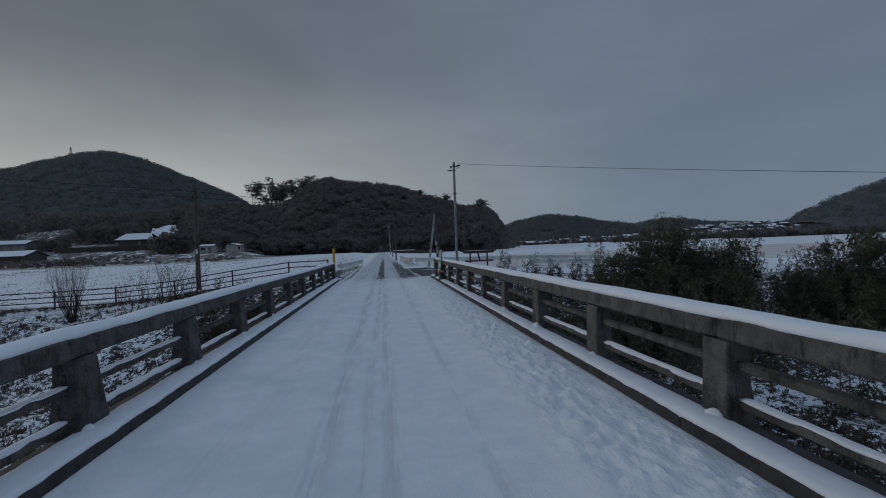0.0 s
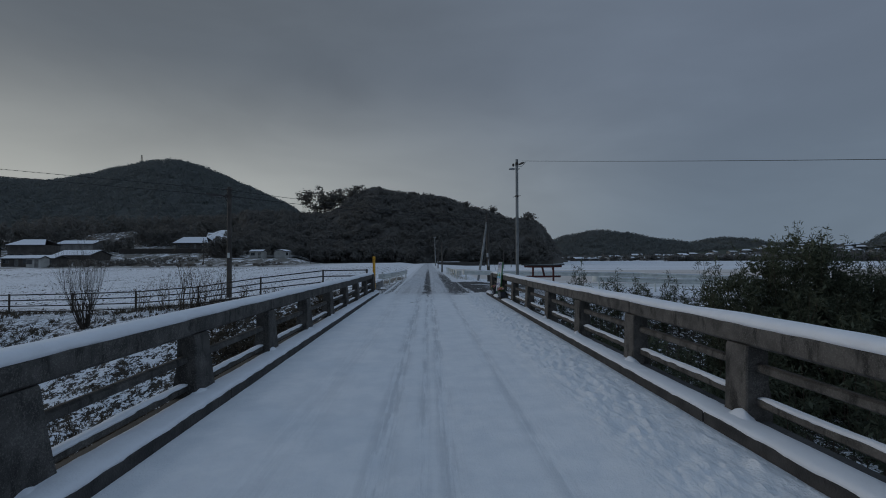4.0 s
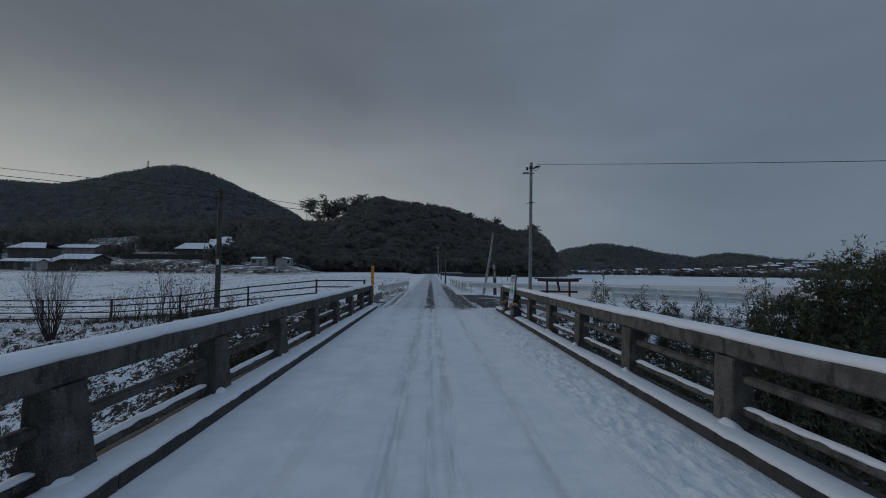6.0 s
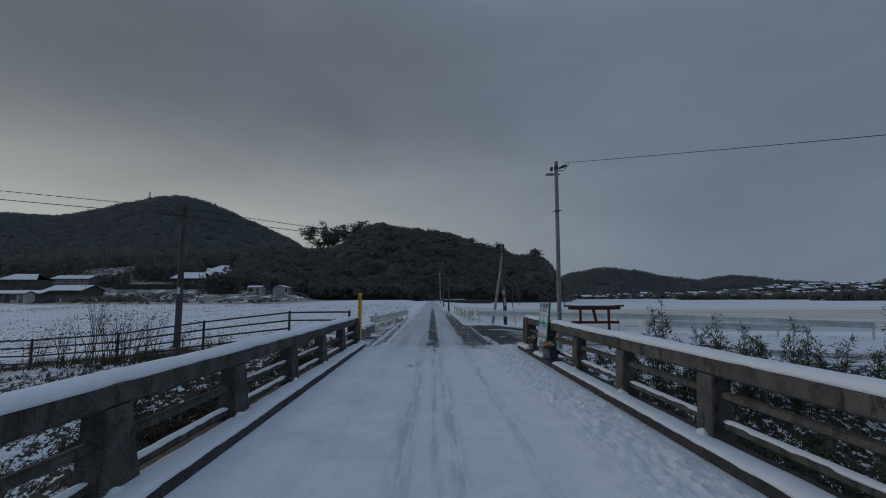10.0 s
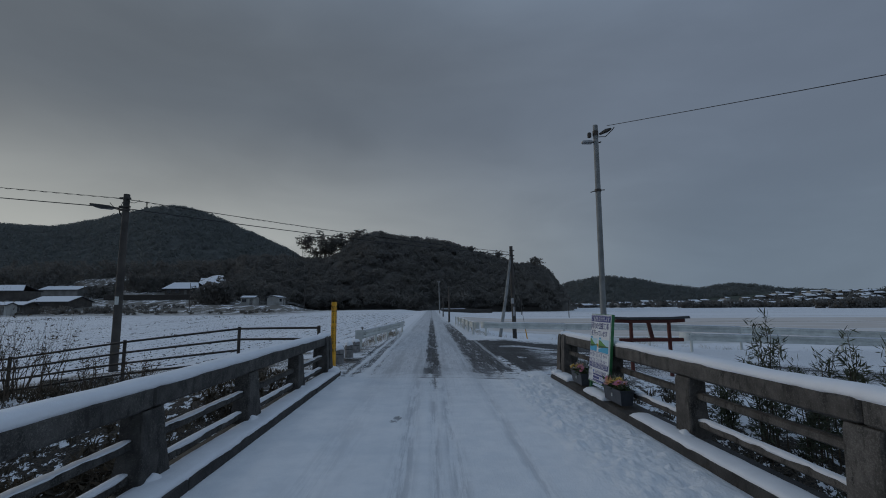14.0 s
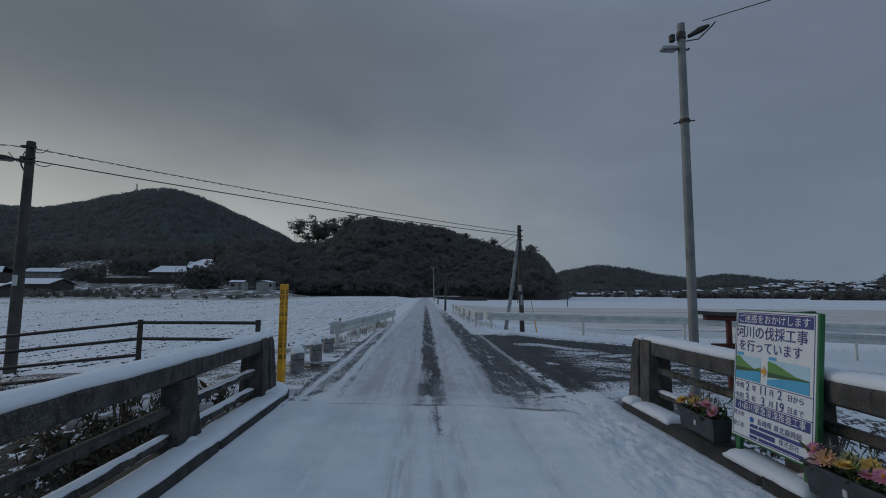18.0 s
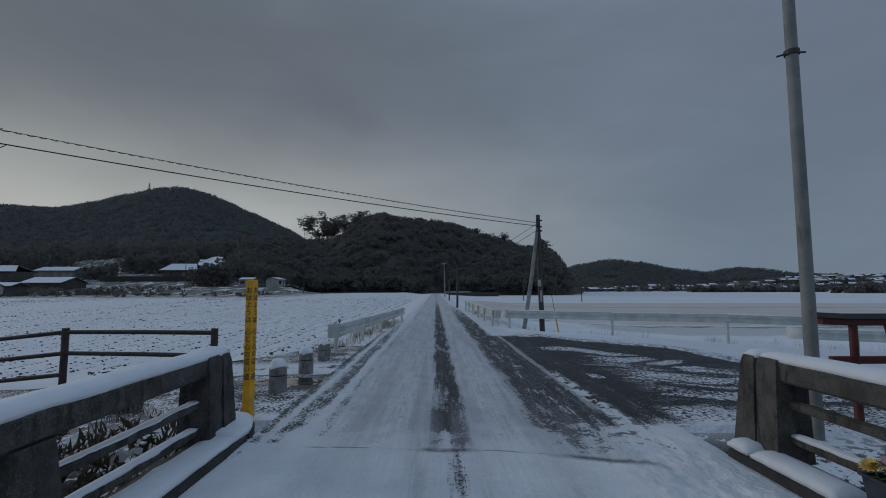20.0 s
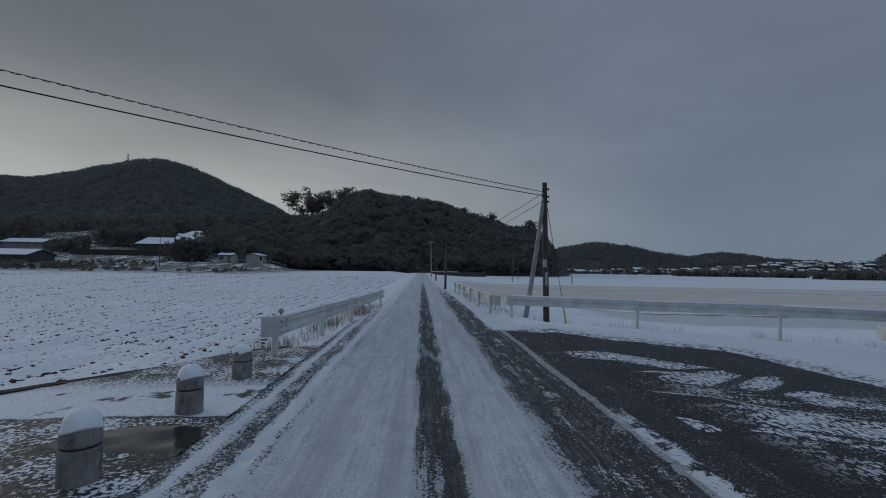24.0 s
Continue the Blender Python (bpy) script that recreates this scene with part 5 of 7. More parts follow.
letters("builder", "施工者", 0.052, sign, INK, -0.40, 0.115, Y - 0.002)
letters("builder", "株式会社", 0.058, sign, INK, 0.24, 0.094, Y - 0.002)
for x0, x1, z0, z1 in ((-0.24, 0.08, 0.072, 0.115), (-0.12, 0.40, 0.130, 0.160), (-0.12, 0.40, 0.030, 0.058), (-0.24, -0.14, 0.13, 0.16), (-0.24, -0.14, 0.030, 0.058)):
    bars("unread_line", x0, x1, z0, z1, Y - 0.002, INK, sign)
part("mark", Geo().lathe([(0.001, -0.001), (0.026, -0.001), (0.026, 0.001), (0.001, 0.001)], seg=16), plain("sign_blue_mark", (0.02, 0.12, 0.42)), sign).matrix_local = pose(-0.22, Y - 0.003, 0.20, 90)
VIEW_SKY, VIEW_HILL, VIEW_WATER, VIEW_BANK = plain("sign_sky", (0.42, 0.62, 0.72)), plain("sign_hill", (0.10, 0.26, 0.06)), plain("sign_water", (0.06, 0.36, 0.58)), plain("sign_bank", (0.03, 0.08, 0.03))
for x0, wd, big in ((-0.472, 0.345, 0), (-0.035, 0.475, 1)):
    x1, z0, z1 = x0 + wd, 0.565, 0.80
    part("picture_sky", Geo().box(x0, x1, Y - 0.001, Y + 0.001, z0, z1, 0.0004), VIEW_SKY, sign, "printed view of the river", False)
    hill = Geo()
    ridge_ = [(0.0, 0.92), (0.12, 0.97), (0.3, 0.80), (0.5, 0.66), (0.75, 0.52), (1.0, 0.62)] if big == 0 else [(0.0, 0.95), (0.2, 0.88), (0.45, 0.72), (0.7, 0.55), (1.0, 0.50)]
    pts = [(x0 + u * wd, Y - 0.002, z0 + w * 0.235) for u, w in ridge_]
    hill.ring_loft([[(p[0], p[1], z0 + 0.08), p] for p in pts], False, False)
    part("picture_hill", hill, VIEW_HILL, sign)
    bank = Geo().ring_loft([[(x0 + u * wd, Y - 0.0026, z0 + 0.235 * a), (x0 + u * wd, Y - 0.0026, z0 + 0.235 * b)] for u, a, b in ((0, 0.30, 0.50), (0.4, 0.38, 0.50), (0.8, 0.44, 0.50), (1.0, 0.46, 0.5))], False, False)
    part("picture_bank", bank, VIEW_BANK, sign)
    water = Geo().ring_loft([[(x0 + u * wd, Y - 0.0032, z0), (x0 + u * wd, Y - 0.0032, z0 + 0.235 * b)] for u, b in ((0, 0.20 if big else 0.32), (0.35, 0.34), (0.7, 0.42), (1.0, 0.45))], False, False)
    part("picture_water", water, VIEW_WATER, sign)
    bars("caption", x0 + 0.01, x0 + 0.10, 0.80, 0.828, Y - 0.002, VIEW_WATER, sign)
arrow = Geo()
arrow.v = [(-0.118, Y - 0.003, 0.70), (-0.085, Y - 0.003, 0.70), (-0.085, Y - 0.003, 0.735), (-0.048, Y - 0.003, 0.68), (-0.085, Y - 0.003, 0.625), (-0.085, Y - 0.003, 0.66), (-0.118, Y - 0.003, 0.66)]
arrow.f = [(0, 6, 5, 1), (2, 5, 4, 3), ]
part("arrow", arrow, YELLOW, sign, "yellow arrow", False)


# ---- flower boxes on the kerb ----
PETALS = [plain("pink_petal", (0.60, 0.24, 0.34), 0.7), plain("yellow_petal", (0.68, 0.47, 0.12), 0.7), plain("pale_pink_petal", (0.64, 0.42, 0.46), 0.7), plain("apricot_petal", (0.66, 0.36, 0.20), 0.7), plain("pale_yellow_petal", (0.62, 0.58, 0.28), 0.7)]
HEART = plain("flower_heart", (0.42, 0.20, 0.02), 0.8)
FOLIAGE = leaf_material("planter_foliage", (0.02, 0.05, 0.018), (0.09, 0.13, 0.05))
SILVER = leaf_material("silver_foliage", (0.10, 0.12, 0.11), (0.24, 0.26, 0.25))


def flower(parent, x, y, z, r, mat, tilt, turn):
    g, rnd = Geo(), random.Random(int(1000 * (x + y + z)))
    R = pose(x, y, z, tilt, tilt * 0.4, turn)
    for layer in range(3):
        n, L = 13 - 2 * layer, r * (1 - 0.22 * layer)
        for k in range(n):
            a = math.tau * (k + 0.5 * layer) / n + rnd.uniform(-0.08, 0.08)
            up = 0.12 + 0.30 * layer
            ca, sa, w = math.cos(a), math.sin(a), 0.12 * r * 1.5
            q = [R @ Vector((ca * L * u - sa * v, sa * L * u + ca * v, L * u * up * u + 0.004 * layer)) for u, v in ((0.12, -0.3 * w), (0.6, -w), (1.0, 0), (0.6, w), (0.12, 0.3 * w))]
            b = len(g.v)
            g.v.extend(tuple(p) for p in q)
            g.f.append((b, b + 1, b + 2, b + 3, b + 4))
    head = part("flower", g, mat, parent, smooth_faces=False)
    h = Geo().lathe([(0.001, 0.0), (r * 0.2, 0.004), (r * 0.16, 0.018), (0.001, 0.024)], seg=8)
    h.v = [tuple(R @ Vector(p)) for p in h.v]
    part("flower_heart", h, HEART, head)


def leaves(rnd, n, spot, length, width, up=0.5):
    """n pointed leaves, each two triangles, at places given by spot()."""
    V, F = np.zeros((n * 4, 3)), np.zeros((n * 2, 3), int)
    for k in range(n):
        p = Vector(spot(k))
        d = Vector((rnd.gauss(0, 1), rnd.gauss(0, 1), rnd.gauss(up, 0.8))).normalized()
        s = d.orthogonal().normalized()
        s.rotate(Matrix.Rotation(rnd.uniform(0, math.tau), 3, d))
        L, w = length * rnd.uniform(0.6, 1.3), width * rnd.uniform(0.7, 1.2)
        V[4 * k:4 * k + 4] = [p, p + d * L * 0.45 + s * w, p + d * L, p + d * L * 0.45 - s * w]
        F[2 * k], F[2 * k + 1] = (4 * k, 4 * k + 1, 4 * k + 2), (4 * k, 4 * k + 2, 4 * k + 3)
    return V, F


def planter(y, seed, colours, label):
    rnd = random.Random(seed)
    pl = thing("flower_box", 2.80, y, 0.165, label, "flower box", "flower boxes on the kerb", rz=90 + rnd.uniform(-3, 3))
    L, D, Hh, t = 0.33, 0.10, 0.185, 0.012
    def ring(l, d, z):
        return [(-l, -d, z), (l, -d, z), (l, d, z), (-l, d, z)]
    part("trough", Geo().ring_loft([ring(L * 0.92, D * 0.82, -0.012), ring(L, D, Hh), ring(L + 0.014, D + 0.014, Hh), ring(L + 0.014, D + 0.014, Hh + 0.018), ring(L - t, D - t, Hh + 0.018), ring(L - t - 0.01, D - t, Hh - 0.04)]), PLASTIC, pl, "dark blue-grey plastic trough")
    part("soil", Geo().box(-L + 0.02, L - 0.02, -D + 0.02, D - 0.02, Hh - 0.07, Hh - 0.03, 0.01), SOIL, pl)
    part("label_mark", Geo().box(-0.02, 0.015, D * 0.9, D * 0.9 + 0.012, 0.07, 0.12, 0.003), GUARD_WHITE, pl)
    V, F = leaves(rnd, 260, lambda k: (rnd.uniform(-L, L) * 0.95, rnd.uniform(-D, D), Hh + rnd.uniform(-0.03, 0.09)), 0.085, 0.014)
    part("foliage", tri_mesh("foliage", V, F, FOLIAGE, False), FOLIAGE, pl)
    V, F = leaves(rnd, 120, lambda k: (rnd.uniform(-L, L) * 0.9, rnd.uniform(-D, D) * 0.7 - 0.04, Hh + rnd.uniform(0.02, 0.15)), 0.10, 0.008, 1.2)
    part("silver_foliage", tri_mesh("silver_foliage", V, F, SILVER, False), SILVER, pl, "grey-silver sprigs")
    for k, c in enumerate(colours):
        u = -L * 0.95 + 1.9 * L * (k + 0.5) / len(colours)
        flower(pl, u, rnd.uniform(-0.02, D * 1.05), Hh + rnd.uniform(0.04, 0.13), rnd.uniform(0.058, 0.076), PETALS[c], rnd.uniform(-60, -5), rnd.uniform(-20, 20))


planter(22.85, 3, (0, 2, 0, 0, 3, 2, 0, 1, 1, 2, 1), "dark plastic flower box with pink and yellow flowers, on the kerb")
planter(21.12, 5, (0, 2, 0, 1, 4, 1, 1, 4, 2, 3, 0, 2, 0), "dark plastic flower box with pink, orange and yellow flowers")


# ---- woods and hills ----
def ico(level=1):
    bm = bmesh.new()
    bmesh.ops.create_icosphere(bm, subdivisions=level, radius=1.0)
    bm.verts.ensure_lookup_table()
    V = np.array([v.co[:] for v in bm.verts])
    F = np.array([[v.index for v in f.verts] for f in bm.faces])
    bm.free()
    return V, F


ICO1, ICO2 = ico(1), ico(2)


def blobs(rng, centres, radii, squash=0.8, rough=0.28, shape=ICO1):
    """Many uneven clumps as one set of triangles."""
    V, F = shape
    n, m = len(centres), len(V)
    wob = 1 + rough * rng.standard_normal((n, m, 1)).clip(-2, 2)
    P = V[None] * wob * np.asarray(radii)[:, None, None] * np.array([1, 1, squash])
    a = rng.uniform(0, math.tau, n)
    c, s = np.cos(a)[:, None], np.sin(a)[:, None]
    P = np.stack([P[..., 0] * c - P[..., 1] * s, P[..., 0] * s + P[..., 1] * c, P[..., 2]], -1)
    P = P + np.asarray(centres)[:, None]
    return P.reshape(-1, 3), (F[None] + (np.arange(n) * m)[:, None, None]).reshape(-1, 3)


def leaf_quads(P, D, L, W, rng, N=None):
    """Pointed leaves from the places P along the directions D, their faces turned to the side of N."""
    S = np.cross(D, rng.standard_normal(D.shape))
    if N is not None:
        S *= np.where((np.cross(S, D) * N).sum(1) < 0, -1.0, 1.0)[:, None]
    S /= np.linalg.norm(S, axis=1, keepdims=True) + 1e-9
    L, W = np.asarray(L)[:, None], np.asarray(W)[:, None]
    V = np.stack([P, P + D * L * 0.45 + S * W, P + D * L, P + D * L * 0.45 - S * W], 1)
    return V.reshape(-1, 3), np.arange(len(P) * 4).reshape(-1, 4)


def foliage(rng, centres, radii, per, size, squash=0.8, up=0.0, wide=0.38, rounded=None):
    """Loose clouds of leaf sprays filling balls round the centres; rounded: how far their shading follows the ball, returned as normals."""
    C, R = np.repeat(np.asarray(centres, float), per, 0), np.repeat(np.asarray(radii, float), per)
    o = rng.standard_normal(C.shape)
    o /= np.linalg.norm(o, axis=1, keepdims=True)
    P = C + o * (R * rng.uniform(0.15, 1, len(R)) ** 0.45)[:, None] * np.array([1, 1, squash])
    D = rng.standard_normal(C.shape) + np.array([0, 0, up])
    D /= np.linalg.norm(D, axis=1, keepdims=True)
    k = rng.uniform(0.6, 1.4, len(P)) * size
    if rounded is None:
        return leaf_quads(P - D * k[:, None] * 0.5, D, k, k * wide, rng)
    N = o * rounded + np.array([0, -0.25, 0.75])
    N /= np.linalg.norm(N, axis=1, keepdims=True)
    return *leaf_quads(P - D * k[:, None] * 0.5, D, k, k * wide, rng, N), np.repeat(N, 4, 0)


def crown_cloud(rng, tops, size, pieces=9):
    """Crowns of trees whose tops are at the given places: each a dome of clumps."""
    C, R = [], []
    for (x, y, z), s in zip(tops, size):
        for k in range(pieces):
            a, r = rng.uniform(0, math.tau), s * math.sqrt((k + 0.5) / pieces)
            C.append((x + r * math.cos(a), y + r * math.sin(a), z - s * 0.3 - (r / s) ** 2 * s * 0.7 + rng.normal(0, 0.06) * s))
            R.append(s * rng.uniform(0.28, 0.42))
    return np.array(C), np.array(R)


class Hill:
    """A ridge along x at y0, with heights along it, sloping to the front and the back; fan: the front narrows towards that y."""

    def __init__(self, y0, front, back, xs, zs, power=1.0, fan=None, canopy=0.0, bay=0.0):
        self.y0, self.front, self.back, self.xs, self.zs, self.power, self.fan, self.canopy, self.bay = y0, front, back, xs, zs, power, fan, canopy, bay

    def along(self, x, y):
        return x if self.fan is None else x * (self.y0 - self.fan) / (y - self.fan)

    def z(self, x, y):
        u = self.along(x, y)
        top = np.interp(u, self.xs, self.zs)
        front = self.front + self.bay * smooth(-u, 116, 124)
        s = np.where(y < self.y0, smooth(y, front, self.y0), 1 - smooth(y, self.y0, self.back)) ** self.power
        return (top * s * (1 + 0.012 * fbm(x * 0.012, y * 0.012, 7, 3)) + 1.2 * fbm(x * 0.05, y * 0.05, 8, 3) * s) * (top > 0)

    def sheet(self, name, step, mat, label):
        X, Y = np.meshgrid(np.arange(self.xs[0], self.xs[-1] + step, step), np.arange(self.front, self.back + step, step))
        Z = self.z(X, Y)
        over = self.canopy * smooth(Z, 2.5, 6) * (0.75 + 0.35 * fbm(X * 0.22, Y * 0.22, 12, 3))
        return solid(name, Geo().grid(X, Y, np.where(Z > 0.5, np.maximum(Z, land(X, Y) - 1.5) + over, land(X, Y) - 1.5)), mat, label, "hill", "structure")


FLOOR_MAT = rough_surface("forest_floor", (0.012, 0.013, 0.009), (0.035, 0.034, 0.024), 0.05, 0.95, 0.4, 0.2)
rng = np.random.default_rng(11)

hill_b = Hill(300, 207, 420, [-200, -150, -110, -92, -84, -76, -64, -56, -50, -42, -34, -20, -5, 11, 23, 35, 45, 54, 66, 73, 78, 82, 86, 92], [14, 22, 26, 25, 23, 24, 25, 28, 33, 37.5, 40, 37, 35, 34, 28.5, 25.5, 22, 19, 20, 16, 11, 5, 1, 0], 0.62, 24.0, 5.8, 72.0)
hill_b.sheet("wooded_hill", 2.5, CANOPY, "dark wooded hill at the end of the road")
tops, size = [], []
while len(tops) < 2500:
    x, y = rng.uniform(-195, 88), 206 + 108 * rng.uniform() ** 1.25
    u = float(hill_b.along(x, y))
    if not -185 < u < 84 or (u < -119 and y < 283) or (abs(x - 0.2) < 3.2 and y < 216):
        continue
    s = rng.uniform(2.2, 4.3) * (0.75 if u > 76 else 1)
    h = rng.uniform(6.0, 8.6) if y > 222 else rng.uniform(4, 8)
    tops.append((x, y, max(float(hill_b.z(x, y)), float(land(x, y))) + h * (1 if u < 74 else 0.75)))
    size.append(s)
C, R = crown_cloud(rng, tops, size, 9)
V, F, N = foliage(rng, C, R, 26, 0.66, 0.9, 0.4, rounded=0.4)
solid("evergreen_wood", tri_mesh("evergreen_wood", V, F, CANOPY, False, N), CANOPY, "dense dark evergreen wood on the hill", "wood", "stuff")

hill_a = Hill(750, 300, 1250, [-1500, -1150, -900, -690, -640, -600, -575, -533, -508, -480, -455, -440, -425, -410, -388, -364, -342, -318, -305, -288, -262, -232, -205, -160, -110, -60],
              [50, 105, 120, 126, 123, 122, 124, 131, 138, 143, 150, 153, 154, 153, 149, 143, 134, 124, 117, 112, 100, 87, 71, 42, 16, 0], 1.0, 15.0, 3.0)
hill_a.sheet("mountain", 11.0, HAZY_CANOPY, "broad wooded mountain with a mast on its top")
tops, size = [], []
while len(tops) < 12000:
    x = rng.uniform(-980, -80)
    y = 300 + 470 * rng.uniform() ** 0.8
    if x > -0.95 * y + 40 - 60 * (y < 420) and x > -0.42 * y + 120:
        continue
    if x < -1.35 * y:
        continue
    z = max(float(hill_a.z(x, y)), float(land(x, y)))
    s = rng.uniform(2.0, 3.6) * (1 + (y - 300) / 900)
    tops.append((x, y, z + s * 0.2 + 2.2))
    size.append(s)
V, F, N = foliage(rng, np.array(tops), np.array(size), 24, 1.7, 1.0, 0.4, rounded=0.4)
solid("mountain_wood", tri_mesh("mountain_wood", V, F, HAZY_CANOPY, False, N), HAZY_CANOPY, "far evergreen wood covering the mountain", "wood", "stuff")


def far_hill(hill, name, label, count, scale, seed):
    r = np.random.default_rng(seed)
    hill.sheet(name, 12.0, HAZY_CANOPY, label)
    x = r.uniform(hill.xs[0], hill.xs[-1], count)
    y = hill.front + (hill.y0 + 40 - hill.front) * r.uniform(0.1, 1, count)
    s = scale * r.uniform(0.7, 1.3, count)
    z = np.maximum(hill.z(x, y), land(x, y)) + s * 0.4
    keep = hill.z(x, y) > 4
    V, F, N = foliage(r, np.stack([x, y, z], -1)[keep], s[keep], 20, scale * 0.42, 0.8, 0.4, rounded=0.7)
    solid(name + "_wood", tri_mesh(name, V, F, HAZY_CANOPY, False, N), HAZY_CANOPY, "far wood on a low hill", "wood", "stuff")


far_hill(Hill(700, 480, 900, [150, 192, 205, 218, 233, 246, 258, 268, 285, 304, 321, 338, 352, 368, 383, 389, 400], [10, 27, 32, 35, 38, 40, 41, 40.5, 38, 35, 30.5, 26, 27, 24, 20.5, 12, 0]), "low_hill", "low wooded hill beyond the village", 2600, 4.0, 21)
far_hill(Hill(900, 640, 1100, [440, 474, 505, 531, 545, 560, 583, 606, 624, 641, 652, 664, 668, 676, 693, 729, 740, 800], [8, 23, 27, 30.5, 34, 36.5, 38, 37, 34, 28.5, 24, 19.5, 17, 24, 26.5, 27, 22, 10]), "low_hill", "low wooded hill beyond the village", 2400, 4.6, 22)
far_hill(Hill(470, 330, 720, [405, 440, 455, 467, 479, 494, 519, 563, 640, 760, 1000, 1400], [0, 3, 11, 18, 24, 29, 38, 50, 72, 96, 90, 10], 1.0, 12.0), "side_hill", "dark wooded hill rising behind the far village", 3600, 3.6, 23)

# mast on the mountain
mast = thing("lattice_mast", -457, 752, 150, "small steel lattice mast on the mountain top", "mast")
for a in range(4):
    sx, sy = (1, 1, -1, -1)[a], (1, -1, -1, 1)[a]
    part("mast_leg", Geo().tube([(sx * 1.6, sy * 1.6, -2), (sx * 0.5, sy * 0.5, 22)], 0.24, 5), STEEL_DARK, mast)
for z in (4, 9, 14, 18):
    part("mast_brace", Geo().box(-1.6 + z * 0.05, 1.6 - z * 0.05, -0.2, 0.2, z, z + 0.4, 0.05), STEEL_DARK, mast)


# ---- trees and shrubs ----
def branches(geo, rnd, p, d, length, r, depth, spread, seg=5, tips=None, rise=0.15, fork=3):
    """Grows tapering limbs; returns the tips."""
    tips = [] if tips is None else tips
    pts, rad, q, v = [p], [r], p, d
    n = 4
    for k in range(n):
        v = (v + Vector((rnd.gauss(0, 0.12), rnd.gauss(0, 0.12), rnd.gauss(rise * 0.4, 0.08)))).normalized()
        q = q + v * (length / n)
        pts.append(q), rad.append(r * (1 - 0.72 * (k + 1) / n))
    geo.tube(pts, rad, seg)
    if depth == 0:
        tips.append((pts[-1], v))
        return tips
    for k in range(fork):
        i = rnd.choice((2, 3, 4)) if k else 4
        w = (v + Vector((rnd.gauss(0, spread), rnd.gauss(0, spread), rnd.gauss(rise, spread * 0.5)))).normalized()
        branches(geo, rnd, pts[i], w, length * rnd.uniform(0.55, 0.8), max(rad[i] * 0.75, 0.002), depth - 1, spread, 4 if depth > 1 else 3, tips, rise, fork)
    return tips


def skyline_tree(x, y, h, seed, label, leafy=True, dense=11):
    """A tall evergreen with a bare stem, spreading limbs and flat leafy clumps with gaps."""
    rnd, r = random.Random(seed), np.random.default_rng(seed)
    z = max(float(hill_b.z(x, y)), float(land(x, y))) - 1.0
    t = thing("evergreen_tree", x, y, z, label, "tree", "trees on the skyline")
    g = Geo()
    tips = branches(g, rnd, Vector((0, 0, 0)), Vector((rnd.uniform(-0.1, 0.1), 0, 1)), h * 0.66, 0.30, 2, 0.55, 6, None, 0.30, 5)
    part("trunk", g, BARK, t)
    if not leafy:
        return
    C = [tuple(p + Vector((rnd.gauss(0, 0.95), rnd.gauss(0, 0.95), rnd.gauss(-0.25, 0.5)))) for p, _ in tips for k in range(dense)]
    V, F = foliage(r, np.array(C), r.uniform(0.35, 0.7, len(C)), 9, 0.5, 0.5, 0.3)
    part("crown", tri_mesh("crown", V, F, CANOPY, False), CANOPY, t)


for k, (x, h) in enumerate(((-79, 19.5), (-75, 20), (-71, 18), (-67, 18.5), (-63.5, 16.5), (-60, 16), (-57, 17), (-53, 17), (-49, 15), (-45, 10), (24, 8), (31, 8), (38, 7.4), (46, 7.4), (63, 8), (69, 6.8))):
    skyline_tree(x, 296 + 5 * math.sin(k * 2.1), h * (0.86 if x < 0 else 1.0), 40 + k, "tall evergreen with a bare stem and spreading crown on the skyline")
for k, (x, h) in enumerate(((-68.5, 9.5), (-65, 10), (-61, 11), (-58, 12), (-55, 12), (-51, 11), (-47, 9))):
    skyline_tree(x, 293 + 3 * math.sin(k * 1.7), h, 80 + k, "smaller evergreen between the tall ones on the skyline", dense=7)
skyline_tree(-83.5, 298, 15, 71, "thin leafless tree on the skyline", False)


def bare_shrub(x, y, h, seed, spread, stems, lean, label):
    rnd = random.Random(seed)
    t = thing("bare_shrub", x, y, float(land(x, y)) - 0.08, label, "shrub", "bare shrubs on the bank")
    for k in range(stems):
        g = Geo()
        a = math.tau * k / stems + rnd.uniform(-0.3, 0.3)
        d = Vector((math.cos(a) * lean, math.sin(a) * lean, 1)).normalized()
        branches(g, rnd, Vector((0.10 * math.cos(a), 0.10 * math.sin(a), 0)), d, h * rnd.uniform(0.34, 0.55), 0.022, 3, spread, 4, None, 0.28, 3)
        part("stem", g, BARK, t)


bare_shrub(-14.75, 24.3, 3.25, 3, 0.15, 30, 0.24, "leafless shrub with upright twigs on the snowy bank")
bare_shrub(-20.2, 24.3, 2.4, 8, 0.5, 6, 0.6, "leafless spreading shrub on the snowy bank")

DRY_LEAF = leaf_material("withered_leaf", (0.05, 0.035, 0.02), (0.14, 0.10, 0.06))


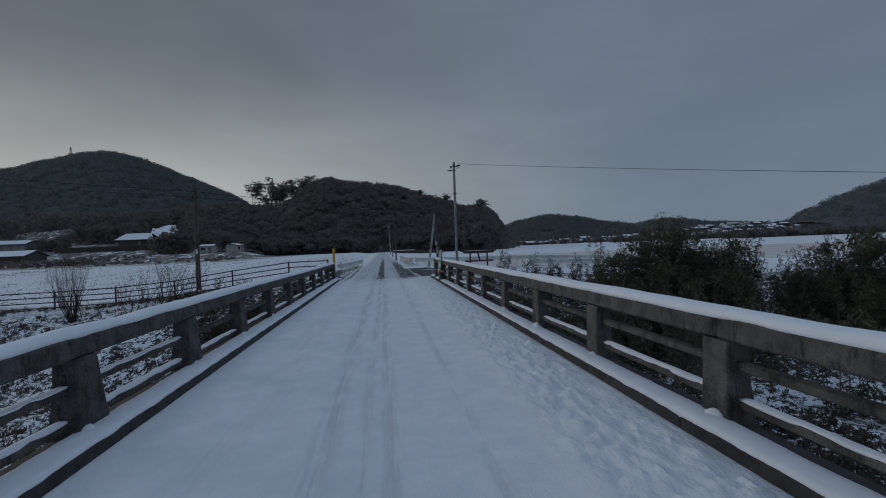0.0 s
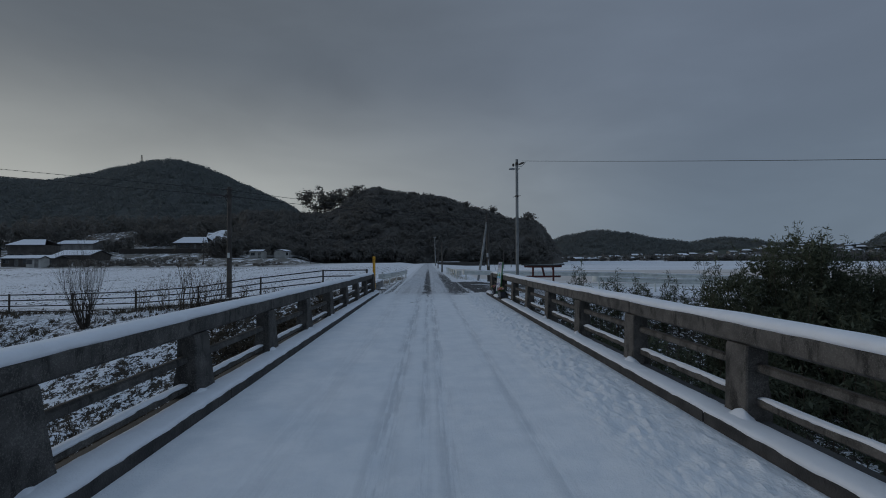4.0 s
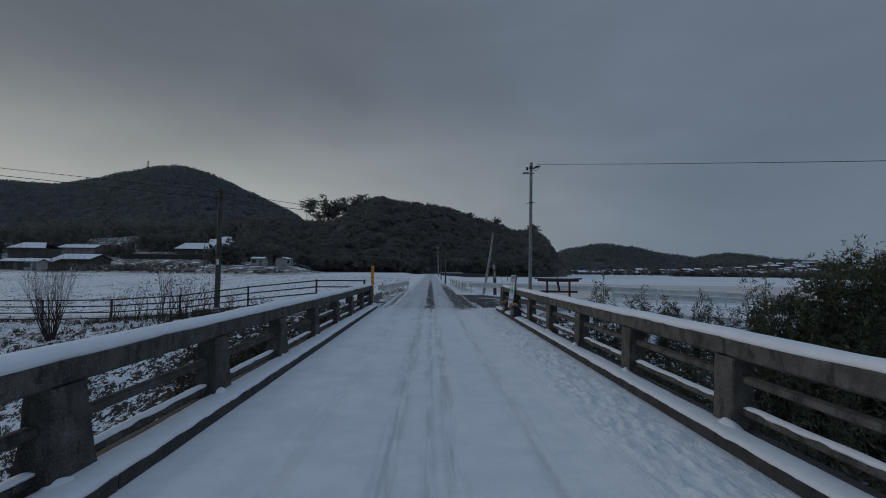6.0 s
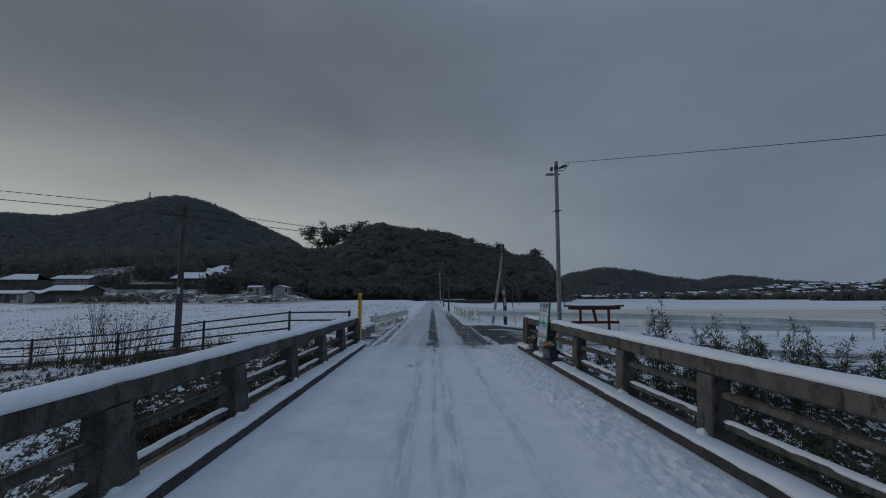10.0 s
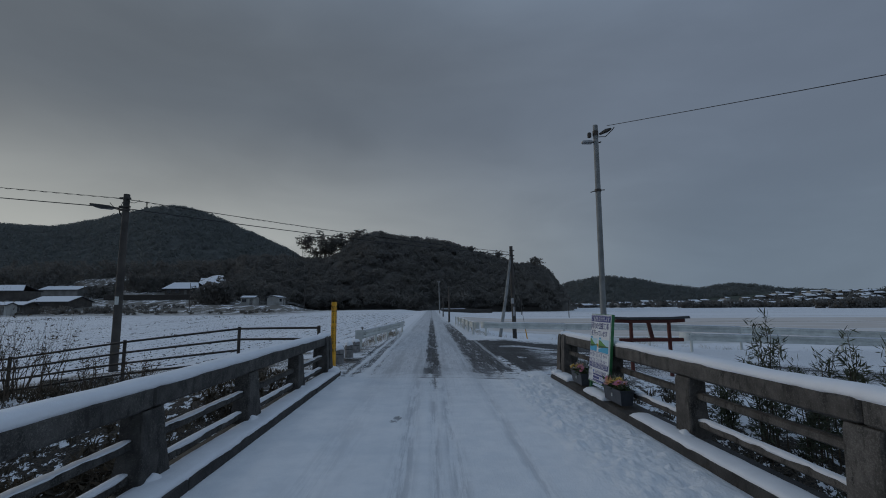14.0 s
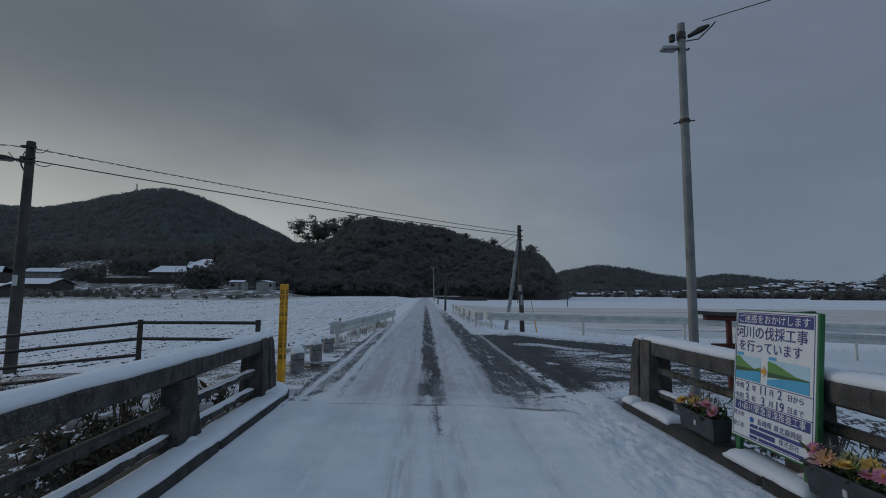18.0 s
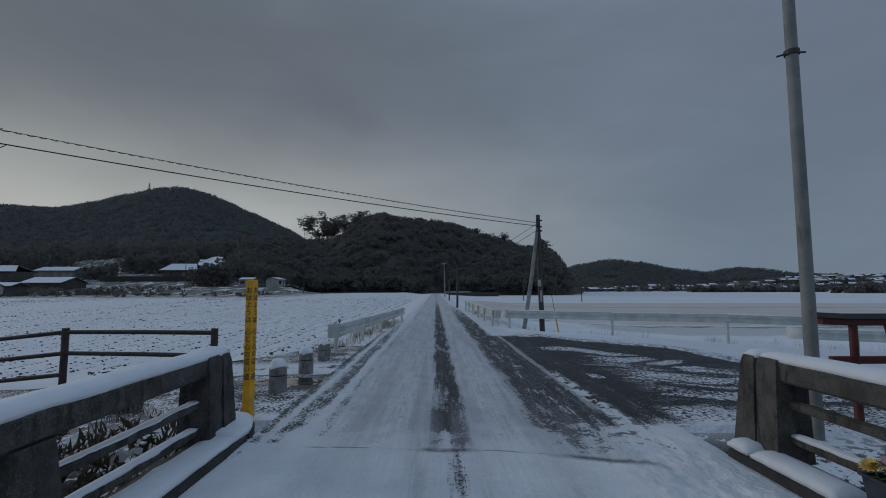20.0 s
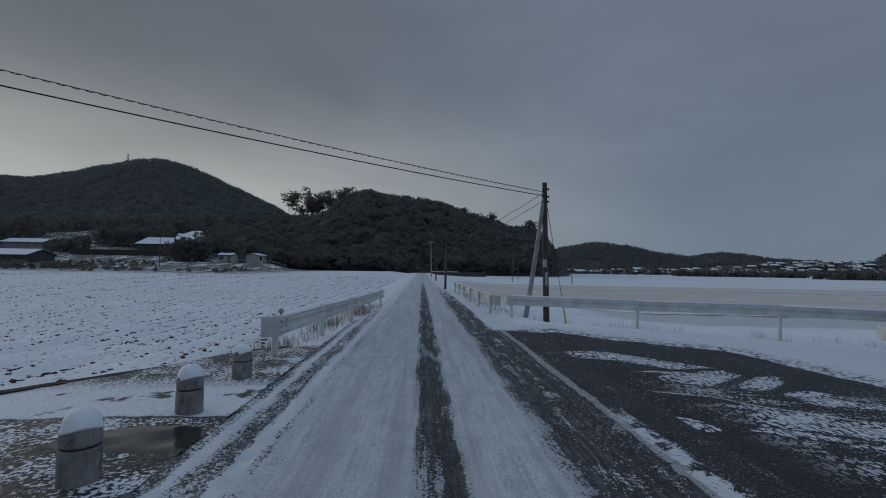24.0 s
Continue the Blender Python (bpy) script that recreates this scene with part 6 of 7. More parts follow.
def tall_weed(x, y, h, seed):
    rnd = random.Random(seed)
    t = thing("tall_weed", x, y, float(land(x, y)) - 0.05, "withered tall weed stalks with a few curled leaves", "weed", "withered weeds by the fence")
    tips = []
    for k in range(10):
        g = Geo()
        d = Vector((rnd.gauss(0.1, 0.22), rnd.gauss(0, 0.2), 1)).normalized()
        tips += branches(g, rnd, Vector((rnd.gauss(0, 0.12), rnd.gauss(0, 0.12), 0)), d, h * rnd.uniform(0.5, 0.8), 0.015, 1, 0.3, 4, None, 0.2, 3)
        part("stalk", g, TWIG, t)
    V, F = leaves(rnd, 130, lambda k: tuple(tips[k % len(tips)][0] * rnd.uniform(0.45, 1.02)), 0.11, 0.014, 0.1)
    part("withered_leaves", tri_mesh("withered_leaves", V, F, DRY_LEAF, False), DRY_LEAF, t)


for k, (x, y, h) in enumerate(((-10.7, 26.0, 2.3), (-11.4, 25.8, 2.6), (-9.7, 26.0, 1.7), (-12.4, 25.9, 1.8), (-13.2, 25.7, 1.5), (-8.6, 26.0, 1.1), (-11.0, 25.7, 2.1), (-10.2, 25.8, 1.6), (-7.4, 26.0, 0.9))):
    tall_weed(x, y, h, 60 + k)


def bamboo(x, y, top, seed, culms, spread, per, label, name="bamboo_clump", leaf=0.17):
    """Culms with tufts of long narrow leaves that point up and outwards."""
    rnd, r2 = random.Random(seed), np.random.default_rng(seed)
    z0 = float(land(x, y)) - 0.1
    t = thing(name, x, y, z0, label, "bamboo", "bamboo on the river bank")
    P, D = [], []
    for k in range(culms):
        g = Geo()
        a, r = rnd.uniform(0, math.tau), spread * math.sqrt(rnd.uniform(0, 1))
        bx, by = r * math.cos(a), r * math.sin(a)
        h = (top - z0) - min(top - z0, 2.6) * ((rnd.uniform(0.0, 0.10) if k < 3 + culms // 6 else rnd.uniform(0.12, 0.5)) + 0.18 * (r / max(spread, 0.01)) ** 2)
        lx, ly = rnd.gauss(0, 0.07) * h + 0.10 * bx, rnd.gauss(0, 0.07) * h + 0.10 * by
        at = lambda u: (bx + lx * u * u, by + ly * u * u, h * u)
        if k < 8:
            g.tube([at(u) for u in (0, 0.25, 0.5, 0.75, 0.92, 1.0)], [0.012, 0.011, 0.009, 0.006, 0.004, 0.002], 4)
            part("culm", g, TWIG, t)
        for j in range(per):
            u = 1 - 0.78 * (j + rnd.uniform(0, 1)) / per
            c = at(u)
            out = rnd.uniform(0, math.tau)
            reach = (0.04 + 0.34 * (1 - u)) * min(1.0, h / 2.2) * rnd.uniform(0.3, 1)
            tip = (c[0] + math.cos(out) * reach, c[1] + math.sin(out) * reach, c[2] + reach * 0.5)
            for q in range(8):
                P.append((tip[0] + rnd.gauss(0, 0.035), tip[1] + rnd.gauss(0, 0.035), tip[2] + rnd.gauss(0, 0.04)))
                D.append((math.cos(out) * 0.5 + rnd.gauss(0, 0.55), math.sin(out) * 0.5 + rnd.gauss(0, 0.55), rnd.gauss(0.55, 0.6)))
    P, D = np.array(P), np.array(D)
    D /= np.linalg.norm(D, axis=1, keepdims=True)
    V, F = leaf_quads(P, D, leaf * r2.uniform(0.5, 1.15, len(P)), 0.0125 * r2.uniform(0.7, 1.2, len(P)), r2)
    if spread > 0.6:          # the dense dark inside of a thicket
        n2 = int((80 if top > 0.4 else 30) * spread * spread)
        a2, d2 = r2.uniform(0, math.tau, n2), spread * np.sqrt(r2.uniform(0, 1, n2))
        h2 = (top - z0) - min(top - z0, 2.6) * (0.17 + 0.25 * (d2 / spread) ** 2 + 1.3 * r2.uniform(0, 1, n2))
        h2 = np.maximum(h2, 0.05)
        V2, F2 = foliage(r2, np.stack([d2 * np.cos(a2), d2 * np.sin(a2), h2], -1), r2.uniform(0.2, 0.36, n2), 44, 0.21, 0.9, 0.4, 0.13)
        V, F = np.concatenate([V, V2]), np.concatenate([F, F2 + len(V)])
    part("leaves", tri_mesh("leaves", V, F, LEAF, False), LEAF, t)


for k, (x, y, top, culms, spread) in enumerate(((9.15, 18.5, 1.95, 6, 0.25), (10.2, 18.7, 1.5, 40, 0.95), (11.3, 18.5, 2.2, 44, 0.8), (12.15, 18.5, 2.85, 52, 0.9), (12.9, 18.5, 2.35, 48, 0.8), (13.6, 18.4, 1.5, 44, 0.9), (14.5, 18.5, 1.5, 44, 0.9), (15.4, 18.4, 2.15, 48, 0.8),
                                                (15.8, 18.3, 0.9, 26, 0.45), (9.7, 17.4, 0.5, 40, 1.0), (11.4, 17.0, 0.8, 40, 1.2), (13.4, 17.0, 0.9, 40, 1.3),
                                                (15.5, 15.9, 0.85, 40, 0.65), (16.5, 15.9, 1.25, 46, 0.9), (18.2, 15.8, 1.85, 48, 1.1), (19.8, 15.6, 2.15, 48, 1.2), (21.8, 15.4, 2.3, 46, 1.6), (24.2, 15.2, 2.3, 44, 1.8), (17.2, 14.8, 0.4, 36, 1.0), (18.5, 14.2, 0.2, 34, 1.4), (21.0, 13.4, 0.6, 34, 1.7))):
    bamboo(x, y, top, 100 + k, culms, spread, 24, "dense dark green thicket of dwarf bamboo on the river bank")
for k, (x, y, top) in enumerate(((6.06, 22.5, 1.15), (6.34, 22.6, 1.6), (6.75, 22.4, 0.75), (7.17, 22.5, 0.95), (7.7, 22.4, 1.25), (7.95, 22.7, 0.85), (8.5, 22.5, 1.0), (8.3, 22.1, 0.6), (9.0, 22.5, 0.8), (9.65, 22.4, 1.15), (9.95, 22.1, 0.75), (10.5, 22.5, 0.5), (10.8, 22.2, 0.7), (5.6, 23.0, 0.35), (11.5, 21.8, 0.6), (9.3, 21.8, 0.35))):
    bamboo(x, y, top, 140 + k, 5, 0.14, 17, "slender young bamboo shoots standing in the snow", "young_bamboo", 0.19)
for k, (x, y, top) in enumerate(((5.0, 17.5, -0.5), (4.6, 13.5, -0.4), (6.4, 20.4, -0.5), (7.5, 18.4, -0.3), (7.8, 14.0, -0.4), (4.4, 18.4, -0.2), (4.3, 15.6, -0.3), (4.5, 11.8, -0.4), (6.0, 15.6, -0.1), (6.2, 12.4, -0.2), (7.6, 10.4, -0.3), (9.0, 16.4, 0.0), (9.2, 12.4, 0.1), (5.6, 19.0, -0.4), (5.9, 13.9, -0.4), (6.2, 17.2, -0.3), (10.6, 14.4, 0.0), (12.4, 13.6, 0.2), (12.0, 10.4, 0.1))):
    bamboo(x, y, top, 170 + k, 12, 0.9, 11, "low dark bamboo grass below the railing", "bamboo_grass", 0.15)


# ---- dry grass and clods ----
def brush(name, seed, count, x0, x1, y0, y1, high, label):
    """Tangled dead stems and leaves on the steep bank."""
    r = np.random.default_rng(seed)
    x, y = r.uniform(x0, x1, count), r.uniform(y0, y1, count)
    rim = np.minimum(np.minimum(x - x0, x1 - x) / (0.25 * (x1 - x0)), np.minimum(y - y0, y1 - y + 1.0) / (0.3 * (y1 - y0)))
    keep = (vnoise(x * 0.7, y * 0.7, seed) > -0.45) & (r.uniform(0, 1, count) < np.clip(rim, 0.15, 1))
    x, y = x[keep], y[keep]
    C = np.stack([x, y, land(x, y) + r.uniform(0.0, high, len(x))], -1)
    V, F = foliage(r, C, r.uniform(0.10, 0.26, len(x)), 18, 0.17, 0.8, 0.6, 0.12)
    solid(name, tri_mesh(name, V, F, BRUSH, False), BRUSH, label, "brush", "stuff")


brush("bank_brush", 31, 4200, -9.0, -2.7, 13.0, 25.0, 0.42, "tangled dead brush on the bank beside the bridge")
brush("bank_brush", 34, 1300, 3.2, 10.5, 0.0, 11.0, 0.35, "dark tangled brush on the bank below the railing")
brush("bank_brush", 32, 1400, 3.2, 8.0, 10.0, 22.3, 0.30, "dark tangled brush on the bank below the railing")
brush("fence_brush", 33, 90, -24.0, -3.2, 25.3, 27.2, 0.12, "dead weeds at the foot of the pipe fence")


def tufts(name, rnd, spots, h, blades, mat, label, lean=0.5, width=0.006, loose=0.05):
    V, F = [], []
    for x, y in spots:
        z = float(land(x, y)) - 0.02
        for k in range(blades):
            a, hh = rnd.uniform(0, math.tau), h * rnd.uniform(0.5, 1.3)
            dx, dy = math.cos(a) * hh * lean * rnd.uniform(0.2, 1), math.sin(a) * hh * lean * rnd.uniform(0.2, 1)
            px, py = x + rnd.gauss(0, loose), y + rnd.gauss(0, loose)
            w = width * rnd.uniform(0.7, 1.5)
            b = len(V)
            V += [(px - w, py, z), (px + w, py, z), (px + dx * 0.45 + w * 0.7, py + dy * 0.45, z + hh * 0.7), (px + dx * 0.45 - w * 0.7, py + dy * 0.45, z + hh * 0.7), (px + dx, py + dy, z + hh)]
            F += [(b, b + 1, b + 2), (b, b + 2, b + 3), (b + 3, b + 2, b + 4)]
    solid(name, tri_mesh(name, np.array(V), np.array(F), mat, False), mat, label, "grass", "stuff")


rnd = random.Random(77)
GRASS = leaf_material("dry_grass_blade", (0.035, 0.030, 0.022), (0.13, 0.108, 0.078))
WEED = leaf_material("brown_weed", (0.12, 0.105, 0.09), (0.32, 0.285, 0.24))
PALE_GRASS = leaf_material("pale_grass_blade", (0.22, 0.185, 0.13), (0.42, 0.36, 0.27))
bank_spots = []
while len(bank_spots) < 3600:
    x, y = rnd.uniform(-30, -2.9), rnd.uniform(5, 27.0)
    if vnoise(x * 0.9, y * 0.9, 17) > -0.1 and y < 26.8 + 0.03 * -x:
        bank_spots.append((x, y))
tufts("bank_grass", rnd, bank_spots, 0.17, 8, GRASS, "dry brown grass and weeds poking through the snow on the bank", 0.9, 0.012)
right_spots = [(rnd.uniform(3.6, 16), rnd.uniform(5, 24.5)) for _ in range(900)]
tufts("bank_grass", rnd, right_spots, 0.2, 8, GRASS, "dry grass on the river bank beside the bridge", 0.9, 0.012)
edge_spots = []
for a, b in list(zip(gl, gl[1:])) + list(zip(gr, gr[1:])) + list(zip(gr2, gr2[1:])):
    for k in range(34):
        u, off = rnd.random(), rnd.uniform(0.05, 0.8)
        sgn = -1 if a[0] < 0 else 1
        edge_spots.append((a[0] + (b[0] - a[0]) * u + sgn * off * (abs(b[1] - a[1]) > 2), a[1] + (b[1] - a[1]) * u + off * (abs(b[1] - a[1]) < 2)))
tufts("verge_grass", rnd, edge_spots[::3], 0.24, 10, PALE_GRASS, "pale dry grass along the guardrails", 0.6, 0.0026, 0.14)
tufts("verge_weeds", rnd, [(x, y) for x, y in edge_spots if x < 0 and y > 33.0][::2], 0.28, 12, WEED, "brown dry weeds under the guardrail beside the field", 0.5, 0.003, 0.16)
tufts("verge_grass", rnd, [(rnd.uniform(-15, -4.4), 26.9 + rnd.uniform(-0.5, 0.5)) for _ in range(230)], 0.30, 6, WEED, "dry weeds below the pipe fence", 0.6, 0.006)
tufts("verge_weeds", rnd, [(-2.82 + rnd.gauss(0, 0.09), 26.0 + rnd.gauss(0, 0.06)) for _ in range(26)], 0.17, 9, GRASS, "small dark withered weed beside the yellow post", 1.0, 0.006)

spots = []
while len(spots) < 14000:
    y = 31.5 + 75 * rnd.random() ** 1.5
    x = -3.4 - rnd.random() ** 0.8 * (18 + y * 0.8)
    x = round(x * 1.03) / 1.03 + rnd.gauss(0, 0.13) + 0.1 * float(vnoise(x * 0.1, y * 0.06, 2))
    if x < -3.5 and y > 30.6 + 1.3 * max(0, x + 5.5) and vnoise(x * 0.7, y * 0.5, 19) > -0.45:
        spots.append((x, y))
xs, ys = np.array(spots).T
rr = np.random.default_rng(5)
s = rr.uniform(0.012, 0.034, len(xs)) * (1 + ys / 60)
V, F = blobs(rr, np.stack([xs, ys, land(xs, ys) + s * 0.05], -1), s, 0.55, 0.4, ICO1)
solid("field_clods", tri_mesh("field_clods", V, F, SOIL, False), SOIL, "dark soil clods showing through the snow in the field", "clods", "stuff")


# ---- houses ----
WALL_MATS = [rough_surface("house_wall_grey", (0.16, 0.16, 0.155), (0.26, 0.26, 0.25), 0.6, 0.8, 0.2, 0.01), rough_surface("house_wall_brown", (0.055, 0.050, 0.046), (0.10, 0.092, 0.085), 0.6, 0.8, 0.2, 0.01), rough_surface("house_wall_pale", (0.34, 0.34, 0.33), (0.46, 0.46, 0.44), 0.6, 0.8, 0.2, 0.01)]
TILE = rough_surface("roof_tile", (0.035, 0.036, 0.04), (0.08, 0.08, 0.085), 1.2, 0.7, 0.4, 0.02)
GLASS, gn, gb = material("window_glass", 0.08, 0, 0.6)
gn.put(gb.inputs["Base Color"], (0.02, 0.024, 0.03))
TRIM = rough_surface("window_trim", (0.10, 0.10, 0.10), (0.22, 0.22, 0.21), 2.0, 0.5, 0.1, 0.003)


def house(w, d, h, rise, wall, label, hip=False, group="village houses", snow=0.9, eaves=0.55):
    """A house with its front to -y: walls, a roof with eaves, lying snow, windows and a door."""
    ho = thing("house", 0, -5000, 0, label, "house", group)
    part("wall", Geo().box(-w / 2, w / 2, -d / 2, d / 2, -1.5, h, 0.05), wall, ho)
    e, hipx = eaves, (min(w, d) * 0.32 if hip else 0.0)
    def roof(g, lift, grow, t):
        W, D = w / 2 + e - grow, d / 2 + e - grow
        z0, z1 = h - 0.12 + lift, h + rise + lift
        x1 = W - hipx if hip else W
        v = [(-W, -D, z0), (W, -D, z0), (x1, 0, z1), (-x1, 0, z1), (W, D, z0), (-W, D, z0)]
        b = len(g.v)
        g.v += v + [(x, y, z + t) for x, y, z in v]
        g.f += [tuple(b + i for i in f) for f in ((0, 3, 2, 1), (3, 5, 4, 2), (6, 7, 8, 9), (9, 8, 10, 11), (0, 1, 7, 6), (4, 5, 11, 10), (1, 2, 8, 7), (2, 4, 10, 8), (3, 0, 6, 9), (5, 3, 9, 11))]
        return g
    r = part("roof", roof(Geo(), 0, 0, 0.16), TILE, ho, smooth_faces=False)
    part("roof_snow", roof(Geo(), 0.17, 0.16 + 0.15 * (1 - snow), 0.10), SNOW, r, "snow lying on the roof", False)
    if not hip:
        for sx in (-w / 2 + 0.02, w / 2 - 0.02):
            gable = Geo()
            b = len(gable.v)
            gable.v += [(sx - 0.02, -d / 2, h - 0.02), (sx - 0.02, d / 2, h - 0.02), (sx - 0.02, 0, h + rise * 0.92), (sx + 0.02, -d / 2, h - 0.02), (sx + 0.02, d / 2, h - 0.02), (sx + 0.02, 0, h + rise * 0.92)]
            gable.f += [(b, b + 2, b + 1), (b + 3, b + 4, b + 5), (b, b + 1, b + 4, b + 3), (b + 1, b + 2, b + 5, b + 4), (b + 2, b, b + 3, b + 5)]
            part("gable", gable, wall, ho, smooth_faces=False)
    n = max(2, int(w / 2.6))
    for k in range(n):
        x = -w / 2 + w * (k + 0.5) / n
        if k == n // 2:
            part("door", Geo().box(x - 0.5, x + 0.5, -d / 2 - 0.06, -d / 2 + 0.05, 0.0, 2.0, 0.02), TRIM, ho)
            continue
        win = part("window", Geo().box(x - 0.75, x + 0.75, -d / 2 - 0.08, -d / 2 + 0.05, 0.8, 1.95, 0.02), TRIM, ho)
        part("pane", Geo().box(x - 0.67, x + 0.67, -d / 2 - 0.095, -d / 2 - 0.05, 0.88, 1.87, 0.01), GLASS, win)
    return ho


protos = [house(11, 8, 3.0, 2.0, WALL_MATS[1], "low farmhouse with a snowy tiled roof", True), house(9, 7, 3.2, 1.3, WALL_MATS[0], "grey farm building with a snowy gabled roof"),
          house(8, 7, 5.4, 1.7, WALL_MATS[2], "pale two-storey house with a snowy roof", True), house(13, 8, 3.1, 2.2, WALL_MATS[1], "long dark house with a snowy roof"), house(3.4, 3, 2.2, 0.5, WALL_MATS[2], "small pale shed with a snow-dusted roof", eaves=0.25)]
farm_kinds = [house(11.4, 10, 3.8, 1.6, WALL_MATS[1], "dark barn with a snowy gabled roof"), house(13.9, 9, 6.2, 1.4, WALL_MATS[0], "long grey barn with a snowy roof behind the others"),
              house(12.5, 7.5, 2.4, 2.5, WALL_MATS[1], "farmhouse with a broad snowy hipped roof behind the retaining wall", True, eaves=1.0), house(11.5, 8, 4.9, 1.9, WALL_MATS[1], "dark house with a snowy hipped roof", True),
              house(4.6, 4.2, 2.3, 0.5, WALL_MATS[2], "pale field shed with a snowy roof on the terrace", eaves=0.3), house(8, 5, 2.2, 0.7, WALL_MATS[1], "low dark lean-to with a snowy roof")]
# farmsteads on the left, as (kind, x, y, turn)
for ho, x, y, turn in ((farm_kinds[0], -114.8, 161, 0), (farm_kinds[1], -142.0, 198, 2), (farm_kinds[2], -98.5, 202, 3), (farm_kinds[3], -138, 170, 6), (farm_kinds[4], -61.2, 172, 0), (farm_kinds[4], -52.4, 172, 80), (farm_kinds[5], -103, 131, 4), (protos[4], -98.5, 123.5, 0), (farm_kinds[5], -117, 141, 4), (protos[3], -165, 176, 4), (protos[1], -128, 136, 0)):
    base = {farm_kinds[0]: -0.1, farm_kinds[1]: 2.6}.get(ho, float(land(x, y)) + 0.05)          # the barns stand cut into the slope
    copy_thing(ho, pose(x, y, base, 0, 0, turn))
protos += farm_kinds
# the far village on the right, in loose rows
vr = random.Random(9)
for p in protos[:4]:
    p.scale = (0.85, 0.85, 0.62)
for row, (y0, x0, x1, step) in enumerate(((402, 108, 395, 9.5), (428, 118, 420, 12.5), (470, 215, 470, 15), (445, 340, 470, 14))):
    x = x0
    while x < x1:
        y = y0 + vr.uniform(-9, 9)
        copy_thing(protos[vr.choice((0, 0, 1, 2, 3, 3, 2))], pose(x, y, float(land(x, y)) + 0.1 + 0.4 * row, 0, 0, vr.uniform(-25, 25)))
        x += step * vr.uniform(0.75, 1.35)
for p in protos:
    for o in (*p.children_recursive, p):
        bpy.data.objects.remove(o)

wall_long = Geo().box(-121, -86.5, 188.0, 188.6, 1, 6.6, 0.1)
solid("terrace_wall", wall_long, CONCRETE, "long dark retaining wall below the farmstead", "wall", "structure")


def knoll(name, a, b, c, d, foot, back, label):
    """A snowy slope: its lower edge from a to b, its upper edge from c to d, with flanks down to the land."""
    rows = []
    for v, z_on in ((-0.25, 0), (0.0, 1), (0.33, 1), (0.66, 1), (1.0, 1), (1.25, 0)):
        line = []
        for u in np.linspace(-0.12, 1.12, 16):
            uu, vv = min(max(u, 0), 1), min(max(v, 0), 1)
            p = (Vector(a) * (1 - uu) + Vector(b) * uu) * (1 - vv) + (Vector(c) * (1 - uu) + Vector(d) * uu) * vv
            p.z += 0.5 * float(fbm(p.x * 0.3, p.y * 0.3, 3, 3))
            if not z_on or u != uu:
                p += Vector(((u - uu) * 40, (foot if v < 0 else back if v > 1 else 0), 0))
                p.z = float(land(p.x, p.y)) - 0.5
            line.append(tuple(p))
        rows.append(line)
    A = np.array(rows)
    solid(name, Geo().grid(A[..., 0], A[..., 1], A[..., 2]), CLEARING, label, "slope", "structure")


CLEARING = rough_surface("scrubby_snow", (0.74, 0.77, 0.82), (0.83, 0.85, 0.89), 0.2, 0.7, 0.5, 0.05, (0.07, 0.065, 0.05), (0.56, 0.64))
knoll("snowy_slope", (-96.4, 206, 11.6), (-86.5, 206, 11.2), (-103.0, 222, 14.5), (-92.4, 222, 16.3), -3, 6, "open snowy slope beside the farmhouse at the edge of the wood")
CLEARING = rough_surface("scrubby_slope", (0.62, 0.65, 0.70), (0.80, 0.82, 0.86), 0.3, 0.7, 0.5, 0.05, (0.05, 0.047, 0.04), (0.37, 0.47))
knoll("snowy_slope", (-152, 222, 9.9), (-131, 224, 10.2), (-176, 246, 15.6), (-150, 246, 17.3), -2, 8, "snowy terraced slope with scrub below the wood")
rail_far = Geo()
for z in (0.35, 0.7):
    rail_far.tube([(x, 168.0, float(land(x, 168)) + 0.3 + z) for x in np.linspace(-66, -42, 8)], 0.05, 5)
solid("field_rail", rail_far, GALV, "pale rail along the edge of the terrace", "rail", "structure")

# hedges and orchard bushes
def hedge(name, seed, spots, size, label):
    r = np.random.default_rng(seed)
    C, R = [], []
    for x, y in spots:
        s = size * r.uniform(0.7, 1.3)
        for k in range(7):
            C.append((x + r.normal(0, s * 0.5), y + r.normal(0, s * 0.5), float(land(x, y)) + s * r.uniform(0.1, 0.9)))
            R.append(s * r.uniform(0.3, 0.5))
    V, F, N = foliage(r, np.array(C), np.array(R), 22, size * 0.3, 0.85, 0.2, rounded=0.8)
    solid(name, tri_mesh(name, V, F, CANOPY, False, N), CANOPY, label, "hedge", "stuff")


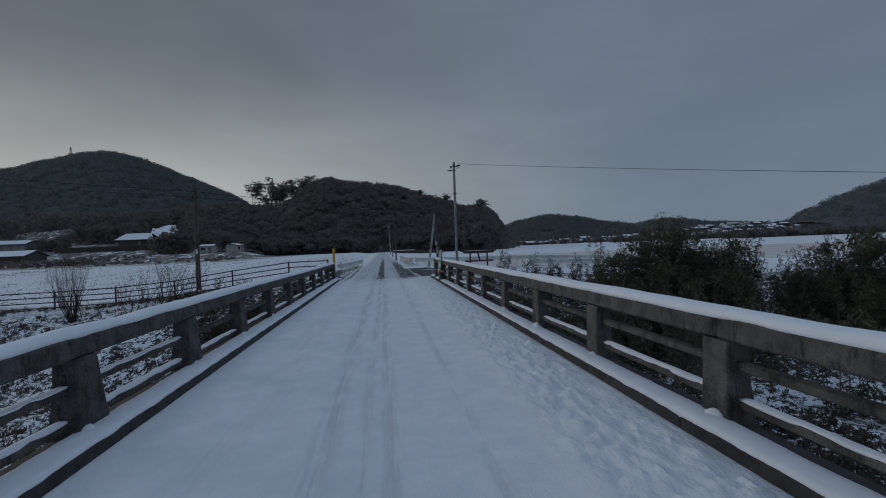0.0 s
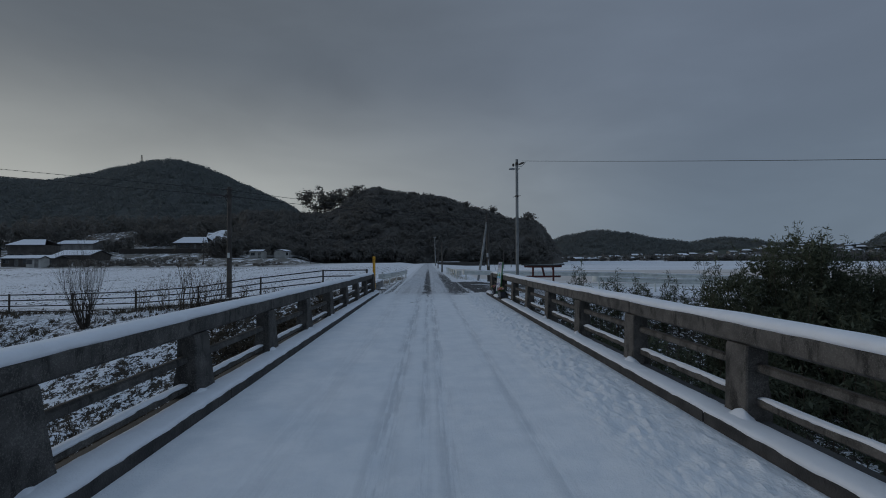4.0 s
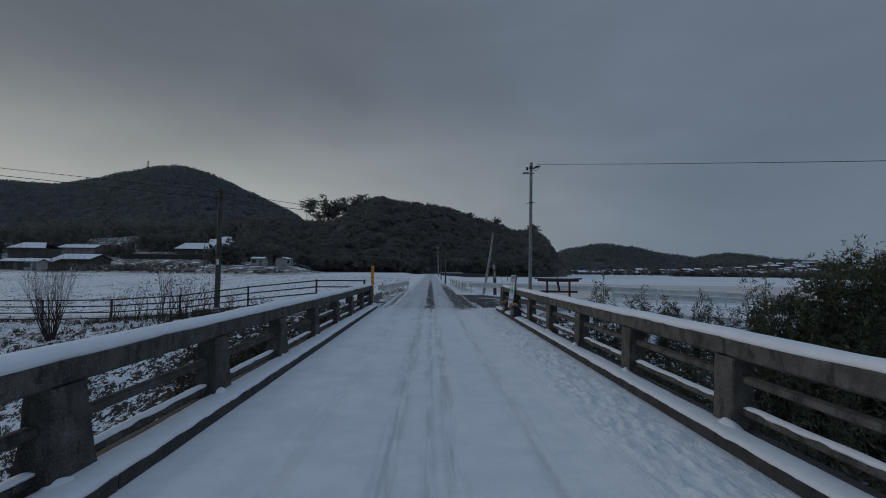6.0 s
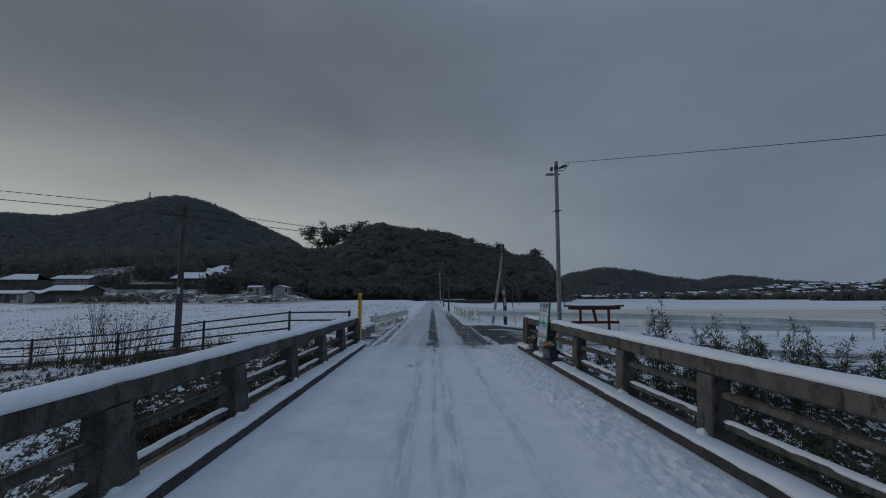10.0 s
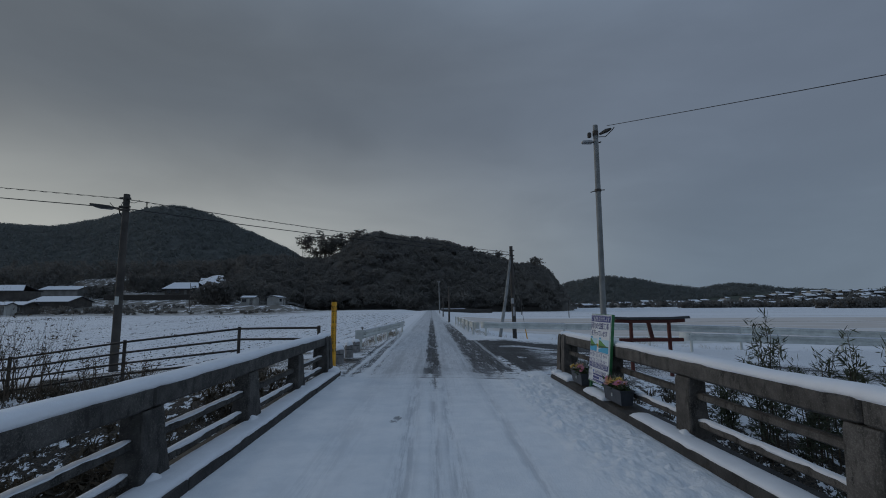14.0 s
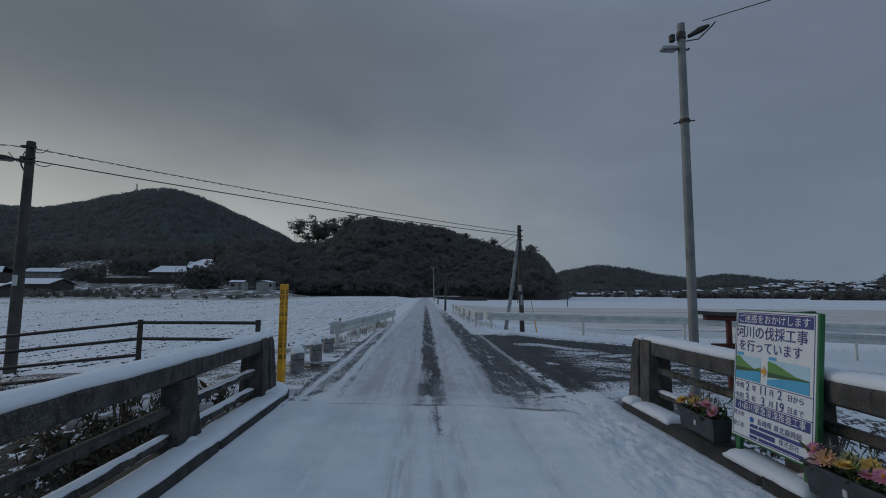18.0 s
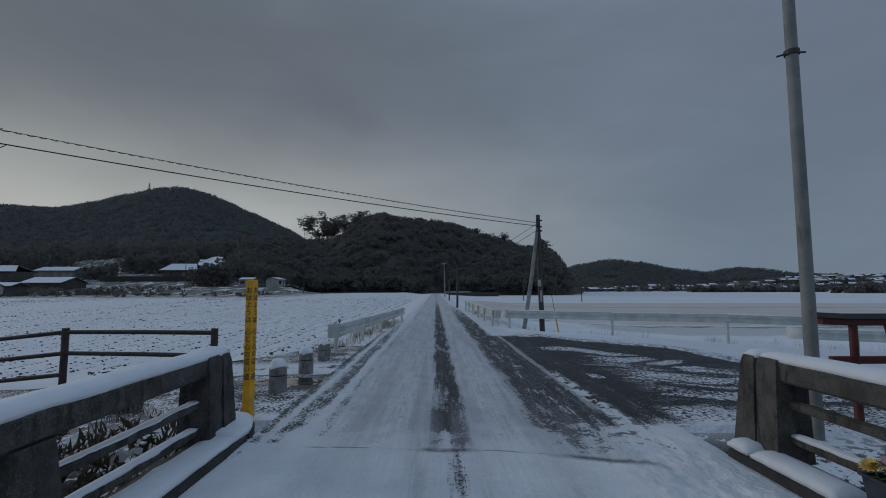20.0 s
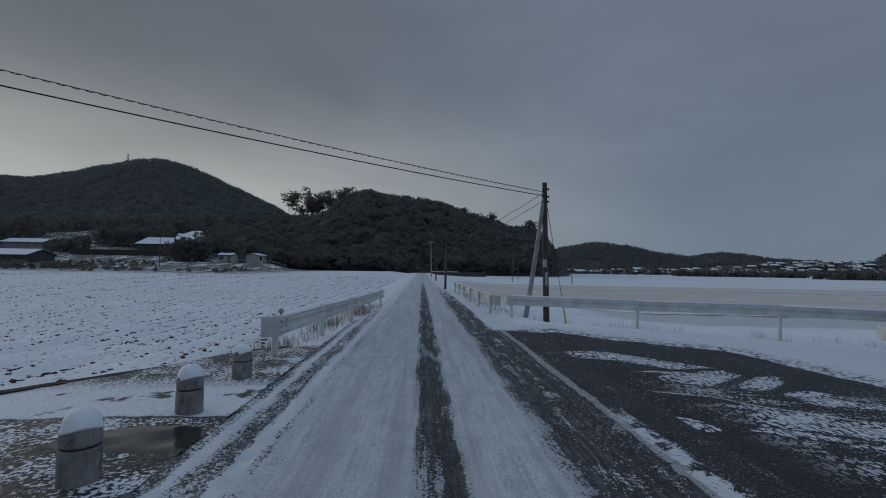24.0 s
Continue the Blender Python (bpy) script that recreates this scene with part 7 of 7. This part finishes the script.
hr = random.Random(4)
hedge("hedgerow", 1, [(hr.uniform(162, 247), 312 + hr.uniform(-5, 5)) for _ in range(90)], 3.4, "dark hedgerow before the far village")
hedge("hedgerow", 2, [(hr.uniform(205, 330), 250 + hr.uniform(-6, 6)) for _ in range(150)], 3.8, "dark hedgerow in the snowy fields")
hedge("garden_trees", 3, [(hr.uniform(105, 400), 395 + hr.uniform(-14, 40)) for _ in range(130)], 4.0, "garden trees between the far houses")
def trees_of_wood(name, seed, spots, low, high, label, size=2.2):
    """A belt of dark trees: tall crowns that reach down to the ground."""
    r = np.random.default_rng(seed)
    C, R = [], []
    for x, y in spots:
        h = r.uniform(low, high)
        for k in range(9):
            u = (k + 0.5) / 9
            C.append((x + r.normal(0, size * 0.35), y + r.normal(0, size * 0.35), float(land(x, y)) + h * u))
            R.append(size * (1.05 - 0.55 * u) * r.uniform(0.5, 0.8))
    V, F, N = foliage(r, np.array(C), np.array(R), 26, 0.7, 0.9, 0.3, rounded=0.4)
    solid(name, tri_mesh(name, V, F, CANOPY, False, N), CANOPY, label, "trees", "stuff")


hedge("orchard_bushes", 4, [(-100.5 + 2.5 * (k % 11) + hr.uniform(-0.5, 0.5), 151 + 5.0 * (k // 11) + hr.uniform(-1, 1)) for k in range(33)], 0.85, "rows of small dark bushes on the terrace")
hedge("garden_trees", 5, [(hr.uniform(-104, -80), 137 + hr.uniform(-3, 4)) for _ in range(14)], 1.5, "dark garden trees beside the farmsteads")
trees_of_wood("garden_trees", 6, [(hr.uniform(-79.5, -69), 175 + hr.uniform(-2, 5)) for _ in range(26)], 4.5, 7.6, "dark trees below the snowy slope")
trees_of_wood("wood_edge", 8, [(hr.uniform(-215, -150), 205 + hr.uniform(-6, 12)) for _ in range(90)], 8, 12, "edge of the dark wood behind the farmsteads", 2.8)
trees_of_wood("wood_edge", 9, [(hr.uniform(-132, -105), 214 + hr.uniform(-4, 10)) for _ in range(36)], 5.5, 9, "edge of the dark wood behind the farmsteads", 2.6)
trees_of_wood("wood_edge", 10, [(hr.uniform(-215, -95), 256 + hr.uniform(-5, 10)) for _ in range(150)], 8, 13, "edge of the dark wood behind the farmsteads", 3.2)
trees_of_wood("wood_edge", 11, [(hr.uniform(-134, -122), 197 + hr.uniform(-4, 4)) for _ in range(14)], 3, 6, "edge of the dark wood behind the farmsteads", 2.0)
trees_of_wood("wood_edge", 12, [(hr.uniform(-84, -66), 200 + hr.uniform(-4, 8)) for _ in range(36)], 6, 10, "edge of the dark wood behind the sheds", 2.6)
hedge("scrub", 13, [(hr.uniform(-165, -135), hr.uniform(226, 244)) for _ in range(34)], 1.2, "dark bushes on the snowy terraces")
hedge("scrub", 7, [(hr.uniform(-105, -40), hr.uniform(118, 150)) for _ in range(60)], 0.7, "low scrub on the snowy terraces")
